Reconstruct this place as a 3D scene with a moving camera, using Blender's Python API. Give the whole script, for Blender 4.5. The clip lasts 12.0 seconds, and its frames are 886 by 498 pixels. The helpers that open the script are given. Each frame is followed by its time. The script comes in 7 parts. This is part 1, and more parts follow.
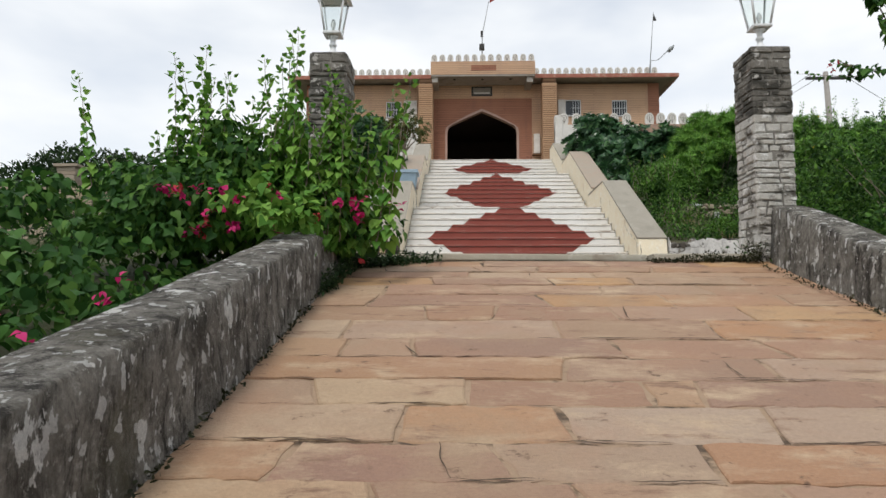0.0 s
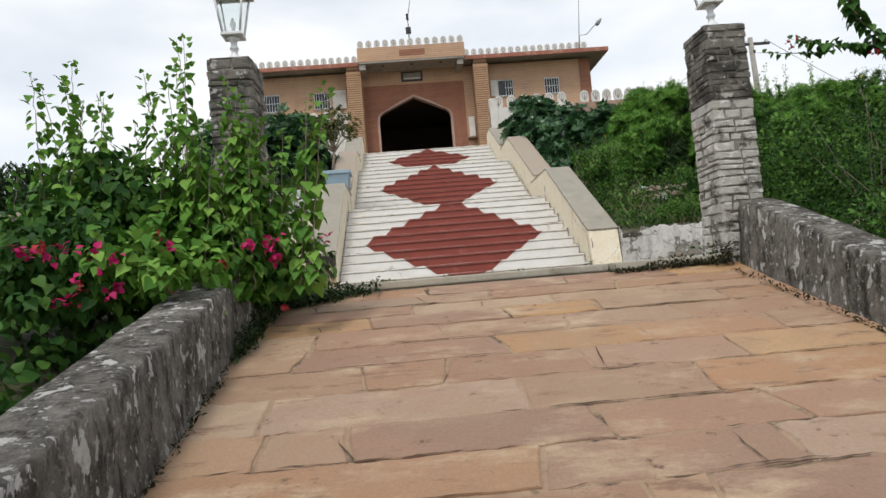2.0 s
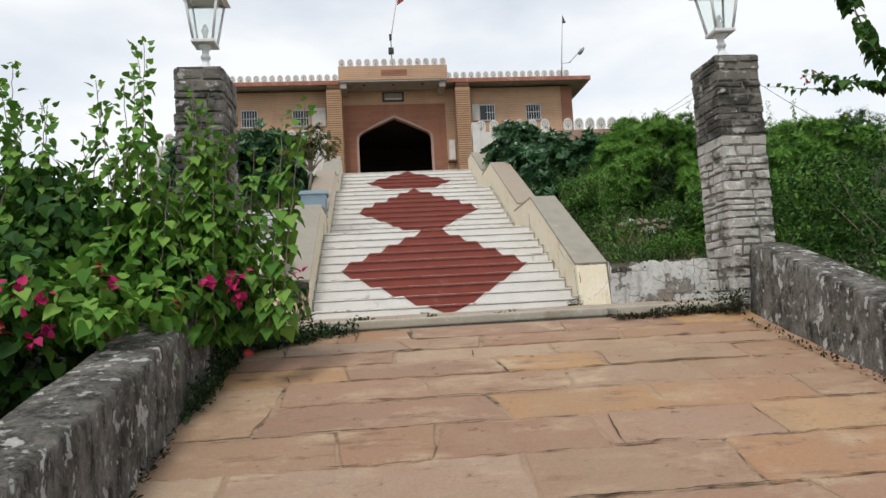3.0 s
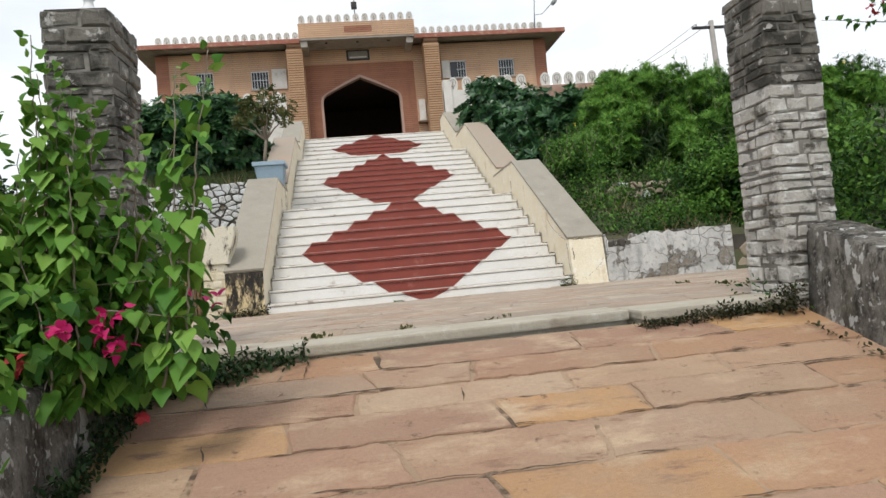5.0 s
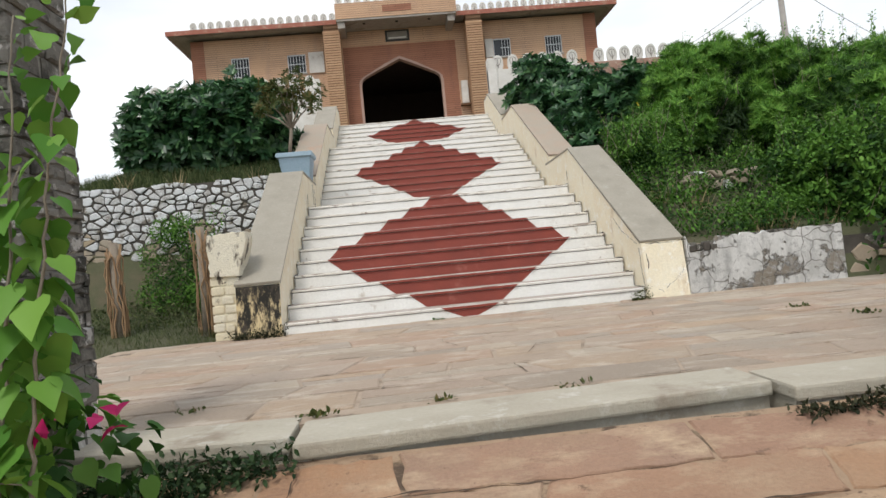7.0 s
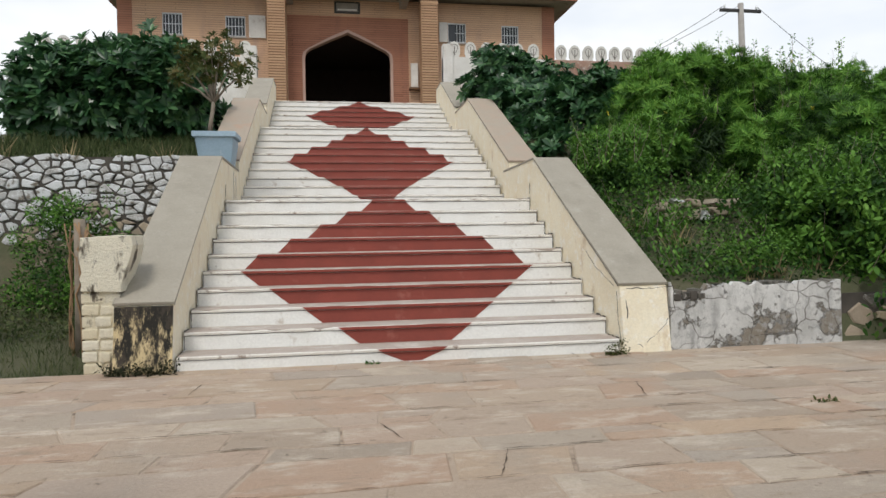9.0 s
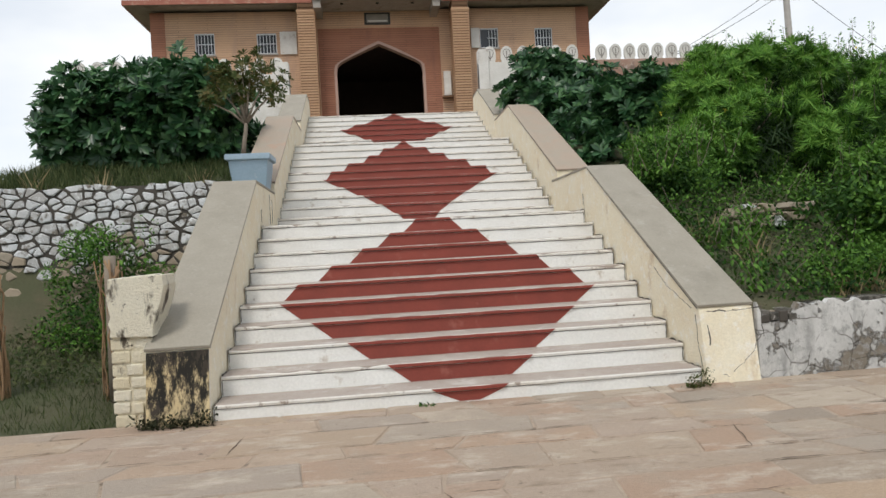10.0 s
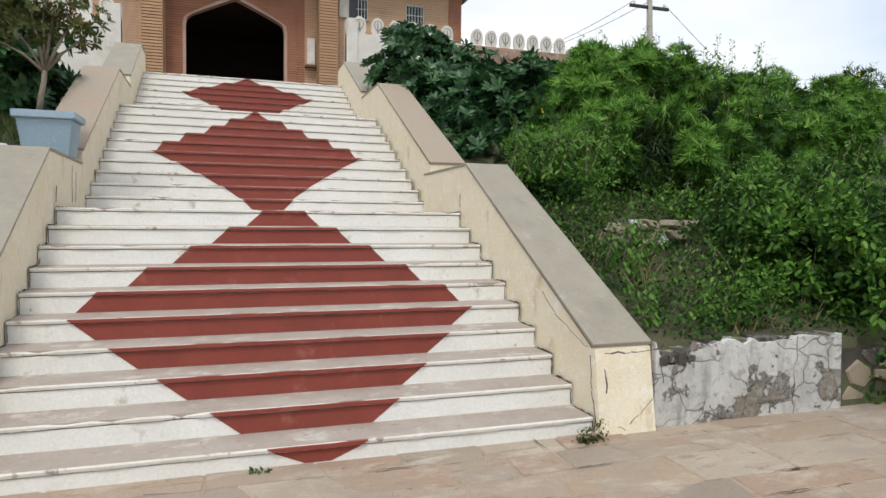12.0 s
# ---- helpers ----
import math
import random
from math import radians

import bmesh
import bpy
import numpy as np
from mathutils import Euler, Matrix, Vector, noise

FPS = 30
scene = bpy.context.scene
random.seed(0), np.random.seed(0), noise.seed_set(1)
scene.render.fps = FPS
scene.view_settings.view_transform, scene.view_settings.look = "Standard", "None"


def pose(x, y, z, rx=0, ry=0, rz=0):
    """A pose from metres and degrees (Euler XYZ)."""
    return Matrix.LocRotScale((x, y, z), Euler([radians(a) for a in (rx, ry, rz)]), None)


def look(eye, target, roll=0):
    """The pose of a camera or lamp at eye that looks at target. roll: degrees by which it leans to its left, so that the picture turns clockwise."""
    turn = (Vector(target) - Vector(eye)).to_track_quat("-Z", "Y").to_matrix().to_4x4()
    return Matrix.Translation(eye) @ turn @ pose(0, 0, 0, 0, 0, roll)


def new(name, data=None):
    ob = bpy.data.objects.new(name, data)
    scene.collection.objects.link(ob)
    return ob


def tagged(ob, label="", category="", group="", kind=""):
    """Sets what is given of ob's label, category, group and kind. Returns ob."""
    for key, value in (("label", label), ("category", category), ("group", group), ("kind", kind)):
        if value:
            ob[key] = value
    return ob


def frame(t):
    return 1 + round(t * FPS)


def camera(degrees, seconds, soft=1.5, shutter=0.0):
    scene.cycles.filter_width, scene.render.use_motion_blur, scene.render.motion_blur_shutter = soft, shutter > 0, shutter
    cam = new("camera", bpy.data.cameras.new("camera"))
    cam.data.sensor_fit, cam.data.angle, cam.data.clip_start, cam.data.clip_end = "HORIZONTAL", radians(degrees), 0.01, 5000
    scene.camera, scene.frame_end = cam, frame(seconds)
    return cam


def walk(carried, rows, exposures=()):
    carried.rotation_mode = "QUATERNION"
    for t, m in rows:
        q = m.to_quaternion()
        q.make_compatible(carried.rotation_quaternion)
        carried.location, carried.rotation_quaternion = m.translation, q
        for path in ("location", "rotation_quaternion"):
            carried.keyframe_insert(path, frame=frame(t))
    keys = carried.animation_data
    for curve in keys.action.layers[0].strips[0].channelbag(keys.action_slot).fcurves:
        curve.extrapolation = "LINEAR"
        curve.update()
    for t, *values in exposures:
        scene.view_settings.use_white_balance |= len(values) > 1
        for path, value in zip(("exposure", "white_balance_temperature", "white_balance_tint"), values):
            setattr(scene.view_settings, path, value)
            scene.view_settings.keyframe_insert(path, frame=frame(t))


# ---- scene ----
cam = camera(67.2, 12.0)
PATH = [
    (0, (-1.033, -12.145, -0.596), (-1.087, -10.153, -0.42), 0.1),
    (0.5, (-1.117, -11.891, -0.369), (-0.848, -9.911, -0.287), -0.6),
    (1, (-1.065, -11.748, -0.311), (-0.814, -9.766, -0.222), -5.5),
    (1.5, (-0.99, -11.507, -0.144), (-0.701, -9.531, -0.042), -4.5),
    (2, (-0.978, -11.286, -0.114), (-0.865, -9.293, 0.004), -4.8),
    (2.3, (-1.058, -11.096, -0.033), (-0.816, -9.117, 0.118), -2.1),
    (2.5, (-1.075, -11.0, 0.025), (-0.886, -9.015, 0.171), -2.0),
    (3, (-1.043, -10.684, 0.076), (-0.849, -8.701, 0.252), -3.1),
    (4.8, (-0.913, -9.433, 0.382), (-0.605, -7.458, 0.469), -4.0),
    (5, (-0.893, -9.32, 0.433), (-0.63, -7.338, 0.486), -5.2),
    (5.5, (-0.85, -8.972, 0.45), (-0.756, -6.974, 0.486), -5.0),
    (5.8, (-0.876, -8.776, 0.568), (-0.709, -6.783, 0.526), -3.5),
    (6, (-0.829, -8.602, 0.624), (-0.588, -6.617, 0.575), -4.1),
    (6.5, (-0.732, -8.188, 0.742), (-0.431, -6.211, 0.718), -5.1),
    (7, (-0.714, -7.846, 0.772), (-0.585, -5.85, 0.786), -5.5),
    (7.5, (-0.711, -7.442, 0.951), (-0.446, -5.461, 0.896), -2.2),
    (7.7, (-0.678, -7.323, 0.958), (-0.376, -5.346, 0.968), -1.4),
    (9.3, (-0.698, -6.129, 1.292), (-0.368, -4.158, 1.237), -0.9),
    (9.5, (-0.696, -5.993, 1.309), (-0.416, -4.014, 1.258), -2.8),
    (10, (-0.756, -5.714, 1.425), (-0.538, -3.726, 1.399), -3.1),
    (10.5, (-0.703, -5.390, 1.447), (-0.400, -3.414, 1.388), -1.34),
    (11, (-0.744, -5.133, 1.618), (-0.292, -3.184, 1.619), -2.33),
    (11.5, (-0.601, -4.664, 1.694), (-0.070, -2.746, 1.493), -3.01),
    (12, (-0.594, -4.426, 1.703), (0.046, -2.534, 1.602), 0.70),
]
EXPOSURES = [(0.0, 0.29), (0.5, 0.27), (1.0, 0.34), (2.0, 0.31), (3.0, 0.27), (4.8, 0.43), (5.5, 0.60), (6.0, 0.70), (6.5, 0.60), (7.0, 0.46), (7.5, 0.34), (9.5, 0.31), (11.0, 0.33), (12.0, 0.40)]
walk(cam, [(t, look(eye, target, roll)) for t, eye, target, roll in PATH], EXPOSURES)

# ---- light ----
world = bpy.data.worlds.new("overcast_sky")
scene.world = world
world.use_nodes = True
wn, wl = world.node_tree.nodes, world.node_tree.links
wn.clear()
w_out = wn.new("ShaderNodeOutputWorld")
w_bg = wn.new("ShaderNodeBackground")
w_sky = wn.new("ShaderNodeTexSky")
w_sky.sky_type, w_sky.sun_disc = "NISHITA", False
w_sky.sun_elevation, w_sky.sun_rotation = radians(52), radians(205)
w_gain = wn.new("ShaderNodeVectorMath")
w_gain.operation = "SCALE"
w_gain.inputs["Scale"].default_value = 0.12
w_co = wn.new("ShaderNodeTexCoord")
w_map = wn.new("ShaderNodeMapping")
w_map.inputs["Scale"].default_value = (1.0, 1.0, 2.6)
w_noise = wn.new("ShaderNodeTexNoise")
w_noise.inputs["Scale"].default_value, w_noise.inputs["Detail"].default_value = 1.7, 5.0
w_ramp = wn.new("ShaderNodeValToRGB")
w_ramp.color_ramp.elements[0].position, w_ramp.color_ramp.elements[1].position = 0.36, 0.62
w_ramp.color_ramp.elements[0].color, w_ramp.color_ramp.elements[1].color = (0.45, 0.45, 0.45, 1), (1, 1, 1, 1)
w_mix = wn.new("ShaderNodeMix")
w_mix.data_type = "RGBA"
w_mix.inputs[7].default_value = (0.81, 0.832, 0.852, 1)
wl.new(w_co.outputs["Generated"], w_map.inputs["Vector"])
wl.new(w_map.outputs["Vector"], w_noise.inputs["Vector"])
wl.new(w_noise.outputs["Fac"], w_ramp.inputs["Fac"])
wl.new(w_sky.outputs["Color"], w_gain.inputs[0])
wl.new(w_ramp.outputs["Color"], w_mix.inputs[0])
wl.new(w_gain.outputs["Vector"], w_mix.inputs[6])
wl.new(w_mix.outputs[2], w_bg.inputs["Color"])
w_bg.inputs["Strength"].default_value = 1.0
wl.new(w_bg.outputs["Background"], w_out.inputs["Surface"])

sun = new("sun", bpy.data.lights.new("sun", "SUN"))
sun.data.energy, sun.data.angle, sun.data.color = 1.5, radians(14), (1.0, 0.96, 0.9)
sun.matrix_world = look((0, 0, 30), (7, 16, 0))


# ---- materials ----
def shader(name, rough=0.85):
    m = bpy.data.materials.new(name)
    m.use_nodes = True
    b = m.node_tree.nodes["Principled BSDF"]
    b.inputs["Roughness"].default_value = rough
    b.inputs["Specular IOR Level"].default_value = 0.35
    return m, m.node_tree.nodes, m.node_tree.links, b


def noise_fac(n, l, scale, detail=4.0, lo=0.35, hi=0.65, stretch=None, rough=0.55):
    co = n.new("ShaderNodeTexCoord")
    t = n.new("ShaderNodeTexNoise")
    t.inputs["Scale"].default_value, t.inputs["Detail"].default_value = scale, detail
    t.inputs["Roughness"].default_value = rough
    if stretch:
        mp = n.new("ShaderNodeMapping")
        mp.inputs["Scale"].default_value = stretch
        l.new(co.outputs["Object"], mp.inputs["Vector"])
        l.new(mp.outputs["Vector"], t.inputs["Vector"])
    else:
        l.new(co.outputs["Object"], t.inputs["Vector"])
    r = n.new("ShaderNodeMapRange")
    r.inputs[1].default_value, r.inputs[2].default_value = lo, hi
    l.new(t.outputs["Fac"], r.inputs[0])
    return r.outputs[0]


def blend(n, l, fac, a, b, mode="MIX"):
    x = n.new("ShaderNodeMix")
    x.data_type, x.blend_type = "RGBA", mode
    if hasattr(fac, "links"):
        l.new(fac, x.inputs[0])
    else:
        x.inputs[0].default_value = fac
    for i, v in ((6, a), (7, b)):
        if hasattr(v, "links"):
            l.new(v, x.inputs[i])
        else:
            x.inputs[i].default_value = (*v, 1)
    return x.outputs[2]


def bump(n, l, b, height, strength, distance=0.01):
    k = n.new("ShaderNodeBump")
    k.inputs["Strength"].default_value, k.inputs["Distance"].default_value = strength, distance
    l.new(height, k.inputs["Height"])
    l.new(k.outputs["Normal"], b.inputs["Normal"])


def surface(name, base, tone, wear=None, scale=3.0, fine=40.0, rough=0.85, relief=0.35, wear_at=(0.56, 0.66), wear_scale=1.6,
            stretch=None, vary=None, second=None, second_at=(0.6, 0.7), vary_mix=0.62):
    """A paint, plaster or stone: base and tone mixed by a broad noise, worn patches, fine grain and relief."""
    m, n, l, b = shader(name, rough)
    c = blend(n, l, noise_fac(n, l, scale, 5, 0.3, 0.7), base, tone)
    if vary:
        info = n.new("ShaderNodeObjectInfo")
        ramp = n.new("ShaderNodeValToRGB")
        ramp.color_ramp.interpolation = "LINEAR"
        els = ramp.color_ramp.elements
        while len(els) < len(vary):
            els.new(0.5)
        for i, v in enumerate(vary):
            els[i].position, els[i].color = i / (len(vary) - 1), (*v, 1)
        l.new(info.outputs["Random"], ramp.inputs["Fac"])
        c = blend(n, l, vary_mix, c, ramp.outputs["Color"])
    if wear:
        c = blend(n, l, noise_fac(n, l, wear_scale, 8, *wear_at, stretch=stretch, rough=0.65), c, wear)
    if second:
        c = blend(n, l, noise_fac(n, l, wear_scale * 2.7, 8, *second_at, rough=0.7), c, second)
    g = noise_fac(n, l, fine, 6, 0.2, 0.8, rough=0.7)
    c = blend(n, l, 0.35, c, blend(n, l, g, (0.55, 0.55, 0.55), (1.25, 1.25, 1.25)), "MULTIPLY")
    l.new(c, b.inputs["Base Color"])
    bump(n, l, b, g, relief, 0.012)
    return m


def leaf_material(name, dark, mid, light, rough=0.5, gloss=0.13):
    m, n, l, b = shader(name, rough)
    geo = n.new("ShaderNodeNewGeometry")
    ramp = n.new("ShaderNodeValToRGB")
    els = ramp.color_ramp.elements
    els.new(0.5)
    for e, p, v in zip(els, (0.0, 0.6, 1.0), (dark, mid, light)):
        e.position, e.color = p, (*v, 1)
    l.new(geo.outputs["Random Per Island"], ramp.inputs["Fac"])
    c = blend(n, l, noise_fac(n, l, 1.1, 3, 0.3, 0.7), blend(n, l, 0.35, ramp.outputs["Color"], dark), ramp.outputs["Color"])
    l.new(c, b.inputs["Base Color"])
    b.inputs["Specular IOR Level"].default_value = gloss
    tr = n.new("ShaderNodeBsdfTranslucent")
    l.new(c, tr.inputs["Color"])
    mix = n.new("ShaderNodeMixShader")
    mix.inputs[0].default_value = 0.24
    l.new(b.outputs[0], mix.inputs[1])
    l.new(tr.outputs[0], mix.inputs[2])
    l.new(mix.outputs[0], n["Material Output"].inputs["Surface"])
    return m


def sandstone(name, tones, pale, dark, stain):
    """Split sandstone: a tone for each flag, bedding streaks, pale scuffs, and stains that run across the joints."""
    m, n, l, b = shader(name, 0.8)
    info = n.new("ShaderNodeObjectInfo")
    ramp = n.new("ShaderNodeValToRGB")
    els = ramp.color_ramp.elements
    while len(els) < len(tones):
        els.new(0.5)
    for i, v in enumerate(tones):
        els[i].position, els[i].color = i / (len(tones) - 1), (*v, 1)
    l.new(info.outputs["Random"], ramp.inputs["Fac"])
    c = blend(n, l, noise_fac(n, l, 1.3, 6, 0.48, 0.80, rough=0.65), ramp.outputs["Color"], tones[0])
    c = blend(n, l, noise_fac(n, l, 2.6, 7, 0.52, 0.70, stretch=(0.7, 1.5, 1.5), rough=0.7), c, pale)
    c = blend(n, l, noise_fac(n, l, 3.6, 8, 0.57, 0.68, stretch=(0.6, 1.9, 1.9), rough=0.7), c, dark)
    c = blend(n, l, noise_fac(n, l, 0.7, 7, 0.52, 0.72, rough=0.7), c, stain)
    c = blend(n, l, noise_fac(n, l, 7.0, 8, 0.60, 0.70, rough=0.75), c, tuple(v * 0.55 for v in dark))
    g = noise_fac(n, l, 55, 6, 0.2, 0.8, rough=0.75)
    c = blend(n, l, 0.5, c, blend(n, l, g, (0.55, 0.55, 0.55), (1.3, 1.3, 1.3)), "MULTIPLY")
    l.new(c, b.inputs["Base Color"])
    add = n.new("ShaderNodeMath")
    add.operation = "MULTIPLY_ADD"
    l.new(noise_fac(n, l, 6, 7, 0.3, 0.7, stretch=(0.7, 1.4, 1.4), rough=0.7), add.inputs[0])
    add.inputs[1].default_value = 1.6
    l.new(g, add.inputs[2])
    bump(n, l, b, add.outputs[0], 0.55, 0.020)
    return m


SAND = sandstone("sandstone_ramp", [(0.39, 0.232, 0.150), (0.31, 0.198, 0.142), (0.43, 0.280, 0.172), (0.37, 0.268, 0.192), (0.44, 0.245, 0.128), (0.31, 0.188, 0.137), (0.50, 0.295, 0.132), (0.43, 0.332, 0.248), (0.37, 0.208, 0.132), (0.47, 0.348, 0.225)],
                 (0.52, 0.385, 0.255), (0.25, 0.150, 0.100), (0.37, 0.255, 0.165))
PALE = sandstone("sandstone_platform", [(0.39, 0.305, 0.23), (0.42, 0.335, 0.265), (0.40, 0.280, 0.20), (0.37, 0.32, 0.265), (0.45, 0.335, 0.235), (0.32, 0.265, 0.21), (0.47, 0.395, 0.31), (0.41, 0.290, 0.205)],
                 (0.55, 0.475, 0.39), (0.30, 0.235, 0.175), (0.36, 0.305, 0.245))


def plaster_cracked(name, base, tone, bare, bare_at, cell=2.6):
    """Old limewash: cells of hairline cracks, bare and grimy patches."""
    m, n, l, b = shader(name, 0.9)
    c = blend(n, l, noise_fac(n, l, 2.0, 6, 0.3, 0.7), base, tone)
    patch = noise_fac(n, l, 1.7, 9, *bare_at, rough=0.68)
    c = blend(n, l, patch, c, bare)
    c = blend(n, l, noise_fac(n, l, 4.0, 8, 0.5, 0.72, stretch=(1.6, 1.6, 0.35), rough=0.7), c, tuple(v * 0.45 for v in base))
    co = n.new("ShaderNodeTexCoord")
    warp = n.new("ShaderNodeTexNoise")
    warp.inputs["Scale"].default_value = 3.0
    l.new(co.outputs["Object"], warp.inputs["Vector"])
    mixv = n.new("ShaderNodeMix")
    mixv.data_type = "VECTOR"
    mixv.inputs[0].default_value = 0.22
    l.new(co.outputs["Object"], mixv.inputs[4])
    l.new(warp.outputs["Color"], mixv.inputs[5])
    vor = n.new("ShaderNodeTexVoronoi")
    vor.feature = "DISTANCE_TO_EDGE"
    vor.inputs["Scale"].default_value = cell * 1.6
    l.new(mixv.outputs[1], vor.inputs["Vector"])
    edge = n.new("ShaderNodeMapRange")
    edge.inputs[1].default_value, edge.inputs[2].default_value, edge.inputs[3].default_value, edge.inputs[4].default_value = 0.0, 0.03, 0.95, 0.0
    l.new(vor.outputs["Distance"], edge.inputs[0])
    part_of = n.new("ShaderNodeMath")
    part_of.operation = "MULTIPLY"
    l.new(edge.outputs[0], part_of.inputs[0])
    l.new(noise_fac(n, l, 2.2, 4, 0.40, 0.50), part_of.inputs[1])
    c = blend(n, l, part_of.outputs[0], c, tuple(v * 0.4 for v in bare))
    c = blend(n, l, noise_fac(n, l, 11, 9, 0.51, 0.62, rough=0.78), c, tuple(v * 0.5 for v in base))
    g = noise_fac(n, l, 30, 6, 0.2, 0.8, rough=0.7)
    c = blend(n, l, 0.4, c, blend(n, l, g, (0.6, 0.6, 0.6), (1.2, 1.2, 1.2)), "MULTIPLY")
    l.new(c, b.inputs["Base Color"])
    bump(n, l, b, patch, 0.9, 0.03)
    return m


def lichen_wall(name):
    """Blackened plaster with vertical runs, grey crust and many small white scabs."""
    m, n, l, b = shader(name, 0.95)
    c = blend(n, l, noise_fac(n, l, 3.2, 9, 0.38, 0.62, rough=0.8, stretch=(1, 1.2, 0.7)), (0.088, 0.079, 0.066), (0.33, 0.308, 0.268))
    c = blend(n, l, noise_fac(n, l, 8.0, 9, 0.49, 0.61, stretch=(1, 1.3, 0.5), rough=0.75), c, (0.046, 0.041, 0.034))
    c = blend(n, l, noise_fac(n, l, 17, 8, 0.55, 0.64, rough=0.75), c, (0.40, 0.38, 0.34))
    c = blend(n, l, noise_fac(n, l, 1.6, 5, 0.60, 0.72), c, (0.10, 0.092, 0.055))
    scab = noise_fac(n, l, 5.2, 5, 0.605, 0.625, stretch=(1, 1.15, 0.68), rough=0.62)
    c = blend(n, l, scab, c, (0.72, 0.71, 0.67))
    scab2 = noise_fac(n, l, 13, 4, 0.61, 0.635, stretch=(1, 1.1, 0.7), rough=0.55)
    c = blend(n, l, scab2, c, (0.58, 0.57, 0.54))
    g = noise_fac(n, l, 38, 8, 0.2, 0.8, rough=0.8)
    c = blend(n, l, 0.75, c, blend(n, l, g, (0.4, 0.4, 0.4), (1.5, 1.5, 1.5)), "MULTIPLY")
    l.new(c, b.inputs["Base Color"])
    bump(n, l, b, g, 0.9, 0.03)
    return m


JOINT = surface("joint_mortar", (0.33, 0.225, 0.145), (0.40, 0.285, 0.19), wear=(0.10, 0.068, 0.045), wear_at=(0.52, 0.62), wear_scale=4, scale=6, fine=60, relief=0.7)
KERB = surface("kerb_stone", (0.46, 0.425, 0.345), (0.38, 0.34, 0.27), wear=(0.25, 0.20, 0.15), wear_at=(0.55, 0.68), second=(0.52, 0.495, 0.43), second_at=(0.56, 0.66), scale=2.5, relief=0.5)
WHITE = surface("white_step_paint", (0.83, 0.83, 0.795), (0.765, 0.76, 0.72), wear=(0.54, 0.49, 0.42), wear_at=(0.62, 0.71), wear_scale=4.0, rough=0.6, relief=0.3, second=(0.42, 0.38, 0.33), second_at=(0.665, 0.72))
NOSE = surface("worn_white_nosing", (0.79, 0.775, 0.73), (0.69, 0.65, 0.58), wear=(0.36, 0.30, 0.25), wear_at=(0.59, 0.66), wear_scale=7.0, rough=0.7, relief=0.5)
TREAD = surface("worn_tread", (0.34, 0.285, 0.245), (0.41, 0.36, 0.315), wear=(0.54, 0.505, 0.46), wear_at=(0.55, 0.68), wear_scale=4.0, rough=0.75, relief=0.2, second=(0.26, 0.20, 0.165))
RED = surface("red_oxide_paint", (0.27, 0.060, 0.042), (0.22, 0.050, 0.036), wear=(0.34, 0.12, 0.09), wear_at=(0.60, 0.75), wear_scale=4.0, rough=0.6, relief=0.15)
CREAM = surface("cream_limewash", (0.83, 0.765, 0.60), (0.80, 0.70, 0.51), wear=(0.56, 0.43, 0.28), wear_at=(0.60, 0.74), wear_scale=3.2, second=(0.86, 0.82, 0.72), second_at=(0.53, 0.64), stretch=(1, 1, 0.5), relief=0.5)
def mould_plaster(name):
    """Cream plaster with a black mould stain that hangs down from the coping in runs."""
    m, n, l, b = shader(name, 0.9)
    co = n.new("ShaderNodeTexCoord")
    sep = n.new("ShaderNodeSeparateXYZ")
    l.new(co.outputs["Object"], sep.inputs[0])
    run = n.new("ShaderNodeMapRange")
    run.inputs[1].default_value, run.inputs[2].default_value, run.inputs[3].default_value, run.inputs[4].default_value = 0.0, 0.68, -0.04, 0.42
    l.new(sep.outputs["Z"], run.inputs[0])
    add = n.new("ShaderNodeMath")
    add.operation = "ADD"
    l.new(run.outputs[0], add.inputs[0])
    l.new(noise_fac(n, l, 7.0, 9, 0.30, 0.70, stretch=(1.7, 1.7, 0.5), rough=0.78), add.inputs[1])
    edge = n.new("ShaderNodeMapRange")
    edge.inputs[1].default_value, edge.inputs[2].default_value = 0.46, 0.72
    l.new(add.outputs[0], edge.inputs[0])
    c = blend(n, l, noise_fac(n, l, 3.0, 6, 0.35, 0.65), (0.66, 0.53, 0.31), (0.52, 0.41, 0.23))
    c = blend(n, l, edge.outputs[0], c, (0.020, 0.018, 0.014))
    c = blend(n, l, noise_fac(n, l, 9, 8, 0.53, 0.60, rough=0.75, stretch=(1.3, 1.3, 0.6)), c, (0.05, 0.04, 0.03))
    l.new(c, b.inputs["Base Color"])
    bump(n, l, b, noise_fac(n, l, 25, 6, 0.2, 0.8, rough=0.7), 0.5, 0.012)
    return m


MOULD = mould_plaster("mouldy_cream")
COPING = surface("grey_render_coping", (0.275, 0.25, 0.20), (0.32, 0.29, 0.235), wear=(0.22, 0.20, 0.16), wear_at=(0.58, 0.78), wear_scale=1.4, rough=0.6, relief=0.15, second=(0.36, 0.335, 0.28), second_at=(0.58, 0.7))
COPING_RED = surface("upper_coping", (0.33, 0.29, 0.23), (0.36, 0.28, 0.215), wear=(0.42, 0.25, 0.17), wear_at=(0.6, 0.75), rough=0.65, relief=0.15)
LICHEN = lichen_wall("lichen_wall")
WALLTOP = surface("weathered_wall_top", (0.235, 0.222, 0.188), (0.155, 0.145, 0.122), wear=(0.10, 0.105, 0.062), wear_at=(0.53, 0.66), wear_scale=5, second=(0.32, 0.305, 0.27), second_at=(0.575, 0.63), scale=9, fine=34, relief=1.0)
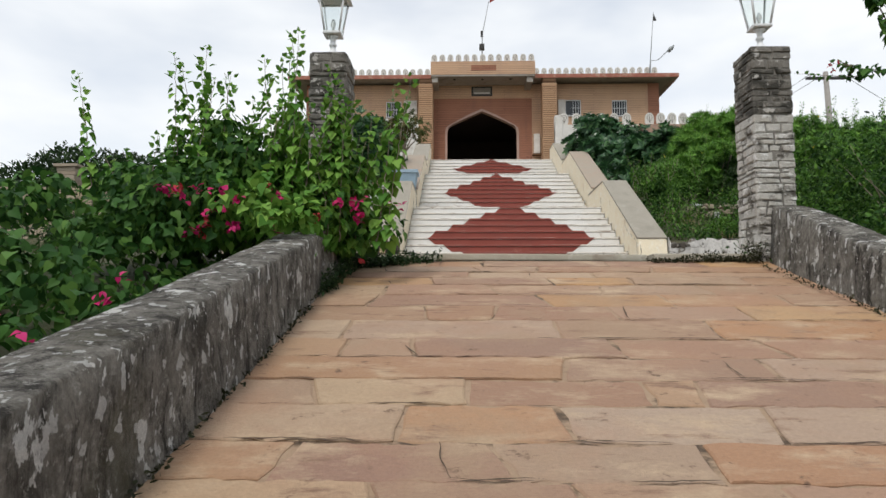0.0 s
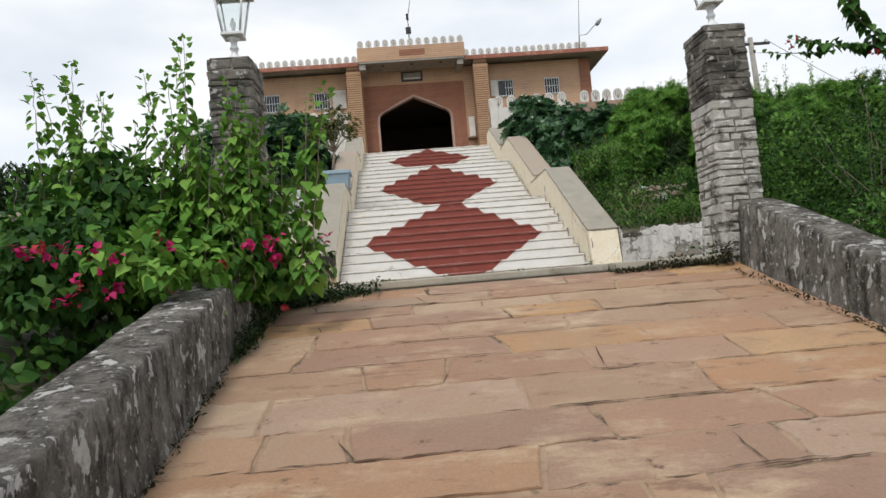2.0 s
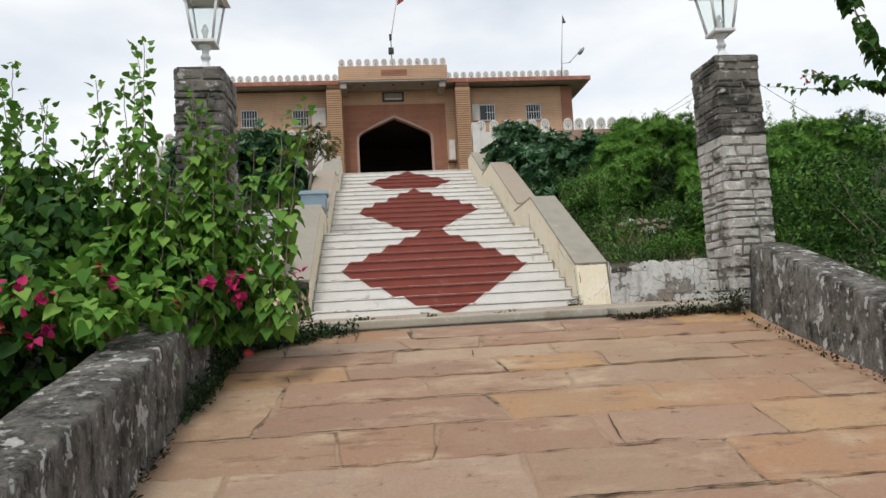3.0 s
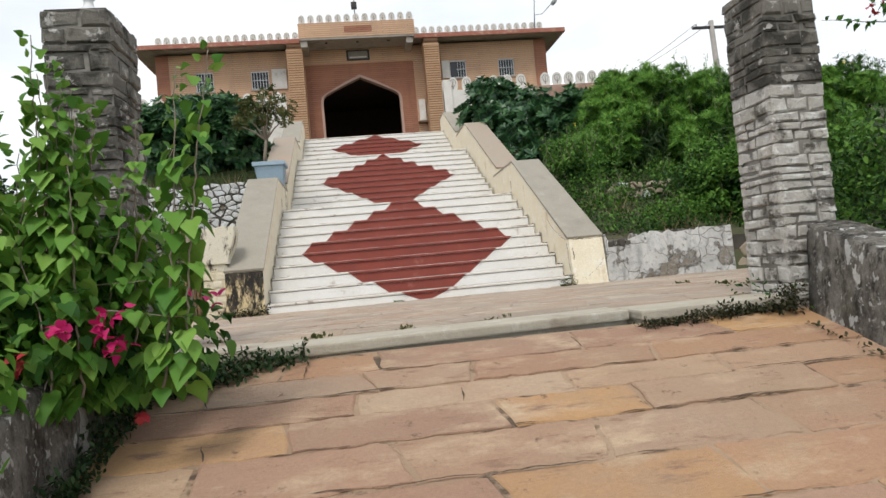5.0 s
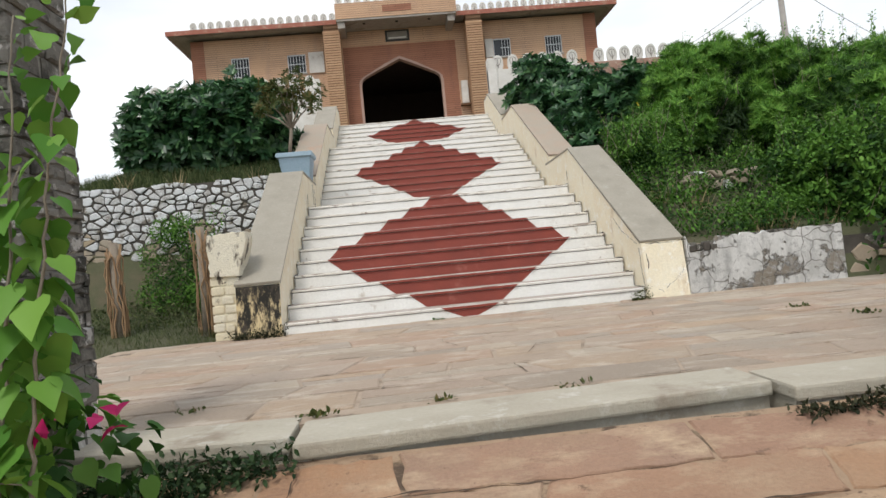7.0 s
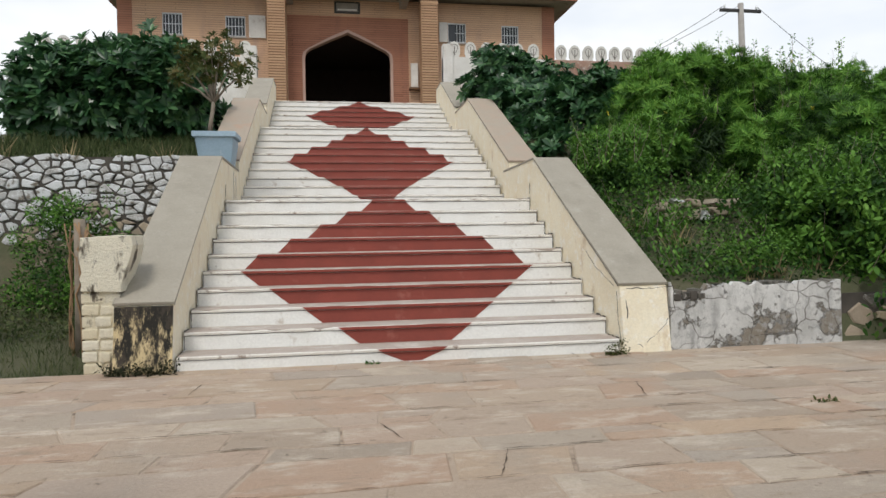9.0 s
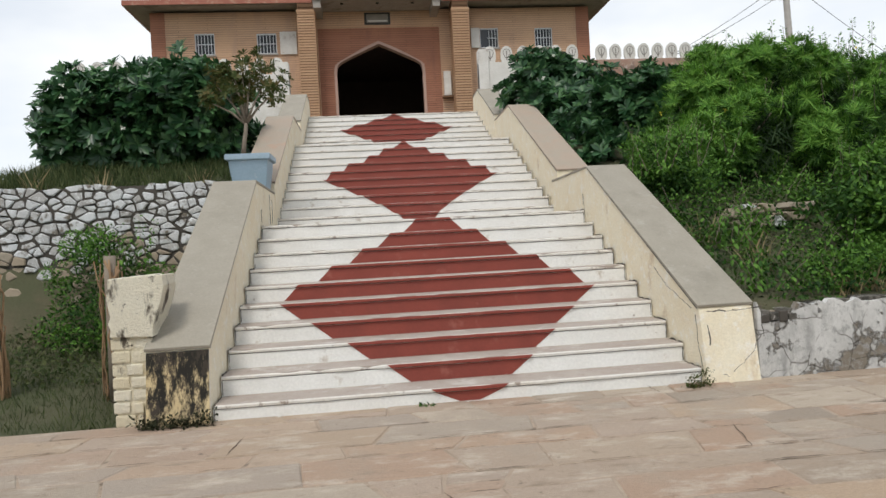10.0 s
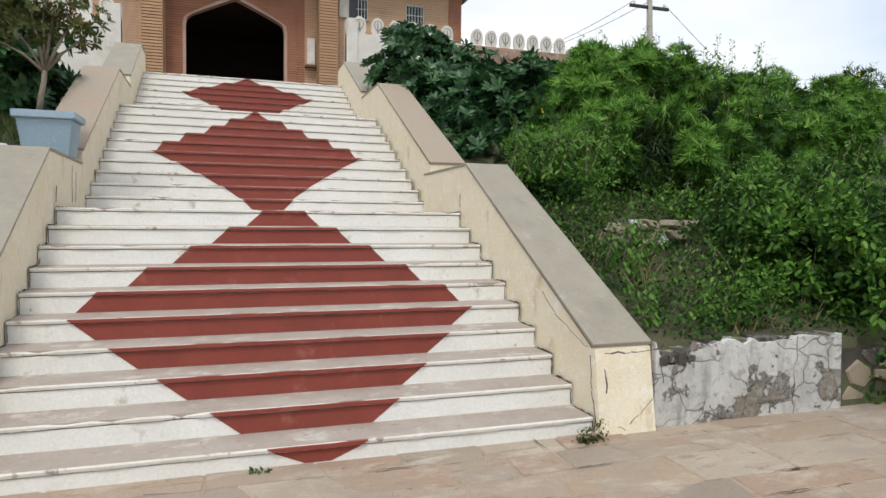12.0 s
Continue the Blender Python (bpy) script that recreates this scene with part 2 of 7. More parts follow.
GREYSTONE = surface("grey_pillar_stone", (0.19, 0.175, 0.15), (0.12, 0.11, 0.095), wear=(0.045, 0.042, 0.034), wear_at=(0.47, 0.58), wear_scale=3.2, fine=25, relief=1.0, second=(0.45, 0.43, 0.40), second_at=(0.575, 0.62), vary_mix=0.3,
                    vary=[(0.14, 0.13, 0.11), (0.28, 0.26, 0.225), (0.21, 0.20, 0.18), (0.33, 0.31, 0.275), (0.11, 0.10, 0.088)])
PALESTONE = surface("pale_pillar_stone", (0.54, 0.52, 0.475), (0.39, 0.37, 0.33), wear=(0.10, 0.09, 0.075), wear_at=(0.52, 0.62), wear_scale=3.8, fine=25, relief=1.0, second=(0.64, 0.63, 0.60), second_at=(0.53, 0.62), vary_mix=0.4,
                    vary=[(0.42, 0.40, 0.36), (0.58, 0.565, 0.53), (0.46, 0.42, 0.375), (0.54, 0.53, 0.505), (0.36, 0.34, 0.30)])
RUBBLE = surface("whitewashed_rubble", (0.70, 0.715, 0.73), (0.50, 0.505, 0.50), wear=(0.19, 0.165, 0.13), wear_at=(0.54, 0.62), wear_scale=5, relief=0.9, second=(0.70, 0.71, 0.71), second_at=(0.52, 0.62),
                 vary=[(0.70, 0.715, 0.73), (0.40, 0.39, 0.37), (0.58, 0.59, 0.58), (0.78, 0.795, 0.805), (0.30, 0.27, 0.23), (0.66, 0.675, 0.69)])
RUBBLE_LOW = surface("bare_rubble", (0.36, 0.30, 0.23), (0.28, 0.24, 0.18), wear=(0.42, 0.34, 0.22), relief=0.6,
                     vary=[(0.38, 0.33, 0.26), (0.30, 0.24, 0.18), (0.44, 0.36, 0.26)])
PALEMORTAR = surface("pillar_mortar", (0.10, 0.092, 0.08), (0.27, 0.255, 0.225), scale=6, fine=50)
JOINT_PALE = surface("forecourt_mortar", (0.36, 0.28, 0.21), (0.43, 0.345, 0.265), wear=(0.14, 0.105, 0.075), wear_at=(0.55, 0.66), wear_scale=3, scale=5, fine=60, relief=0.6)
CRACKFILL = surface("crack_dirt", (0.058, 0.038, 0.025), (0.10, 0.068, 0.044), scale=9, fine=60)
DARKMORTAR = surface("dark_mortar", (0.05, 0.044, 0.037), (0.09, 0.079, 0.066), fine=50)
PEELED = plaster_cracked("peeling_whitewash", (0.68, 0.675, 0.65), (0.43, 0.425, 0.405), (0.22, 0.19, 0.15), (0.545, 0.58), 2.4)
TANBRICK_A, TANBRICK_B = (0.55, 0.365, 0.245), (0.48, 0.305, 0.205)
LAMPWHITE = surface("white_lamp_enamel", (0.76, 0.77, 0.77), (0.68, 0.69, 0.69), wear=(0.45, 0.42, 0.38), wear_at=(0.62, 0.74), wear_scale=9, rough=0.45, relief=0.1)
MERLON = surface("white_cast_merlon", (0.74, 0.72, 0.68), (0.60, 0.57, 0.52), wear=(0.36, 0.30, 0.26), wear_at=(0.6, 0.72), wear_scale=3)
EMBLEM = surface("emblem_shadow_grey", (0.22, 0.20, 0.18), (0.30, 0.27, 0.24))
SOFFIT = surface("soffit_plaster", (0.38, 0.35, 0.31), (0.32, 0.29, 0.26), wear=(0.25, 0.22, 0.19))
REDFASCIA = surface("red_fascia_paint", (0.33, 0.12, 0.085), (0.40, 0.17, 0.12), wear=(0.45, 0.28, 0.21), wear_scale=3)
WEATHERED = surface("weathered_red_wall", (0.33, 0.175, 0.125), (0.42, 0.29, 0.225), wear=(0.22, 0.16, 0.13), wear_at=(0.52, 0.64), wear_scale=2.2, second=(0.52, 0.43, 0.37), second_at=(0.58, 0.66), scale=1.6, relief=0.5)
TRIM = surface("pinkish_arch_trim", (0.50, 0.34, 0.28), (0.44, 0.30, 0.24))
# near-black, so the unlit inside of the gate house is dark by colour
INSIDE_SHADE = surface("inside_shade_plaster", (0.06, 0.04, 0.035), (0.045, 0.03, 0.026))
STEEL = surface("painted_steel", (0.34, 0.36, 0.36), (0.26, 0.27, 0.27), rough=0.45, relief=0.05)
BLACK = surface("black_metal", (0.03, 0.03, 0.03), (0.05, 0.045, 0.04), rough=0.5, relief=0.1)
WINGREY = surface("grey_window_steel", (0.70, 0.72, 0.73), (0.60, 0.62, 0.64), rough=0.5, relief=0.05)
BLUE = surface("pale_blue_paint", (0.36, 0.47, 0.56), (0.31, 0.42, 0.50), wear=(0.48, 0.53, 0.56), wear_at=(0.62, 0.74), wear_scale=5, rough=0.6, relief=0.1)
BARK = surface("bark", (0.20, 0.16, 0.12), (0.28, 0.24, 0.19), scale=8, stretch=(1, 1, 0.2), relief=0.5)
DRYVINE = surface("dry_vine", (0.26, 0.16, 0.09), (0.34, 0.22, 0.12), scale=10, relief=0.6)
CONCRETE = surface("pole_concrete", (0.36, 0.34, 0.31), (0.29, 0.27, 0.25))
SOIL = surface("soil", (0.16, 0.12, 0.08), (0.12, 0.09, 0.06))
FLAGRED = surface("faded_red_cloth", (0.35, 0.07, 0.06), (0.28, 0.06, 0.05))
YELLOWBRICK = surface("yellow_limewashed_brick", (0.66, 0.60, 0.46), (0.72, 0.69, 0.58), wear=(0.10, 0.08, 0.058), wear_at=(0.535, 0.61), wear_scale=4.5, relief=1.0, stretch=(1.3, 1.3, 0.5),
                      vary=[(0.74, 0.66, 0.47), (0.68, 0.58, 0.38), (0.79, 0.74, 0.60)], second=(0.10, 0.085, 0.065), second_at=(0.62, 0.68))


def ribbed_brick(name, a, b_, pitch):
    """Thin horizontal brick courses, laid with a shadow gap."""
    m, n, l, b = shader(name, 0.85)
    co = n.new("ShaderNodeTexCoord")
    t = n.new("ShaderNodeTexBrick")
    mp = n.new("ShaderNodeMapping")
    mp.inputs["Rotation"].default_value = (radians(90), 0, 0)
    l.new(co.outputs["Object"], mp.inputs["Vector"])
    l.new(mp.outputs["Vector"], t.inputs["Vector"])
    t.inputs["Scale"].default_value = 1.0
    t.inputs["Brick Width"].default_value, t.inputs["Row Height"].default_value = 2.6, pitch
    t.inputs["Mortar Size"].default_value, t.inputs["Mortar Smooth"].default_value = pitch * 0.15, 0.35
    t.inputs["Color1"].default_value, t.inputs["Color2"].default_value = (*a, 1), (*b_, 1)
    t.inputs["Mortar"].default_value = (a[0] * 0.36, a[1] * 0.36, a[2] * 0.36, 1)
    c = blend(n, l, noise_fac(n, l, 0.5, 5, 0.3, 0.75), t.outputs["Color"], (a[0] * 1.10, a[1] * 1.05, a[2] * 0.98))
    c = blend(n, l, noise_fac(n, l, 1.3, 6, 0.55, 0.8, stretch=(1, 1, 0.25)), c, (a[0] * 0.7, a[1] * 0.72, a[2] * 0.8))
    l.new(c, b.inputs["Base Color"])
    inv = n.new("ShaderNodeMath")
    inv.operation = "SUBTRACT"
    inv.inputs[0].default_value = 1.0
    l.new(t.outputs["Fac"], inv.inputs[1])
    bump(n, l, b, inv.outputs[0], 0.6, 0.02)
    return m


FACADE = ribbed_brick("tan_facade_brick", TANBRICK_A, TANBRICK_B, 0.105)
BROWN = ribbed_brick("brown_panel_brick", (0.35, 0.165, 0.108), (0.28, 0.125, 0.080), 0.105)
RIB = surface("column_brick", (0.50, 0.315, 0.19), (0.43, 0.26, 0.155), vary=[(0.55, 0.36, 0.22), (0.45, 0.275, 0.165), (0.49, 0.30, 0.18)], fine=20)
RIBGAP = surface("column_joint", (0.17, 0.095, 0.05), (0.14, 0.08, 0.045))

GLASS, gn, gl, gb = shader("lamp_glass", 0.08)
gb.inputs["Transmission Weight"].default_value = 1.0
gb.inputs["Base Color"].default_value = (0.92, 0.95, 0.94, 1)
gb.inputs["IOR"].default_value = 1.05
PANE, pn, pl, pb = shader("window_pane", 0.12)
pb.inputs["Base Color"].default_value = (0.05, 0.055, 0.062, 1)
pb.inputs["Roughness"].default_value = 0.22

LEAF_BOUG = leaf_material("bougainvillea_leaf", (0.018, 0.058, 0.013), (0.056, 0.146, 0.028), (0.130, 0.250, 0.046))
LEAF_SHOOT = leaf_material("young_leaf", (0.062, 0.170, 0.024), (0.135, 0.285, 0.044), (0.25, 0.42, 0.080))
LEAF_DARK = leaf_material("frangipani_leaf", (0.014, 0.050, 0.020), (0.046, 0.128, 0.045), (0.115, 0.235, 0.085), 0.36, 0.4)
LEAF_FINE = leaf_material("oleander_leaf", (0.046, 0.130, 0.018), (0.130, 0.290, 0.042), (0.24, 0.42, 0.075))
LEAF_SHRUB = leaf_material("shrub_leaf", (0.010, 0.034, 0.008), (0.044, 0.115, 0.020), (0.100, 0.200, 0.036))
# paler shrub leaf: for sprouts, and for heads coloured as if lit
LEAF_LIT_SPRIG = leaf_material("lit_sprig_leaf", (0.048, 0.122, 0.018), (0.102, 0.228, 0.034), (0.17, 0.32, 0.058))
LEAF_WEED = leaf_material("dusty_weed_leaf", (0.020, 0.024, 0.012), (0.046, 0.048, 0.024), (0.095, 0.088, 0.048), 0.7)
# far trees and creepers; inside the oleanders its darkness stands in for shade
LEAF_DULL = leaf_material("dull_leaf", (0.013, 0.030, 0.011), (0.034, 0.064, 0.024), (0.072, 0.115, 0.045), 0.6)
LEAF_GRASS = leaf_material("grass_blade", (0.034, 0.052, 0.018), (0.070, 0.098, 0.035), (0.15, 0.165, 0.07), 0.6)
LEAF_DRY = leaf_material("dry_grass_blade", (0.25, 0.19, 0.10), (0.36, 0.29, 0.16), (0.46, 0.38, 0.22), 0.7)
LEAF_RUST = leaf_material("rusty_leaf", (0.045, 0.07, 0.02), (0.095, 0.11, 0.035), (0.19, 0.14, 0.055))
BRACT = leaf_material("magenta_bract", (0.34, 0.01, 0.08), (0.50, 0.02, 0.13), (0.62, 0.06, 0.21))
BRACT_RED = leaf_material("red_bract", (0.34, 0.03, 0.04), (0.46, 0.05, 0.06), (0.55, 0.12, 0.11))
PETAL = leaf_material("white_petal", (0.7, 0.68, 0.6), (0.8, 0.8, 0.74), (0.85, 0.85, 0.8))
PETAL_YELLOW = leaf_material("yellow_petal", (0.6, 0.5, 0.05), (0.7, 0.6, 0.08), (0.8, 0.7, 0.1))
GROUNDMAT = surface("grassy_ground", (0.055, 0.068, 0.028), (0.085, 0.080, 0.045), wear=(0.12, 0.095, 0.06), wear_at=(0.56, 0.72), wear_scale=0.8, scale=0.9, fine=18, relief=0.8)


# ---- building blocks ----
def mesh(name, verts, faces, material, smooth=False):
    me = bpy.data.meshes.new(name)
    me.from_pydata([tuple(v) for v in verts], [], faces)
    me.materials.append(material)
    if smooth:
        me.polygons.foreach_set("use_smooth", [True] * len(me.polygons))
    me.update()
    return me


def thing(name, label, category, at=(0, 0, 0), group="", kind=""):
    ob = new(name)
    ob.empty_display_size = 0.1
    ob.location = at
    return tagged(ob, label, category, group, kind)


def part(name, bm, material, parent, label=""):
    me = bpy.data.meshes.new(name)
    bm.to_mesh(me)
    bm.free()
    me.materials.append(material)
    return hang(name, me, parent, label)


def hang(name, me, parent, label=""):
    """Links mesh data, given in world metres less the parent's place, as one part."""
    ob = new(name, me)
    if parent is not None:
        ob.parent = parent
    if label:
        ob["label"] = label
    return ob


def box(x0, x1, y0, y1, z0, z1, bevel=0.0, bm=None, at=(0, 0, 0)):
    bm = bm or bmesh.new()
    made = bmesh.ops.create_cube(bm, size=1.0)
    for v in made["verts"]:
        v.co = Vector((x0 + (v.co.x + 0.5) * (x1 - x0) - at[0], y0 + (v.co.y + 0.5) * (y1 - y0) - at[1], z0 + (v.co.z + 0.5) * (z1 - z0) - at[2]))
    if bevel:
        edges = list({e for v in made["verts"] for e in v.link_edges})
        bmesh.ops.bevel(bm, geom=edges, offset=bevel, segments=2, affect="EDGES", profile=0.6)
    return bm


def prism(outline, axis, a, b, bevel=0.0, bm=None):
    """A closed outline in two axes, pulled out along the third from a to b."""
    bm = bm or bmesh.new()
    put = {"x": lambda u, v, w: (w, u, v), "y": lambda u, v, w: (u, w, v), "z": lambda u, v, w: (u, v, w)}[axis]
    lo = [bm.verts.new(put(u, v, a)) for u, v in outline]
    hi = [bm.verts.new(put(u, v, b)) for u, v in outline]
    n = len(outline)
    faces = [bm.faces.new(lo), bm.faces.new(hi[::-1])]
    for i in range(n):
        faces.append(bm.faces.new((lo[i], hi[i], hi[(i + 1) % n], lo[(i + 1) % n])))
    bmesh.ops.recalc_face_normals(bm, faces=faces)
    if bevel:
        bmesh.ops.bevel(bm, geom=list({e for f in faces for e in f.edges}), offset=bevel, segments=2, affect="EDGES", profile=0.6)
    return bm


def tube(points, radii, sides=6, bm=None):
    bm = bm or bmesh.new()
    rings = []
    pts = [Vector(p) for p in points]
    for i, p in enumerate(pts):
        d = (pts[min(i + 1, len(pts) - 1)] - pts[max(i - 1, 0)]).normalized()
        u = d.orthogonal().normalized()
        w = d.cross(u)
        r = radii[i] if isinstance(radii, (list, tuple)) else radii
        rings.append([bm.verts.new(p + r * (math.cos(2 * math.pi * k / sides) * u + math.sin(2 * math.pi * k / sides) * w)) for k in range(sides)])
    for a, b in zip(rings, rings[1:]):
        for k in range(sides):
            f = bm.faces.new((a[k], a[(k + 1) % sides], b[(k + 1) % sides], b[k]))
            f.smooth = True
    bm.faces.new(rings[0][::-1])
    bm.faces.new(rings[-1])
    return bm


def merged(*meshes):
    verts, faces = [], []
    for v, f in meshes:
        o = len(verts)
        verts += list(v)
        faces += [tuple(i + o for i in q) for q in f]
    return verts, faces


def slab_piece(corners, top, thick, soft=0.008, normal=(0, 0, 1)):
    """A flat stone: an outline of corners, its top edge rounded off, on the given normal."""
    n = Vector(normal)
    c = sum((Vector(p) for p in corners), Vector()) / len(corners)
    k = len(corners)
    low = [Vector(p) + n * (top - thick) for p in corners]
    mid = [Vector(p) + n * (top - soft) for p in corners]
    up = [Vector(p) + (c - Vector(p)).normalized() * soft * 1.6 + n * top for p in corners]
    verts = low + mid + up
    faces = [tuple(range(2 * k, 3 * k))]
    for i in range(k):
        j = (i + 1) % k
        faces += [(i, j, k + j, k + i), (k + i, k + j, 2 * k + j, 2 * k + i)]
    return verts, faces


rng = random.Random(7)


# ---- ground ----
STAIR_L, STAIR_R = -2.14, 2.2


def ramp_z(y):
    return -0.09 + 0.25 * (y + 4.9)


def smooth(a, b, v):
    t = min(1.0, max(0.0, (v - a) / (b - a)))
    return t * t * (3 - 2 * t)


def ground_z(x, y):
    front = ramp_z(max(y, -30.0)) if y < -4.9 else -0.09
    side = smooth(2.3, 4.5, abs(x + 0.05))
    z = front - 0.16 * (1 - side) if y < -4.7 else -0.16
    if y < -4.7:
        z += side * (0.12 + 0.03 * math.sin(x * 1.7 + y))
    if x < -3.0 and y < 4.3:
        z = max(z, -0.1 + 0.1 * max(0, y)) if y > -3.5 else z
    if x > 2.6 and y < 0.1 and y > -4.7:
        z -= 0.12 * smooth(3.0, 6.0, x)
    hill = 0.0
    if y > 0.15 and x > 2.55:
        hill = 0.5 + 4.3 * smooth(-1.0, 12.5, y)
        hill = max(hill, 0.5 + 0.36 * (y - 0.15)) if y < 11 else 4.75
        z = hill
    elif y > 4.4 and x < -2.55:
        hill = min(4.75, 2.36 + 0.28 * (y - 4.4))
        low = 2.36 + 0.03 * min(y - 4.4, 20.0)
        hill += (low - hill) * smooth(-6.6, -7.6, x) * (1 - smooth(20.0, 30.0, y))
        z = hill
    elif y > 0.15 and -2.55 <= x <= 2.55:
        z = -0.3 if y < 14 else 4.6
    if y > 13:
        z = min(z, 4.75)
    if y > 60 or abs(x) > 60 or y < -60:
        d = max(y - 60, abs(x) - 60, -60 - y)
        z = z - min(6.0, 0.02 * d)
    if abs(x) > 4 and y > 0.2:
        z += 0.10 * noise.noise((x * 0.6, y * 0.6, 0))
    return z


gx = [-2500, -600, -200, -90, -60, -40, -28, -20] + [-15 + 0.75 * i for i in range(16)] + [-2.62, -2.5, -1.2, 0, 1.2, 2.5, 2.62] + [3.2 + 0.75 * i for i in range(17)] + [18, 24, 32, 45, 60, 90, 200, 600, 2500]
gy = [-2500, -600, -200, -90, -60, -40, -30, -24, -20, -18] + [-16 + 0.75 * i for i in range(15)] + [-4.95, -4.85, -4.6, -3.6, -2.6, -1.6, -0.6, 0.1, 0.2, 1, 1.8, 2.6, 3.4, 4.25, 4.42] + [5.1 + 0.75 * i for i in range(14)] + [17, 21, 26, 32, 40, 60, 90, 200, 600, 2500]
gv = [(x, y, ground_z(x, y)) for y in gy for x in gx]
gf = [(j * len(gx) + i, j * len(gx) + i + 1, (j + 1) * len(gx) + i + 1, (j + 1) * len(gx) + i) for j in range(len(gy) - 1) for i in range(len(gx) - 1)]
tagged(new("ground", mesh("ground", gv, gf, GROUNDMAT, True)), "grassy earth of the hillside around the steps", "ground", kind="structure")

# ---- ramp with its flagstones ----
ramp_bm = prism([(-4.84, ramp_z(-4.84) - 0.013), (-18.0, ramp_z(-18.0) - 0.013), (-18.0, ramp_z(-18.0) - 0.3), (-4.84, ramp_z(-4.84) - 0.3)], "x", -2.3, 2.36)
ramp_base = part("ramp", ramp_bm, JOINT, None)
tagged(ramp_base, "sloping ramp paved with reddish sandstone flagstones", "ramp", kind="structure")

platform_bm = prism([(-4.1, -4.45), (4.6, -4.45), (6.4, -3.0), (6.4, 0.2), (-4.1, 0.2)], "z", -0.22, -0.011)
platform = part("platform", platform_bm, JOINT_PALE, None)
tagged(platform, "level forecourt of pale sandstone flags before the steps", "pavement", kind="structure")


# ---- stairs ----
RISE, TREAD_D = 0.1805, 0.350
NOSES = [(0.09 + 0.346 * i, 0.130 + 0.1785 * i) for i in range(10)] + [(4.82 + 0.353 * i, 1.892 + 0.1785 * i) for i in range(10)] + [(9.72 + 0.352 * i, 3.70 + 0.184 * i) for i in range(7)]
RIGHT_GROW = (0.0, 0.055, 0.085)  # how far each flight runs past the first one's right side
stairs = thing("staircase", "long flight of white steps with red diamonds painted on the risers", "staircase", kind="structure")


def half_red(k):
    """Half the width of the red figure at the foot and the head of riser k, and its middle."""
    if k < 10:
        lo, hi = (k * 0.338 + (0.13 if k else 0.09), (k + 1) * 0.336) if k < 5 else (1.68 - (k - 5) * 0.322, 1.52 - (k - 5) * 0.325)
        lo, hi = lo * 1.02, hi * 1.02
        cx = 0.07 * max(0, 1 - k / 3) - 0.015 + 0.03 * max(0, k - 5)
    elif k < 20:
        lo, hi = ((0.20, 0.33), (0.35, 0.58), (0.61, 0.88), (0.92, 1.20), (1.23, 1.56), (1.54, 1.42), (1.24, 1.11), (0.88, 0.72), (0.56, 0.42), (0.29, 0.03))[k - 10]
        cx = 0.05
    else:
        lo, hi = ((0.30, 0.45), (0.48, 0.66), (0.70, 1.02), (1.05, 1.38), (1.36, 0.98), (0.93, 0.50), (0.46, 0.03))[k - 20]
        cx = 0.07
    return lo, max(hi, 0.03), cx


for k, (y, z) in enumerate(NOSES):
    low = 0.0 if k == 0 else NOSES[k - 1][1]
    back = NOSES[k + 1][0] + 0.02 if k + 1 < len(NOSES) else 14.5
    flight = 0 if k < 10 else 1 if k < 20 else 2
    r2 = random.Random(k)
    x0, x1 = STAIR_L, STAIR_R + RIGHT_GROW[flight]
    step = part("step", prism([(y + 0.016, low - 0.05), (y + 0.016, z - 0.040), (back, z - 0.040), (back, low - 0.05)], "x", x0 - 0.01, x1 + 0.01), WHITE, stairs)
    part("bed_joint", box(x0, x1, y + 0.024, back, z - 0.0402, z - 0.031), DARKMORTAR, step, "dark open joint under the tread")
    nose, rows = bmesh.new(), []
    cuts = 30
    for i in range(cuts + 1):
        u = x0 + (x1 - x0) * i / cuts
        wob = 0.005 * r2.uniform(-1, 1)
        chip = 0.012 * (r2.random() < 0.10)
        sec = [(y + wob + 0.004 + chip, z - 0.0315), (y + wob + chip, z - 0.010 - chip), (y + wob + 0.006 + chip, z - 0.001 - chip), (y + 0.030, z), (y + 0.030, z - 0.0315)]
        rows.append([nose.verts.new((u, a, b)) for a, b in sec])
    for a, b in zip(rows, rows[1:]):
        for i in range(5):
            nose.faces.new((a[i], b[i], b[(i + 1) % 5], a[(i + 1) % 5]))
    nose.faces.new(rows[0])
    nose.faces.new(rows[-1][::-1])
    bmesh.ops.recalc_face_normals(nose, faces=nose.faces[:])
    part("nosing", nose, NOSE, step)
    part("tread", box(x0, x1, y + 0.016, back, z - 0.03, z + 0.0015), TREAD, step, "worn grey tread")
    lo, hi, cx = half_red(k)
    mid = lo + (hi - lo) * 0.82
    part("red_panel", prism([(cx - lo, low + 0.003), (cx + lo, low + 0.003), (cx + mid, z - 0.041), (cx - mid, z - 0.041)], "y", y + 0.0125, y + 0.020), RED, step, "red oxide painted diamond stripe")
    part("red_edge", prism([(cx - mid, z - 0.031), (cx + mid, z - 0.031), (cx + hi, z - 0.003), (cx - hi, z - 0.003)], "y", y - 0.009, y + 0.012), RED, step, "red oxide painted nosing")


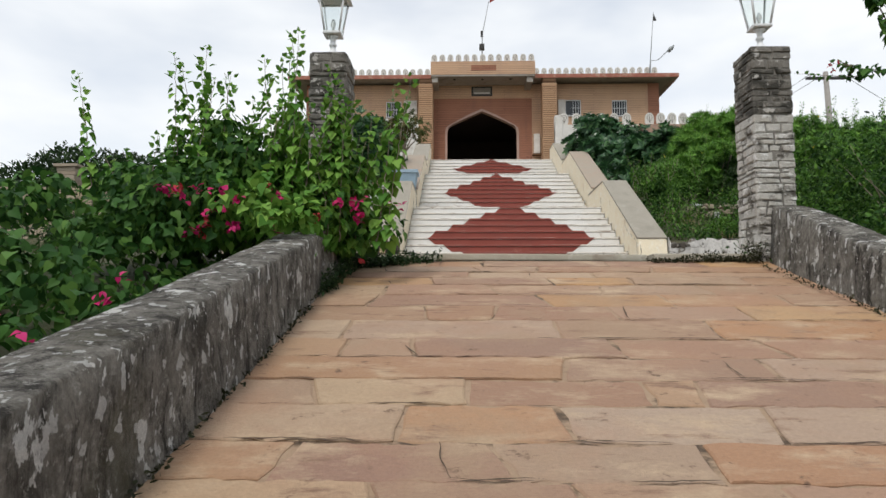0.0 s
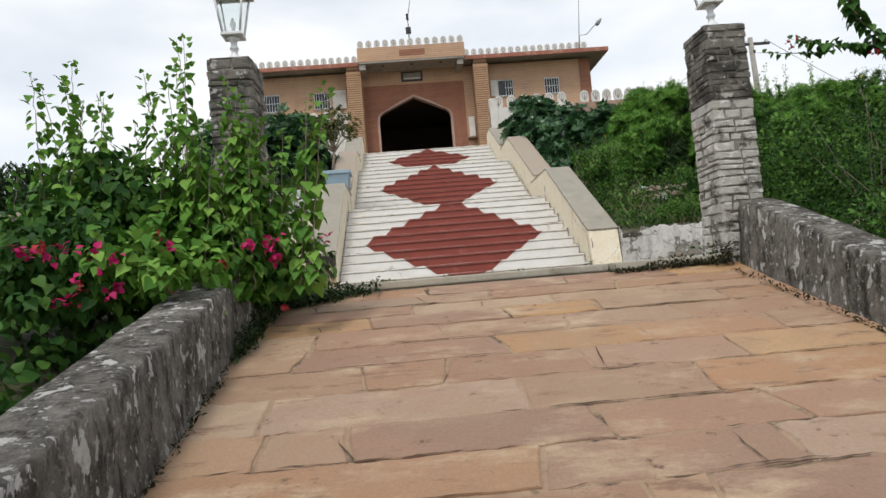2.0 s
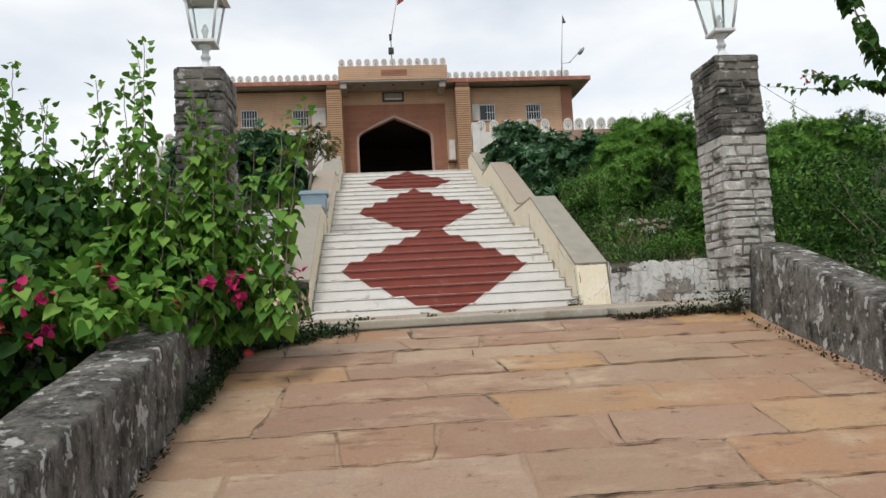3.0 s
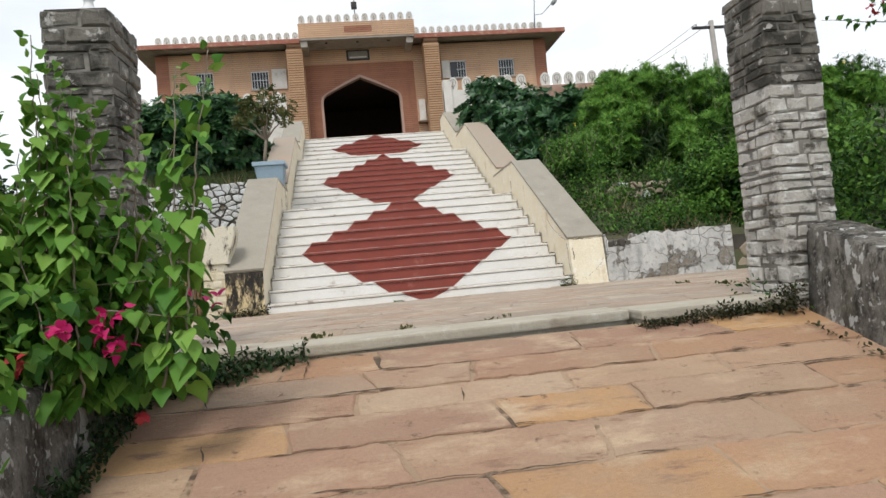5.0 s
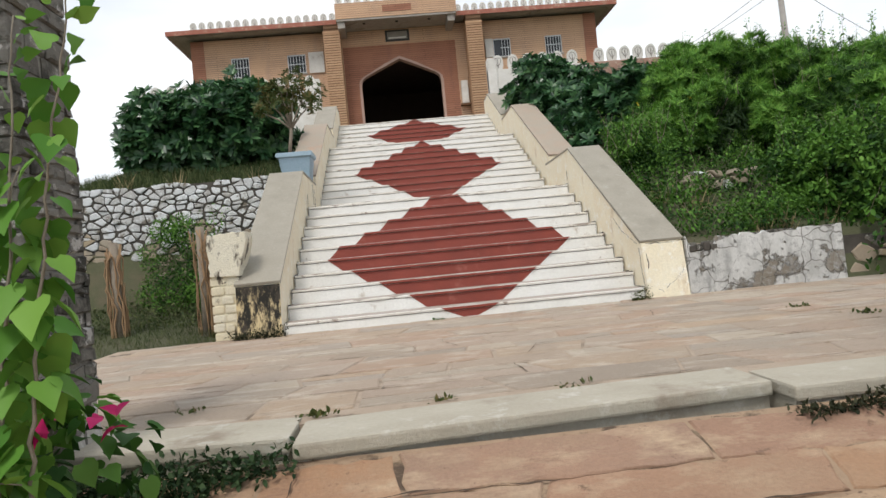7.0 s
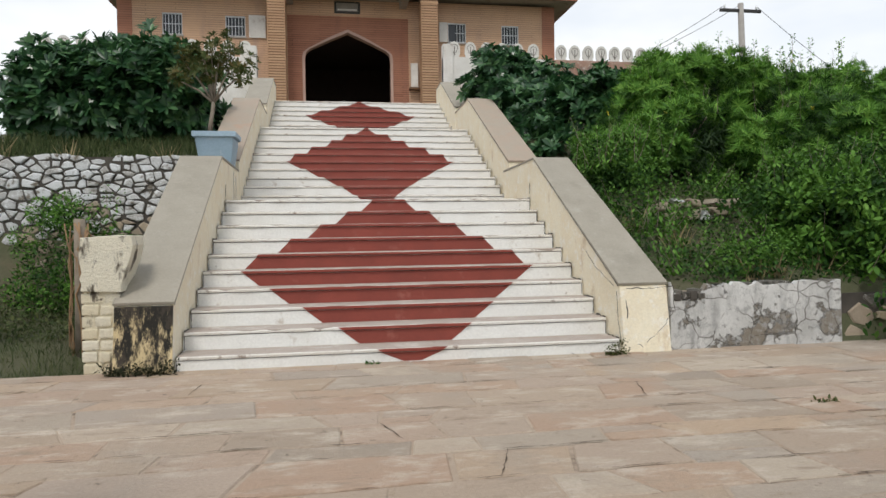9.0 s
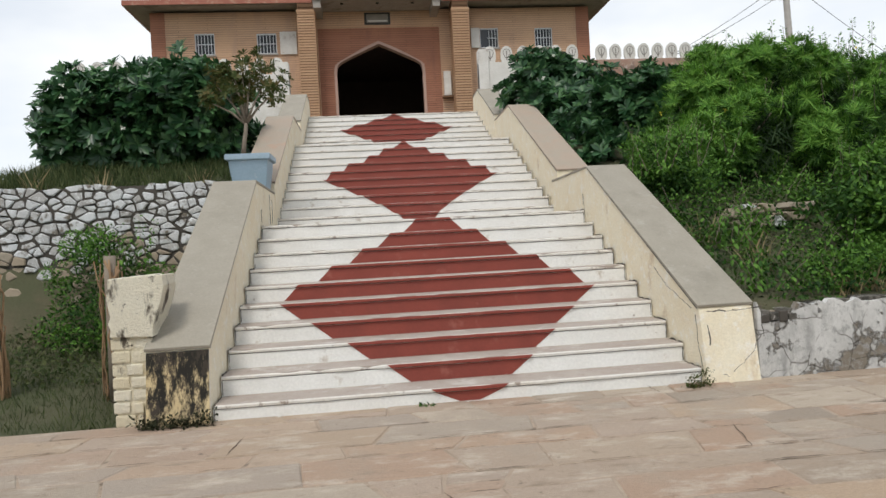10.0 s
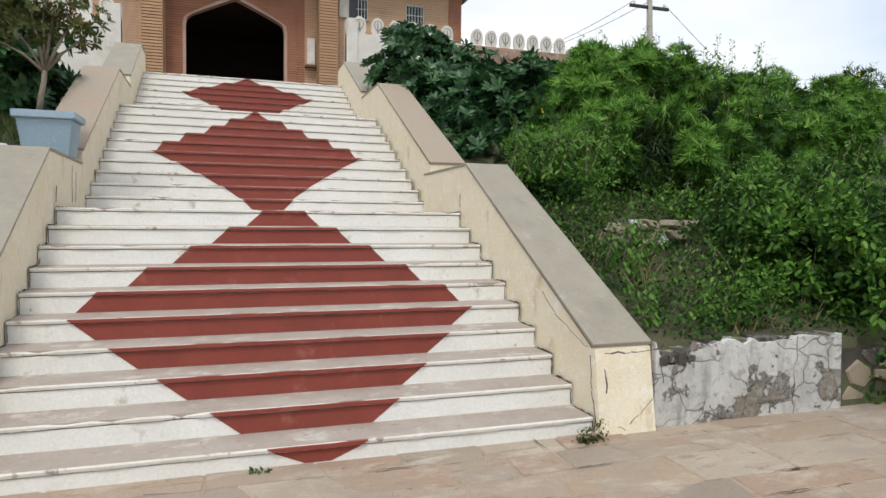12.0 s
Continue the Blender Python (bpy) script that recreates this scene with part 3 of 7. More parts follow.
# ---- sloping side walls of the stairs ----
def balustrade(side, dx, front, back_flat, z0, z1, low0, low1, foot, material_front, label, first=False, cop=COPING):
    """A raked parapet: cream sides, a front face, and a grey coping; z0 at its front top, z1 at its head."""
    inner = (STAIR_R if side > 0 else STAIR_L) + dx
    outer = inner + side * 0.52
    a, b = min(inner, outer), max(inner, outer)
    t = thing("stair_parapet", label, "parapet", group="raked parapets of the steps", kind="structure")
    y0, y1, y2 = front[0], front[1], back_flat
    outline = [(y0 - (0.13 if first else 0), low0), (y0, z0), (y1, z1), (y2, z1 - 0.03), (y2, low1), (y2 - 0.4, low1)]
    body = part("body", prism(outline, "x", a, b, 0.012), CREAM, t)
    sl = (z1 - z0) / (y1 - y0)
    th = 0.03
    part("coping", prism([(y0 - 0.012, z0 - 0.004), (y1, z1 + 0.0), (y1, z1 + th), (y0 - 0.02, z0 + th - 0.004)], "x", a - 0.012, b + 0.012, 0.006), cop, t, "smooth grey render coping")
    part("flat_coping", prism([(y1 + 0.002, z1 - 0.002), (y2, z1 - 0.032), (y2, z1 - 0.032 + th), (y1 + 0.002, z1 + th - 0.002)], "x", a - 0.008, b + 0.008, 0.005), cop, t)
    for face in (a - 0.002, b + 0.002):
        part("seam", prism([(y0 + 0.01, z0 - 0.013), (y1, z1 - 0.012), (y1, z1 - 0.002), (y0 + 0.01, z0 - 0.004)], "x", face - 0.0015, face + 0.0015), DARKMORTAR, t, "dark seam under the coping")
    if first:
        n = Vector((0, -(z0 - low0), 0.13)).normalized()
        part("front_face", prism([(y0 - 0.13, low0), (y0 - 0.006, z0 - 0.012), (y0 - 0.018, z0 - 0.012), (y0 - 0.142, low0)], "x", a + 0.004, b - 0.004), material_front, t,
             "black mould on cream plaster" if material_front is MOULD else "cream plaster with hairline cracks")
    return t


balustrade(1, 0.02, (0.15, 3.06), 4.78, 0.675, 2.30, -0.1, 0.6, 0, CREAM, "cream plastered raked parapet with a grey coping", True)
balustrade(-1, -0.02, (0.15, 3.06), 4.78, 0.62, 2.30, -0.1, 0.6, 0, MOULD, "cream raked parapet with a mouldy black front", True)
for s in (1, -1):
    balustrade(s, 0.10 if s > 0 else -0.01, (4.74, 8.1), 9.66, 2.44, 4.17 if s > 0 else 4.09, 1.2, 2.4, 0, CREAM, "cream raked parapet of the middle flight, rust-stained coping", cop=COPING_RED)
    balustrade(s, 0.09 if s > 0 else -0.01, (9.62, 11.7), 12.5, 4.28, 5.33, 2.9, 3.6, 0, CREAM, "cream raked parapet of the top flight", cop=COPING)

def crack(parent, pts, plane, depth, seed, width=0.007, lean=None):
    """A jagged dark crack on a face; pts in the two axes of the face."""
    r = random.Random(seed)
    for (u0, v0), (u1, v1) in zip(pts, pts[1:]):
        n = max(2, int(math.hypot(u1 - u0, v1 - v0) / 0.05))
        line = [(u0 + (u1 - u0) * i / n + r.uniform(-0.010, 0.010), v0 + (v1 - v0) * i / n + r.uniform(-0.010, 0.010)) for i in range(n + 1)]
        bm = bmesh.new()
        for p, q in zip(line, line[1:]):
            d = Vector((q[0] - p[0], q[1] - p[1]))
            s = Vector((-d.y, d.x)).normalized() * width * r.uniform(0.25, 0.8)
            prism([(p[0] - s.x, p[1] - s.y), (q[0] - s.x, q[1] - s.y), (q[0] + s.x, q[1] + s.y), (p[0] + s.x, p[1] + s.y)], plane, depth - 0.002, depth + 0.002, bm=bm)
        if lean:
            for v in bm.verts:
                v.co.y += lean[0] + lean[1] * v.co.z
        part("crack", bm, DARKMORTAR, parent)


face_cracks = thing("plaster_cracks", "jagged dark cracks in the cream plaster of the parapets", "cracks", kind="structure")
crack(face_cracks, [(0.03, 0.05), (0.12, 0.34), (0.16, 0.62)], "x", STAIR_R - 0.003, 1, 0.0035)
crack(face_cracks, [(0.2, 0.66), (0.75, 0.86), (1.0, 1.02)], "x", STAIR_R - 0.003, 2, 0.003)
LEAN = (-0.128, 0.1667)
crack(face_cracks, [(2.40, 0.12), (2.50, 0.18), (2.62, 0.30), (2.64, 0.36)], "y", 0.0, 9, 0.0025, LEAN)
crack(face_cracks, [(2.22, 0.66), (2.45, 0.655), (2.73, 0.66)], "y", 0.0, 10, 0.007, LEAN)
crack(face_cracks, [(2.212, 0.36), (2.216, 0.54)], "y", 0.0, 11, 0.009, LEAN)
crack(face_cracks, [(2.73, 0.40), (2.735, 0.66)], "y", 0.0, 12, 0.006, LEAN)
crack(face_cracks, [(2.30, 0.10), (2.36, 0.08)], "y", 0.0, 13, 0.005, LEAN)
crack(face_cracks, [(3.2, 1.80), (3.2, 1.95)], "x", STAIR_R - 0.003, 5, 0.014)
crack(face_cracks, [(3.2, 1.78), (3.25, 1.95)], "x", STAIR_L + 0.003, 6, 0.016)
crack(face_cracks, [(4.0, 1.80), (4.03, 2.2)], "x", STAIR_L + 0.003, 7, 0.010)
crack(face_cracks, [(4.2, 1.80), (4.25, 2.15)], "x", STAIR_L + 0.003, 8, 0.008)
for k, (y, z) in enumerate(NOSES):
    flight = 0 if k < 10 else 1 if k < 20 else 2
    crack(face_cracks, [(y + 0.01, z - 0.17), (y + 0.012, z + 0.004), (y + 0.30, z + 0.004)], "x", STAIR_R + RIGHT_GROW[flight] - 0.002, 20 + k, 0.012)
    crack(face_cracks, [(y + 0.01, z - 0.17), (y + 0.012, z + 0.004), (y + 0.30, z + 0.004)], "x", STAIR_L + 0.002, 60 + k, 0.010)

# ---- kerb at the edge of the forecourt ----
kerb = thing("kerb", "pale stone kerb along the forecourt, cracked across", "kerb", kind="structure")
for x0, x1, ya, yb in ((-2.95, -1.30, -4.60, -4.74), (-1.27, 1.04, -4.87, -4.68), (1.06, 3.2, -4.84, -4.82)):
    bm = prism([(x0, ya), (x1, yb), (x1, yb + 0.42), (x0, ya + 0.44)], "z", -0.075, 0.0, 0.016)
    slab = part("kerb_slab", bm, KERB, kerb)
    part("kerb_face", prism([(x0 + 0.01, ya + 0.03), (x1 - 0.01, yb + 0.03), (x1 - 0.01, yb + 0.3), (x0 + 0.01, ya + 0.3)], "z", -0.30, -0.074), KERB, slab)

# ---- low walls of the ramp ----
def ramp_wall(name, label, xi, xo, y0, y1, top0, top1):
    """Rough stone wall along the ramp, lumpy faces, rounded top; top0 at y0, top1 at y1."""
    t = thing(name, label, "wall", kind="structure")
    n, verts, faces = 90, [], []
    sec = []
    sgn = 1 if xo > xi else -1
    for i in range(n + 1):
        y = y0 + (y1 - y0) * i / n
        zt = top0 + (top1 - top0) * i / n + 0.012 * noise.noise((y * 3, xi, 1))
        if sgn > 0:
            zt = ramp_z(y) + 0.45 + 0.15 * smooth(-7.2, -4.9, y) + 0.012 * noise.noise((y * 3, xi, 1))
        zb = ramp_z(y) - 0.3
        xs = max(-0.14, 0.06 * (y + 4.9)) + 0.22 if sgn > 0 else 0.0
        row = []
        for j in range(7):
            z = zb + (zt - 0.012 - zb) * j / 6
            row.append((xi + xs + sgn * (-0.03 - 0.05 * (sgn > 0)) * (1 - j / 6) + 0.022 * noise.noise((y * 5, z * 6, xi)) + 0.014 * noise.noise((y * 13, z * 15, xi)), y, z))
        row.append((xi + xs + sgn * 0.022, y, zt + 0.006 * noise.noise((y * 8, 3, xi))))
        row.append(((xi + xo) / 2 + xs, y, zt + 0.012 + 0.012 * noise.noise((y * 6, 9, xi))))
        row.append((xo + xs - sgn * 0.03, y, zt))
        row.append((xo + xs, y, zt - 0.04))
        row.append((xo + xs + 0.01, y, zb))
        sec.append(row)
    m = len(sec[0])
    for r in sec:
        verts += r
    for i in range(n):
        for j in range(m - 1):
            q = (i * m + j, i * m + j + 1, (i + 1) * m + j + 1, (i + 1) * m + j)
            faces.append(q if sgn < 0 else q[::-1])
    faces += [tuple(range(m)), tuple(range(n * m, n * m + m))[::-1]]
    me = mesh("wall_body", verts, faces, LICHEN, True)
    me.materials.append(WALLTOP)
    for p in me.polygons:
        if p.normal.z > 0.8:
            p.material_index = 1
    hang("wall_body", me, t)
    return t


ramp_wall("wall_west", "low lichen-blackened plaster wall beside the ramp", -2.25, -2.62, -17.5, -4.84, -2.55, 0.42)
ramp_wall("wall_east", "low lichen-spotted grey wall beside the ramp", 2.1, 2.47, -17.5, -4.93, -2.45, 0.54)


# ---- gate pillars of rough stone ----
def stone_pillar(x0, x1, y0, y1, z0, z1, seed, label, pale_from):
    r = random.Random(seed)
    t = thing("gate_pillar", label, "pillar", ((x0 + x1) / 2, (y0 + y1) / 2, z0), group="gate pillars")
    ox, oy, oz = (x0 + x1) / 2, (y0 + y1) / 2, z0
    part("core", box(x0 + 0.014, x1 - 0.014, y0 + 0.014, y1 - 0.014, z0, z1 - 0.02, at=(ox, oy, oz)), PALEMORTAR, t)
    z = z0
    while z < z1 - 0.03:
        h = min(r.choice((0.055, 0.07, 0.085, 0.10, 0.12)) * r.uniform(0.9, 1.1), z1 - z)
        if z1 - z - h < 0.04:
            h = z1 - z
        pale = PALESTONE if (z - z0) / (z1 - z0) < pale_from + r.uniform(-0.12, 0.12) else GREYSTONE
        loop = [(x0, y0, 1, 0), (x1, y0, 0, 1), (x1, y1, -1, 0), (x0, y1, 0, -1)]
        for f, (cx, cy, ux, uy) in enumerate(loop):
            length = (x1 - x0) if ux else (y1 - y0)
            nx, ny = uy, -ux
            cuts = [0.0]
            while cuts[-1] < length - 0.12:
                cuts.append(min(length, cuts[-1] + r.uniform(0.10, 0.30)))
                if length - cuts[-1] < 0.08:
                    cuts[-1] = length
            if cuts[-1] < length:
                cuts[-1] = length
            for a, b in zip(cuts, cuts[1:]):
                j = lambda s=0.010: r.uniform(-s, s)
                g = 0.006
                pr = r.uniform(-0.010, 0.013)
                pts = [(a + g + j(), z + g + j()), (b - g + j(), z + g + j()), (b - g + j(), z + h - g + j()), ((a + b) / 2 + j(0.03), z + h - g + j(0.006)), (a + g + j(), z + h - g + j())]
                corners = [Vector((cx + ux * u - ox, cy + uy * u - oy, w - oz)) for u, w in pts]
                v, q = slab_piece(corners, pr, 0.07, 0.014, (nx, ny, 0))
                me = mesh("stone", v, q, pale)
                hang("stone", me, t)
        z += h
    cap = box(x0 + 0.02, x1 - 0.02, y0 + 0.02, y1 - 0.02, z1 - 0.02, z1 + 0.008, 0.004, at=(ox, oy, oz))
    part("cap", cap, DARKMORTAR, t)
    return t


PIL_R = (2.19, 2.63, -4.86, -4.36, -0.2, 2.31)
PIL_L = (-2.75, -2.33, -4.83, -4.27, -0.2, 2.3)
stone_pillar(*PIL_R, 3, "tall gate pillar of rough grey and pale stones", 0.70)
stone_pillar(*PIL_L, 5, "tall gate pillar of rough grey stones half hidden by a bush", 0.15)


def lantern(x, y, z):
    t = thing("gate_lantern", "white painted square lantern with glass panes on a stone pillar", "lantern", (x, y, z), group="gate lanterns")
    bm = bmesh.new()
    prof = [(0.085, 0.0), (0.085, 0.035), (0.07, 0.06), (0.06, 0.09), (0.035, 0.11), (0.03, 0.15), (0.045, 0.165), (0.045, 0.185), (0.03, 0.20), (0.035, 0.25), (0.07, 0.285)]
    rings = [[bm.verts.new((rr * math.cos(2 * math.pi * k / 12), rr * math.sin(2 * math.pi * k / 12), zz)) for k in range(12)] for rr, zz in prof]
    for a, b in zip(rings, rings[1:]):
        for k in range(12):
            bm.faces.new((a[k], a[(k + 1) % 12], b[(k + 1) % 12], b[k])).smooth = True
    bm.faces.new(rings[0][::-1])
    bm.faces.new(rings[-1])
    part("stem", bm, LAMPWHITE, t)
    base, head, zb, zt = 0.085, 0.148, 0.29, 0.74
    part("floor_plate", prism([(-base - 0.02, -base - 0.02), (base + 0.02, -base - 0.02), (base + 0.02, base + 0.02), (-base - 0.02, base + 0.02)], "z", zb, zb + 0.03, 0.006), LAMPWHITE, t)
    for sx in (-1, 1):
        for sy in (-1, 1):
            bm = tube([(sx * base, sy * base, zb + 0.02), (sx * head, sy * head, zt)], 0.014, 4)
            part("corner_bar", bm, LAMPWHITE, t)
    for k in range(4):
        q = Matrix.Rotation(k * math.pi / 2, 4, "Z")
        bm = tube([q @ Vector((-head, -head, zt)), q @ Vector((head, -head, zt))], 0.02, 4)
        part("top_rail", bm, LAMPWHITE, t)
        i, o = base * 0.93, head * 0.94
        pane = bmesh.new()
        vs = [q @ Vector(p) for p in ((-i, -i, zb + 0.03), (i, -i, zb + 0.03), (o, -o, zt - 0.01), (-o, -o, zt - 0.01))]
        out = q @ Vector((0, -0.004, 0))
        front = [pane.verts.new(v + out) for v in vs]
        rear = [pane.verts.new(v - out) for v in vs]
        pane.faces.new(front)
        pane.faces.new(rear[::-1])
        for e in range(4):
            pane.faces.new((front[e], rear[e], rear[(e + 1) % 4], front[(e + 1) % 4]))
        bmesh.ops.recalc_face_normals(pane, faces=pane.faces[:])
        ob = part("pane", pane, GLASS, t)
        ob.visible_shadow = False
    roof = bmesh.new()
    tip = roof.verts.new((0, 0, zt + 0.22))
    ring = [roof.verts.new((sx * (head + 0.05), sy * (head + 0.05), zt)) for sx, sy in ((-1, -1), (1, -1), (1, 1), (-1, 1))]
    ring2 = [roof.verts.new((sx * 0.05, sy * 0.05, zt + 0.17)) for sx, sy in ((-1, -1), (1, -1), (1, 1), (-1, 1))]
    roof.faces.new(ring[::-1])
    for k in range(4):
        roof.faces.new((ring[k], ring[(k + 1) % 4], ring2[(k + 1) % 4], ring2[k]))
        roof.faces.new((ring2[k], ring2[(k + 1) % 4], tip))
    part("roof", roof, LAMPWHITE, t)
    part("bulb", tube([(0, 0, zb + 0.03), (0, 0, zb + 0.1), (0, 0, zb + 0.14), (0, 0, zb + 0.2)], [0.018, 0.02, 0.035, 0.012], 8), LAMPWHITE, t)


lantern(2.41, -4.61, 2.318)
lantern(-2.54, -4.56, 2.308)

# ---- the building above ----
F, TER = 26.0, 4.72
house = thing("gate_house", "two-storey tan brick building with an arched gateway", "building", (0.2, F, TER))
HX, HY, HZ = 0.2, F, TER
AT = (HX, HY, HZ)
WALL_L, WALL_R, WALL_TOP = -10.1, 10.45, 12.45


def hpart(name, bm, material, parent=None, label=""):
    bmesh.ops.translate(bm, verts=bm.verts[:], vec=(-HX, -HY, -HZ))
    return part(name, bm, material, parent or house, label)


WINDOWS = [(-8.2, -7.32, 10.5, 11.5), (-5.42, -4.52, 10.5, 11.45), (5.05, 5.95, 10.55, 11.5), (7.75, 8.62, 10.52, 11.47)]


def wall_run(x0, x1):
    """A stretch of the front wall, panel by panel, with its window openings left out."""
    x = x0
    for a, b, sill, head in sorted(w for w in WINDOWS if x0 < w[0] < x1):
        for u0, u1, v0, v1 in ((x, a, TER - 0.3, WALL_TOP), (a, b, TER - 0.3, sill), (a, b, head, WALL_TOP)):
            hpart("wall", box(u0, u1, F, F + 0.35, v0, v1), FACADE)
        x = b
    hpart("wall", box(x, x1, F, F + 0.35, TER - 0.3, WALL_TOP), FACADE)


wall_run(WALL_L, -2.62)
wall_run(3.1, WALL_R)
for x0, x1 in ((WALL_L - 0.02, WALL_L + 0.62), (WALL_R - 0.62, WALL_R + 0.02)):
    hpart("corner_strip", box(x0, x1, F - 0.03, F + 0.2, TER - 0.3, WALL_TOP), BROWN)
hpart("side_wall", box(WALL_L, WALL_L + 0.35, F + 0.35, F + 14, TER - 0.3, WALL_TOP), FACADE)
hpart("side_wall", box(WALL_R - 0.35, WALL_R, F + 0.35, F + 14, TER - 0.3, WALL_TOP), BROWN)
hpart("rear_wall", box(WALL_L + 0.35, WALL_R - 0.35, F + 13.65, F + 14, TER - 0.3, WALL_TOP), FACADE)
# brown panel with the pointed gateway
SP_L, SP_R, SP_Z, APEX = -1.83, 2.22, 9.87, (0.19, 10.86)


def arch_line(grow=0.0):
    """The gateway's outline from its left foot over the point to its right foot."""
    l, r, a = SP_L - grow, SP_R + grow, APEX[1] + grow * 1.15
    rise = a - SP_Z
    return [(l, TER), (l, SP_Z - 0.25), (l + 0.05, SP_Z), (l + 0.22, SP_Z + 0.16), (l + 0.75, SP_Z + 0.16 + 0.26 * rise), (l + 1.35, SP_Z + 0.1 + 0.60 * rise), (APEX[0], a),
            (r - 1.35, SP_Z + 0.1 + 0.60 * rise), (r - 0.75, SP_Z + 0.16 + 0.26 * rise), (r - 0.22, SP_Z + 0.16), (r - 0.05, SP_Z), (r, SP_Z - 0.25), (r, TER)]


def ring_wall(inner, outer, y0, y1):
    """A band between two outlines of equal length, with depth."""
    bm = bmesh.new()
    rows = [[bm.verts.new((u, y, v)) for u, v in line] for line in (inner, outer) for y in (y0, y1)]
    n = len(inner)
    for i in range(n - 1):
        for a, b in ((0, 2), (1, 3), (0, 1), (2, 3)):
            bm.faces.new((rows[a][i], rows[a][i + 1], rows[b][i + 1], rows[b][i]))
    bmesh.ops.recalc_face_normals(bm, faces=bm.faces[:])
    return bm


PAN_L, PAN_R, PAN_T = -2.62, 3.1, 11.62
line = arch_line(0.12)
outer = []
for u, v in line:
    if v <= SP_Z + 0.01:
        outer.append((PAN_L if u < 0 else PAN_R, v))
    else:
        outer.append((PAN_L + (PAN_R - PAN_L) * (u - line[0][0]) / (line[-1][0] - line[0][0]), PAN_T))
outer[3] = (PAN_L, PAN_T)
outer[-4] = (PAN_R, PAN_T)
hpart("gate_panel", ring_wall(line, outer, F + 0.03, F + 0.45), BROWN, label="dark brown brick panel around the gateway")
hpart("arch_trim", ring_wall(arch_line(), arch_line(0.12), F - 0.03, F + 0.40), TRIM, label="pale raised arch moulding")
hpart("upper_wall", box(PAN_L, PAN_R, F, F + 0.45, PAN_T, WALL_TOP + 0.6), FACADE)
# hall surfaces behind the arch; their colour stands in for its gloom
hpart("gate_hall", prism([(-2.4, TER), (-2.4, 11.2), (2.9, 11.2), (2.9, TER), (3.0, TER), (3.0, 11.3), (-2.5, 11.3), (-2.5, TER)], "y", F + 0.46, F + 9.0), INSIDE_SHADE)
hpart("gate_hall_end", box(-2.4, 2.9, F + 8.8, F + 9.0, TER, 11.2), INSIDE_SHADE)
hpart("floor_slab", box(WALL_L, WALL_R, F, F + 14, TER - 0.35, TER - 0.02), INSIDE_SHADE)
hpart("roof_slab", box(WALL_L - 0.6, WALL_R + 0.6, F - 0.6, F + 14.6, WALL_TOP + 0.12, WALL_TOP + 0.3), SOFFIT)
# sign above the gate
sign = hpart("sign_board", box(-0.42, 0.80, F - 0.06, F - 0.003, 11.75, 12.32, 0.02), BLACK, label="small dark framed sign with an unreadable line")
hpart("sign_face", box(-0.32, 0.70, F - 0.072, F - 0.062, 11.84, 12.23), EMBLEM, sign)
hpart("sign_line", box(-0.26, 0.64, F - 0.080, F - 0.074, 11.88, 11.95), MERLON, sign)


def window(x0, x1, z0, z1, opened):
    w = hpart("window", box(x0, x1, F + 0.12, F + 0.14, z0, z1), PANE)
    for a, b, c, d in ((x0, x0 + 0.035, z0, z1), (x1 - 0.035, x1, z0, z1), (x0 + 0.052, x1 - 0.052, z0, z0 + 0.05), (x0 + 0.052, x1 - 0.052, z1 - 0.05, z1)):
        hpart("window_frame", box(a, b, F + 0.03, F + 0.11, c, d), WINGREY, w)
    n = 6
    for i in range(1, n):
        x = x0 + (x1 - x0) * i / n
        if opened and i < 3:
            continue
        hpart("bar", box(x - 0.012, x + 0.012, F + 0.0, F + 0.028, z0 + 0.02, z1 - 0.02), WINGREY, w)
    hpart("cross_bar", box(x0 + 0.06 + (0.3 if opened else 0), x1 - 0.06, F + 0.0301, F + 0.05, (z0 + z1) / 2 - 0.015, (z0 + z1) / 2 + 0.015), WINGREY, w)
    hpart("sill", box(x0 - 0.06, x1 + 0.06, F - 0.05, F + 0.0, z0 - 0.07, z0), SOFFIT, w)


for i, w in enumerate(WINDOWS):
    window(*w, i == 2)
hpart("shutter", box(4.62, 5.02, F - 0.08, F - 0.04, 10.55, 11.5, 0.01), MERLON, label="white shutter leaf folded open")
hpart("shutter", box(-4.36, -3.6, F - 0.07, F - 0.03, 10.45, 11.5, 0.01), MERLON, label="white panelled shutter")

# brick columns beside the gate
for x0, x1 in ((-3.45, -2.64), (3.6, 4.4)):
    col = hpart("column", box(x0 + 0.03, x1 - 0.03, F - 1.0, F - 0.005, TER - 0.2, 12.62), RIBGAP, label="tan brick column with raised courses")
    z = TER
    while z < 12.0:
        hpart("brick_course", box(x0, x1, F - 1.03, F - 0.2, z, z + 0.085), RIB, col)
        z += 0.125
    hpart("capital", box(x0 - 0.02, x1 + 0.02, F - 1.05, F - 0.1, 12.05, 12.16), RIB, col)
    hpart("capital", box(x0 + 0.05, x1 - 0.03, F - 1.03, F - 0.1, 12.28, 12.40), RIBGAP, col)

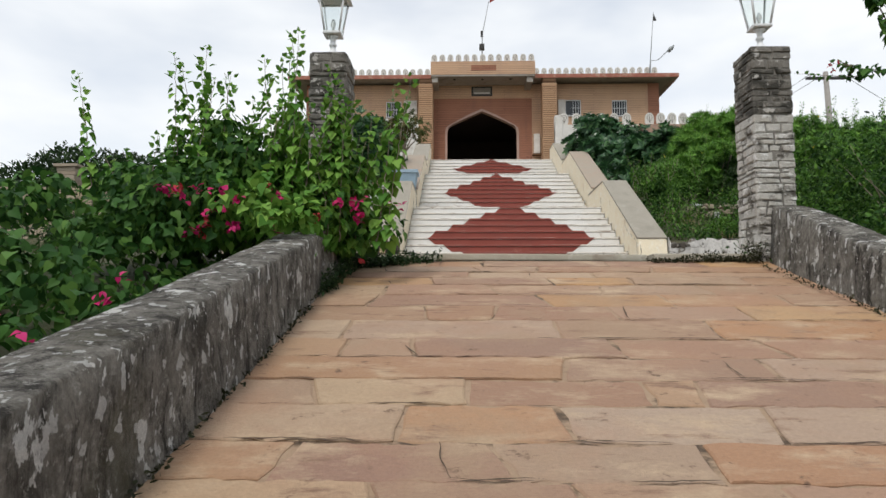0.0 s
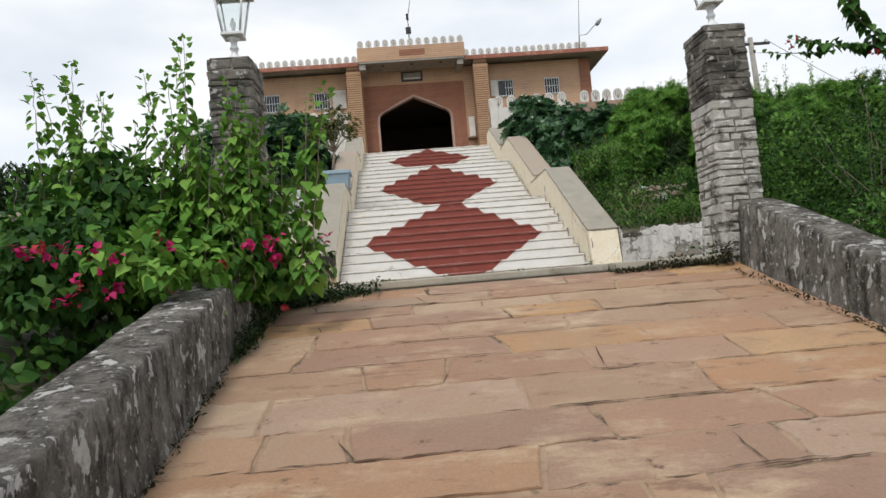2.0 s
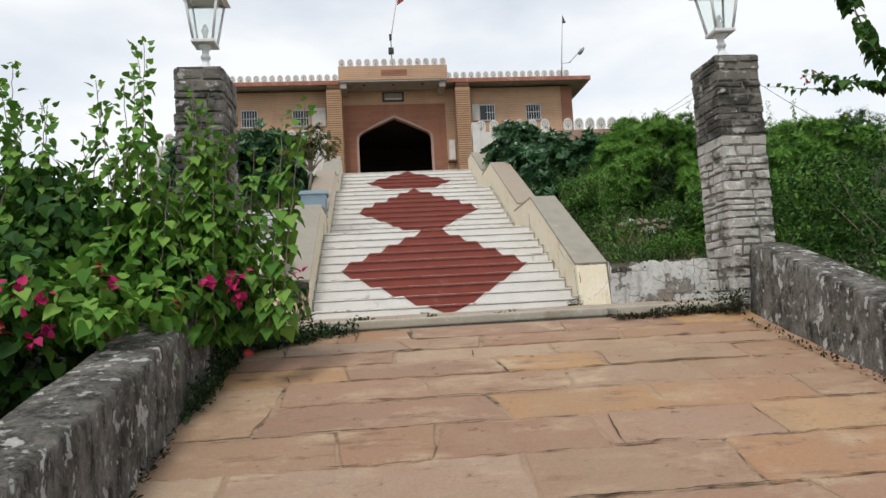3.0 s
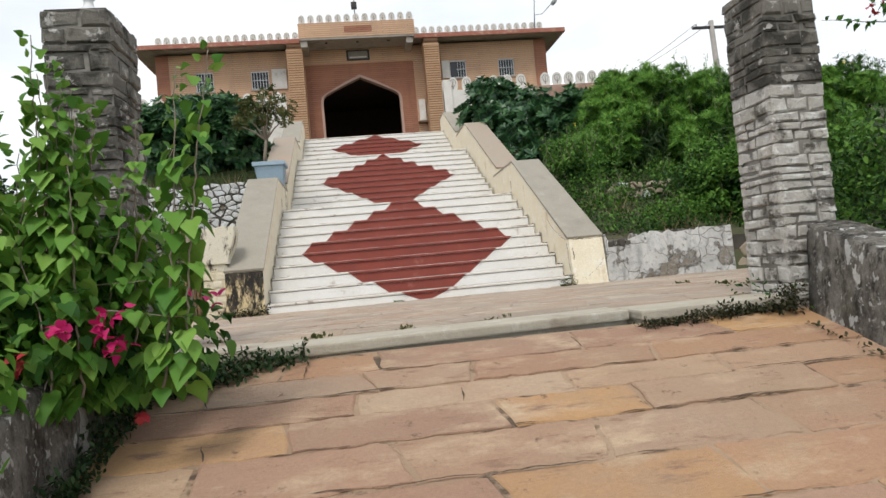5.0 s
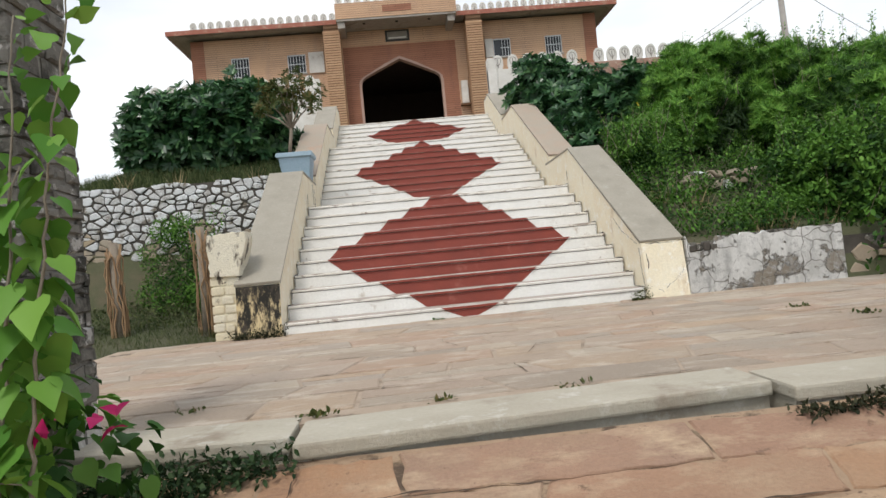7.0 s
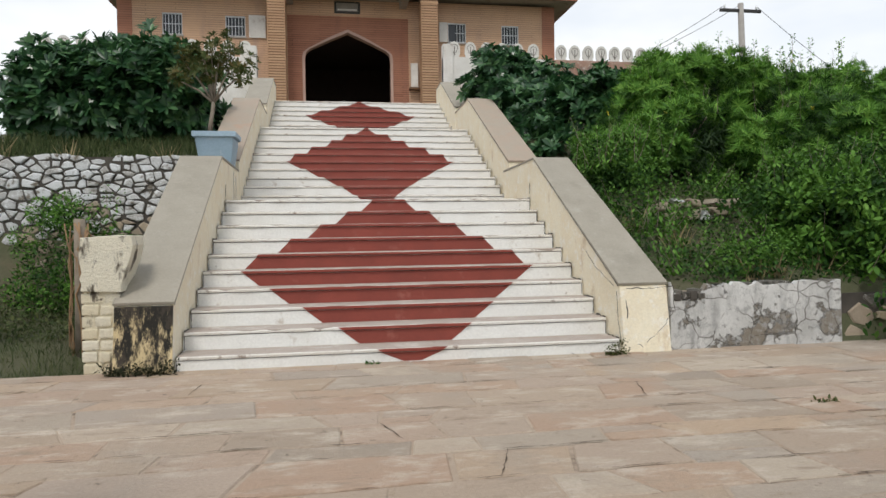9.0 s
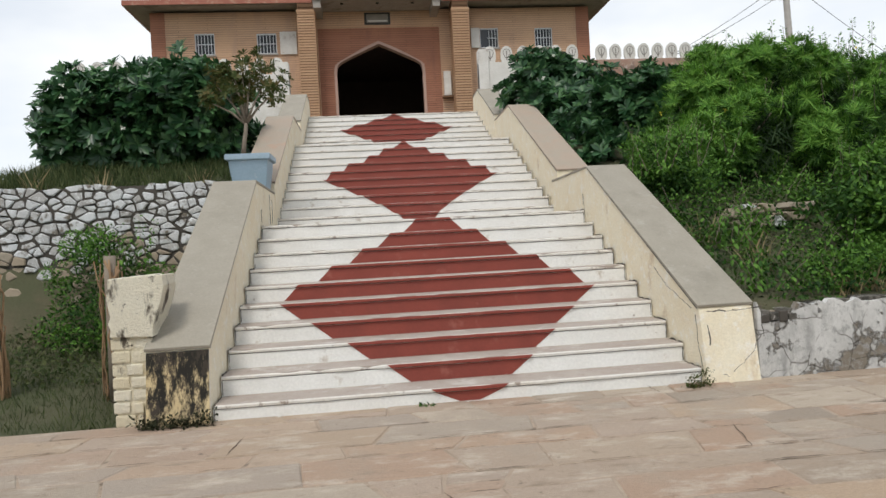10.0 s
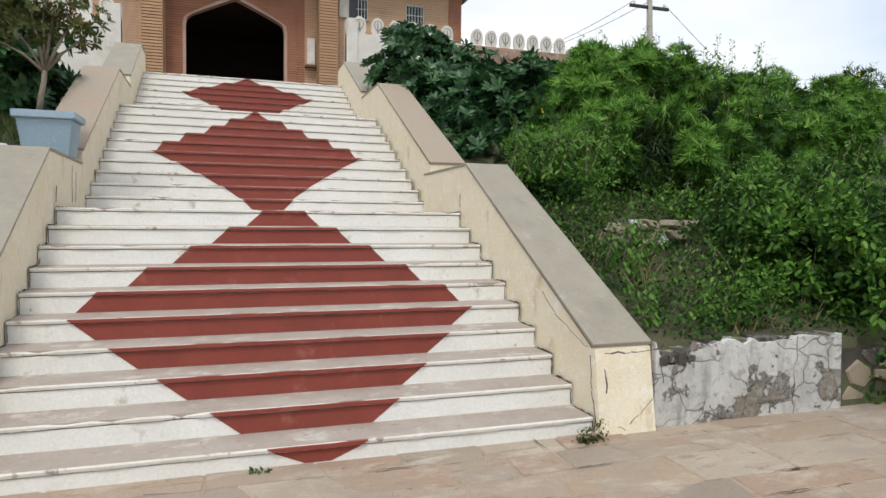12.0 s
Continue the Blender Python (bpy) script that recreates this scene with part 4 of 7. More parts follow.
# porch canopy with its brick band
CAN = 24.4
hpart("canopy_band", box(-2.74, 3.14, CAN, CAN + 0.3, 12.50, 13.26), FACADE, label="brick band of the porch canopy")
hpart("canopy_slab", box(-2.70, 3.10, CAN + 0.02, F + 0.5, 12.40, 12.498), SOFFIT)
hpart("band_panel", box(-0.45, 0.95, CAN - 0.02, CAN - 0.002, 12.72, 13.04), BROWN)
for x in (-2.5, 2.85):
    hpart("bracket", box(x - 0.17, x + 0.17, CAN + 0.1, F, 12.08, 12.398, 0.01), SOFFIT)
for x in (-1.4, 0.2, 1.8):
    hpart("soffit_lamp", tube([(x, CAN + 0.5, 12.398), (x, CAN + 0.5, 12.35)], 0.07, 10), BLACK)

# eaves of the wings, sloping down and out
EAVE_Z = 12.50


def eave(outline):
    bm = bmesh.new()
    top = [bm.verts.new(p) for p in outline]
    bot = [bm.verts.new((p[0], p[1], p[2] - 0.16)) for p in outline]
    bm.faces.new(top)
    bm.faces.new(bot[::-1])
    for i in range(len(top)):
        j = (i + 1) % len(top)
        bm.faces.new((top[i], bot[i], bot[j], top[j]))
    bmesh.ops.recalc_face_normals(bm, faces=bm.faces[:])
    return bm


for s, xa, xb in ((1, 3.16, WALL_R), (-1, -2.76, WALL_L)):
    e = hpart("eave", eave([(xa, F - 1.0, 12.66), (xb + s * 0.85, F - 1.0, 12.66), (xb + s * 0.85, F + 14.5, 12.66), (xb - s * 0.2, F + 14.5, 12.98), (xb - s * 0.2, F + 0.2, 12.98), (xa, F + 0.2, 12.98)]), SOFFIT, label="projecting concrete eave")
    hpart("fascia", box(min(xa, xb + s * 0.85), max(xa, xb + s * 0.85), F - 1.03, F - 1.002, 12.48, 12.70), REDFASCIA, e, "faded red fascia")
    hpart("fascia", box(min(xb + s * 0.852, xb + s * 0.88), max(xb + s * 0.852, xb + s * 0.88), F - 1.03, F + 14.5, 12.48, 12.70), REDFASCIA, e, "faded red fascia")
    hpart("parapet_wall", box(min(xa, xb), max(xa, xb), F - 0.1, F + 0.1, 12.80, 12.97), MERLON)


# merlons: round-headed cast slabs; grey strips paint the shade of a pierced emblem
def merlon_mesh(w=0.33, h=0.46, d=0.07):
    r, rise = w / 2, 0.68 * w
    out = [(-r * 0.86, 0.0), (-r * 0.86, 0.07), (-r, 0.10)] + [(-r * math.cos(math.pi * i / 10), h - rise + rise * math.sin(math.pi * i / 10) ** 0.9) for i in range(11)] + [(r, 0.10), (r * 0.86, 0.07), (r * 0.86, 0.0)]
    bm = prism(out, "y", -d / 2, d / 2, 0.006)
    me = bpy.data.meshes.new("merlon")
    bm.to_mesh(me)
    bm.free()
    me.materials.append(MERLON)
    return me


def emblem_mesh(w=0.33, h=0.44):
    bm = bmesh.new()
    y0, y1 = -0.043, -0.0355
    rr = w * 0.32
    ring = [(rr * math.sin(a), h - w / 2 + rr * math.cos(a)) for a in [2.55 - 5.1 * i / 14 for i in range(15)]]
    for (a, b), (c, d) in zip(ring, ring[1:]):
        k = 0.84
        cz = h - w / 2
        prism([(a, b), (c, d), (c * k, cz + (d - cz) * k), (a * k, cz + (b - cz) * k)], "y", y0, y1, bm=bm)
    prism([(-0.014, 0.06), (0.014, 0.06), (0.012, h - 0.12), (-0.012, h - 0.12)], "y", y0, y1, bm=bm)
    prism([(-0.08, h * 0.42), (-0.055, h * 0.42), (-0.012, h * 0.3), (-0.016, h * 0.24)], "y", y0, y1, bm=bm)
    prism([(0.08, h * 0.42), (0.055, h * 0.42), (0.012, h * 0.3), (0.016, h * 0.24)], "y", y0, y1, bm=bm)
    me = bpy.data.meshes.new("emblem")
    bm.to_mesh(me)
    bm.free()
    me.materials.append(EMBLEM)
    return me


MERLON_ME, EMBLEM_ME = merlon_mesh(), emblem_mesh()


def merlon_row(parent, off, x0, x1, y, z, step=0.44):
    n = max(2, round((x1 - x0) / step) + 1)
    for i in range(n):
        x = x0 + (x1 - x0) * i / (n - 1)
        m = hang("merlon", MERLON_ME, parent)
        m.location = (x - off[0], y - off[1], z - off[2])
        e = hang("emblem", EMBLEM_ME, m)


merlon_row(house, AT, -2.54, 2.94, CAN + 0.15, 13.26)
merlon_row(house, AT, 3.4, WALL_R - 0.2, F, 12.97)
merlon_row(house, AT, WALL_L + 0.2, -3.0, F, 12.97)

# ---- terrace with its parapet ----
TY = 12.6
terrace = part("terrace", box(-8.6, 14, TY - 0.1, F + 16, TER - 0.5, TER - 0.02), PALE, None)
tagged(terrace, "paved terrace in front of the gate house", "pavement", kind="structure")
for x0, x1, m, a, b in ((2.5, 5.6, MERLON, 2.85, 5.2), (5.62, 9.5, None, 6.05, 8.55), (-8.5, -2.65, MERLON, -8.0, -2.95)):
    t = thing("terrace_parapet", "white terrace parapet with round-headed merlons" if m else "brown brick terrace parapet with white merlons", "parapet", (x0, TY, TER), kind="structure")
    part("parapet_wall", box(x0, x1, TY - 0.1, TY + 0.1, TER - 0.6, 6.27 if x0 > 0 else 6.1, 0.01, at=(x0, TY, TER)), m or WEATHERED, t)
    merlon_row(t, (x0, TY, TER), a, b, TY, 6.27 if x0 > 0 else 6.1)
    if x0 > 5:
        part("end_pier", box(8.82, 9.5, TY - 0.16, TY + 0.16, TER - 0.6, 6.42, 0.015, at=(x0, TY, TER)), MERLON, t)
    elif x0 > 0:
        part("end_pier", box(2.5, 2.78, TY - 0.16, TY + 0.16, TER - 0.6, 6.62, 0.015, at=(x0, TY, TER)), MERLON, t)
    else:
        part("end_pier", box(-2.95, -2.65, TY - 0.16, TY + 0.16, TER - 0.6, 6.4, 0.015, at=(x0, TY, TER)), MERLON, t)


# ---- retaining walls at the foot of the hill ----
def rough_stone(r, x0, x1, z0, z1, y, proud, material, parent, off, depth=0.12):
    """One irregular stone of a wall that faces -y."""
    w, h = x1 - x0, z1 - z0
    j = lambda s: r.uniform(-s, s)
    e = 0.11
    ring = [(x0, z0), (x1, z0), (x1, z1), (x0, z1)]
    pts = []
    for i in range(4):
        (u, v), (pu, pv), (nu, nv) = ring[i], ring[i - 1], ring[(i + 1) % 4]
        u, v = u + j(e * w), v + j(e * h)
        if r.random() < 0.55:
            c = r.uniform(0.18, 0.42)
            pts += [(u + (pu - u) * c, v + (pv - v) * c), (u + (nu - u) * c * 0.8, v + (nv - v) * c * 0.8)]
        else:
            pts.append((u, v))
    corners = [Vector((u - off[0], y - off[1], v - off[2])) for u, v in pts]
    v, q = slab_piece(corners, proud, depth, 0.009, (0, -1, 0))
    if material is None:
        return v, q
    hang("stone", mesh("stone", v, q, material), parent)


def courses(r, x0, x1, z0, z1, wide, high):
    """Cells of an uneven random-rubble bond."""
    z = z0
    while z < z1 - 0.03:
        h = min(r.uniform(*high), z1 - z)
        if z1 - z - h < 0.06:
            h = z1 - z
        x = x0 - r.uniform(0, wide[0])
        while x < x1:
            w = r.uniform(*wide)
            if r.random() < 0.28 and h > 0.12:
                m = z + h * r.uniform(0.42, 0.58)
                yield x, x + w, z, m
                yield x, x + w, m, z + h
            else:
                jz = r.uniform(-0.02, 0.02)
                yield x, x + w, z + jz, z + h + jz
            x += w
        z += h


def rubble_cells(r, x0, x1, z0, z1, size, squash=0.72, gap=0.013):
    """Outlines of random rubble: cells round jittered centres, drawn in by the joint."""
    nz, seeds = max(1, int((z1 - z0) / (size * squash))), []
    for k in range(-1, nz + 1):
        x = x0 - size * r.random()
        while x < x1 + size:
            seeds.append((x + r.uniform(-0.38, 0.38) * size, z0 + (k + 0.5 + r.uniform(-0.48, 0.48)) * (z1 - z0) / nz))
            if r.random() < 0.2:
                seeds.append((seeds[-1][0] + r.uniform(-0.1, 0.1) * size, seeds[-1][1] + 0.42 * size * squash))
            x += size * r.choice((0.5, 0.7, 1.0, 1.3, 1.7))
    for cx, cz in seeds:
        if not (x0 < cx < x1 and z0 < cz < z1):
            continue
        poly = [(cx - size * 1.5, z0), (cx + size * 1.5, z0), (cx + size * 1.5, z1), (cx - size * 1.5, z1)]
        for sx, sz in seeds:
            dx, dz = sx - cx, (sz - cz) / squash
            if (sx, sz) == (cx, cz) or dx * dx + dz * dz > 9 * size * size:
                continue
            dz /= squash
            lim = (dx * (sx + cx) + dz * (sz + cz)) / 2 - gap * math.hypot(dx, dz)
            cut = []
            for a, b in zip(poly, poly[1:] + poly[:1]):
                fa, fb = a[0] * dx + a[1] * dz - lim, b[0] * dx + b[1] * dz - lim
                if fa <= 0:
                    cut.append(a)
                if fa * fb < 0:
                    f = fa / (fa - fb)
                    cut.append((a[0] + (b[0] - a[0]) * f, a[1] + (b[1] - a[1]) * f))
            poly = cut
            if len(poly) < 3:
                break
        if len(poly) < 3:
            continue
        ring = []
        for a, b in zip(poly, poly[1:] + poly[:1]):
            d = math.hypot(b[0] - a[0], b[1] - a[1])
            if d < 0.02:
                continue
            for f in ((0.07, 0.93) if d > 0.06 else (0.5,)):
                ring.append((a[0] + (b[0] - a[0]) * f + r.uniform(-0.008, 0.008), a[1] + (b[1] - a[1]) * f + r.uniform(-0.008, 0.008)))
        if len(ring) > 4:
            yield cx, cz, ring


def rubble_stones(r, cells, y, off, pick, parent, proud=(0.0, 0.04), depth=0.12):
    for cx, cz, ring in cells:
        k = r.uniform(0.80, 0.99)
        turn = r.uniform(-0.12, 0.12)
        ring = [(cx + k * ((u - cx) - turn * (v - cz)), cz + k * ((v - cz) + turn * (u - cx))) for u, v in ring]
        corners = [Vector((u - off[0], y - off[1], v - off[2])) for u, v in ring]
        v, q = slab_piece(corners, r.uniform(*proud), depth, 0.011, (0, -1, 0))
        hang("stone", mesh("stone", v, q, pick(cx, cz)), parent)


RW = (-2.9, 4.3, 0.0)
rubble = thing("wall_rubble", "random rubble retaining wall, upper stones whitewashed, dark joints", "wall", RW, kind="structure")
part("wall_core", box(-13.0, -2.70, 4.33, 4.75, -0.3, 2.45, at=RW), DARKMORTAR, rubble)
rr = random.Random(11)
rubble_stones(rr, rubble_cells(rr, -6.6, -2.74, 0.55, 2.49, 0.18, 0.68, 0.005), 4.33, RW, lambda x, z: RUBBLE if z > 1.50 + rr.uniform(-0.4, 0.25) else RUBBLE_LOW, rubble)
bits = []
for x0, x1, z0, z1 in courses(rr, -13.0, -6.72, 0.6, 2.46, (0.2, 0.4), (0.14, 0.24)):
    bits.append(rough_stone(rr, x0 + 0.008, x1 - 0.008, z0 + 0.006, z1 - 0.006, 4.33, rr.uniform(0.0, 0.03), None, None, RW))
far_stones = hang("far_stones", mesh("far_stones", *merged(*bits), RUBBLE_LOW), rubble)
far_stones["kind"] = "stuff"
pier = thing("stone_pier", "small weathered stone pier on the rubble wall", "pier", (-11.1, 4.55, 2.45))
for i in range(5):
    part("stone", box(-0.25 + 0.02 * (i % 2), 0.25 - 0.015 * (i % 3), -0.2, 0.2, i * 0.105, i * 0.105 + 0.098, 0.012), RUBBLE_LOW, pier)
part("cap_stone", box(-0.31, 0.31, -0.26, 0.26, 0.525, 0.60, 0.015), RUBBLE_LOW, pier)

# peeling white wall on the other side
WW = (2.76, 0.1, -0.1)
white_wall = thing("wall_white", "low retaining wall of peeling whitewashed plaster over brick", "wall", WW, kind="structure")
r3 = random.Random(21)
tops = [(2.765, 0.70), (2.80, 0.60)]
x = 2.9
while x < 4.84:
    tops.append((x, (0.52 if x < 3.12 else 0.665) + r3.uniform(-0.03, 0.02)))
    x += r3.uniform(0.03, 0.12)
part("plaster_face", prism([(u - WW[0], v - WW[2]) for u, v in tops + [(4.80, -0.75), (2.765, -0.75)]], "y", -0.012, 0.05, 0.004), PEELED, white_wall)
part("wall_core", box(2.765, 4.80, 0.152, 0.50, -0.8, 0.60, at=WW), RUBBLE_LOW, white_wall)
for i in range(17):
    u = 2.80 + 0.115 * i
    w, h = r3.uniform(0.09, 0.13), r3.uniform(0.05, 0.08)
    top_z = (0.61 if u < 3.2 else 0.655) + r3.uniform(-0.02, 0.03)
    part("brick", box(u, u + w, 0.085 + r3.uniform(0, 0.05), 0.32, top_z - h, top_z, 0.012, at=WW), DARKMORTAR if (u < 3.2 and i % 2) else GREYSTONE, white_wall)
for i in range(4):
    part("brick", box(2.80 + 0.09 * i, 2.88 + 0.09 * i, 0.075, 0.2, 0.50 + 0.02 * (i % 2), 0.575 + 0.015 * (i % 3), 0.012, at=WW), GREYSTONE if i % 2 else DARKMORTAR, white_wall)
# the wall goes on lower and darker in bare stone
dark_wall = thing("wall_bare", "bare dark stone retaining wall under the shrubs", "wall", (5.1, 0.1, -0.4), kind="structure")
part("wall_core", box(4.81, 12.0, 0.16, 0.6, -0.9, 0.52, at=(5.1, 0.1, -0.4)), DARKMORTAR, dark_wall)
rubble_stones(r3, rubble_cells(random.Random(31), 4.86, 8.7, -0.7, 0.55, 0.28), 0.16, (5.1, 0.1, -0.4), lambda x, z: GREYSTONE if r3.random() < 0.6 else RUBBLE_LOW, dark_wall)
# a few stones of an old terrace showing through the shrubs
outcrop = thing("stone_outcrop", "broken dry-stone edge showing on the grassy slope", "stones", (4.8, 2.6, 1.3))
rubble_stones(r3, rubble_cells(random.Random(33), 3.95, 5.05, 1.36, 1.68, 0.20), 2.42, (4.8, 2.6, 1.3), lambda x, z: RUBBLE if r3.random() < 0.3 else RUBBLE_LOW, outcrop, (-0.02, 0.07), 0.3)

# ---- broken brick stub beside the steps ----
ST = (-2.75, 0.3, -0.1)
stub = thing("brick_stub", "broken pier of limewashed yellow brick with a plastered head", "pier", ST)
part("core", box(-2.955, -2.68, 0.205, 0.60, -0.15, 1.2, at=ST), YELLOWBRICK, stub)
z, k = -0.12, 0
while z < 0.78:
    right = -2.69 + r3.uniform(-0.05, 0.05)
    cut = -2.97 + r3.uniform(0.10, 0.2)
    for a, b in ((-2.975 + r3.uniform(-0.01, 0.012), cut - 0.006), (cut + 0.006, right)):
        part("brick", box(a, b, 0.19 + r3.uniform(-0.008, 0.012), 0.55, z + r3.uniform(-0.006, 0.006), z + 0.098 + r3.uniform(-0.010, 0.006), 0.016, at=ST), YELLOWBRICK, stub)
    z += 0.108
head_line = [(-2.975, 0.755)]
for i in range(9):
    head_line.append((-2.63 + 0.11 * smooth(0.0, 0.45, 0.06 * i) + r3.uniform(-0.012, 0.012), 0.74 + 0.062 * i))
head_line += [(-2.52, 1.262)] + [(-2.52 - 0.048 * i, 1.262 + r3.uniform(-0.02, 0.008)) for i in range(1, 9)] + [(-2.965, 1.25)]
head_line += [(-2.965 + r3.uniform(-0.018, 0.012), 1.20 - 0.055 * i) for i in range(8)]
part("plastered_head", prism([(u - ST[0], v - ST[2]) for u, v in head_line], "y", 0.17 - ST[1], 0.55 - ST[1], 0.010), YELLOWBRICK, stub, "cracked cream plaster head")


# ---- dead vines on the gateposts of the side yard ----
def vine_post(x, y, z0, z1, seed):
    r = random.Random(seed)
    t = thing("vine_post", "wooden gatepost wrapped in dry brown vines", "post", (x, y, z0), group="vine posts")
    part("post", tube([(0, 0, -0.1), (0.01, 0, z1 - z0)], [0.07, 0.06], 8), BARK, t)
    for i in range(16):
        a = r.uniform(0, 6.28)
        pts = []
        for j in range(9):
            f = j / 8
            rad = 0.07 + 0.035 * r.random()
            pts.append((rad * 1.2 * math.cos(a + 1.2 * f * r.uniform(-1, 1)), rad * math.sin(a), -0.05 + f * (z1 - z0 + r.uniform(-0.15, 0.02))))
        part("vine", tube(pts, r.uniform(0.006, 0.014), 5), DRYVINE, t)


vine_post(-3.40, 1.4, -0.05, 1.45, 1)
vine_post(-4.60, 1.5, -0.05, 1.35, 2)
side_wall = thing("wall_side_yard", "whitewashed rubble wall of the side yard", "wall", (-5.6, 1.5, 0), kind="structure")
part("wall_core", box(-6.6, -5.32, 1.47, 1.8, -0.3, 1.0, at=(-5.6, 1.5, 0)), DARKMORTAR, side_wall)
rubble_stones(r3, rubble_cells(random.Random(41), -6.5, -5.4, -0.1, 1.05, 0.27), 1.47, (-5.6, 1.5, 0), lambda x, z: RUBBLE if r3.random() < 0.6 else RUBBLE_LOW, side_wall)

# ---- planter on the landing ----
PX, PY, PZ = -2.415, 4.34, 2.306
planter = thing("planter", "square pale blue ribbed planter with a thick rim", "planter", (PX, PY, PZ))


def frustum(b, t, z0, z1, bevel=0.006):
    bm = bmesh.new()
    lo = [bm.verts.new((sx * b, sy * b, z0)) for sx, sy in ((-1, -1), (1, -1), (1, 1), (-1, 1))]
    hi = [bm.verts.new((sx * t, sy * t, z1)) for sx, sy in ((-1, -1), (1, -1), (1, 1), (-1, 1))]
    bm.faces.new(lo[::-1])
    bm.faces.new(hi)
    for k in range(4):
        bm.faces.new((lo[k], lo[(k + 1) % 4], hi[(k + 1) % 4], hi[k]))
    if bevel:
        bmesh.ops.bevel(bm, geom=bm.edges[:], offset=bevel, segments=2, affect="EDGES")
    return bm


part("pot", frustum(0.22, 0.275, 0.0, 0.42), BLUE, planter)
for i in range(11):
    f = (i + 1) / 13
    s = 0.22 + 0.055 * f + 0.004
    part("rib", frustum(s, s + 0.003, 0.42 * f - 0.008, 0.42 * f + 0.008, 0), BLUE, planter)
rim = part("rim", frustum(0.315, 0.32, 0.42, 0.505, 0.01), BLUE, planter)
part("soil", box(-0.26, 0.26, -0.26, 0.26, 0.506, 0.512), SOIL, planter)

# ---- roof furniture and the power pole ----
mast = thing("flag_mast", "thin leaning flag mast with a floodlight box and faded red flag", "flagpole", (0.2, 25.9, 13.2))
part("pole", tube([(0, 0, -0.3), (0.02, 0, 2.2), (0.5, 0, 4.7)], [0.035, 0.03, 0.015], 6), STEEL, mast)
part("floodlight", box(-0.15, 0.15, -0.12, 0.12, 1.3, 1.65, 0.03), BLACK, mast)
part("floodlight", box(-0.07, 0.07, -0.08, 0.08, 2.1, 2.45, 0.03), BLACK, mast)
part("flag", prism([(0.46, 4.15), (0.86, 4.42), (0.56, 4.78)], "y", -0.01, 0.01), FLAGRED, mast)
mast2 = thing("flag_mast", "thin flag mast with a dark pennant on the roof edge", "flagpole", (9.92, 25.9, 13.0))
part("pole", tube([(0, 0, -0.2), (0.33, 0, 3.7)], [0.03, 0.015], 6), STEEL, mast2)
part("flag", prism([(0.27, 3.15), (0.5, 3.2), (0.32, 3.65)], "y", -0.01, 0.01), BLACK, mast2)
arm = thing("roof_lamp", "street lamp on a bent arm at the roof corner", "street lamp", (9.95, 25.85, 13.0))
part("arm", tube([(0, 0, -0.2), (0.05, 0, 0.75), (0.5, 0, 0.8), (0.9, 0, 1.2), (1.35, 0, 1.6)], 0.028, 6), STEEL, arm)
part("lamp_head", tube([(1.1, 0, 1.3), (1.25, 0, 1.48), (1.42, 0, 1.66)], [0.10, 0.13, 0.05], 8), STEEL, arm)
pole = thing("power_pole", "concrete power pole with a cross arm and sagging wires", "utility pole", (16.75, 20.0, 4.85))
part("shaft", tube([(0.25, 0, -0.8), (0, 0, 6.05)], [0.17, 0.12], 8), CONCRETE, pole)
part("cross_arm", box(-0.95, 0.95, -0.06, 0.06, 5.68, 5.80, 0.01), BLACK, pole)
for x in (-0.75, 0.0, 0.75):
    part("insulator", tube([(x, 0, 5.8), (x, 0, 5.88), (x, 0, 5.98)], [0.03, 0.055, 0.03], 8), LAMPWHITE, pole)
for (xa, za), (xb, yb, zb), sag in (((0.75, 5.95), (22.0, 10.0, 1.6), 0.7), ((-0.75, 5.95), (-5.2, 5.9, 3.9), 0.3), ((0.0, 6.0), (-4.6, 6.0, 4.2), 0.3)):
    pts = [(xa + (xb - xa) * i / 10, yb * i / 10, za + (zb - za) * i / 10 - sag * 4 * (i / 10) * (1 - i / 10)) for i in range(11)]
    part("wire", tube(pts, 0.011, 4), BLACK, pole)
meter = thing("meter_box", "pale meter box on the wall beside the gateway", "box", (3.36, 25.9, 8.3))
part("case", box(-0.17, 0.17, -0.1, 0.1, 0.0, 1.15, 0.02), MERLON, meter)
part("shelf", box(-0.26, 0.26, -0.2, 0.1, -0.12, -0.02, 0.01), RIBGAP, meter)

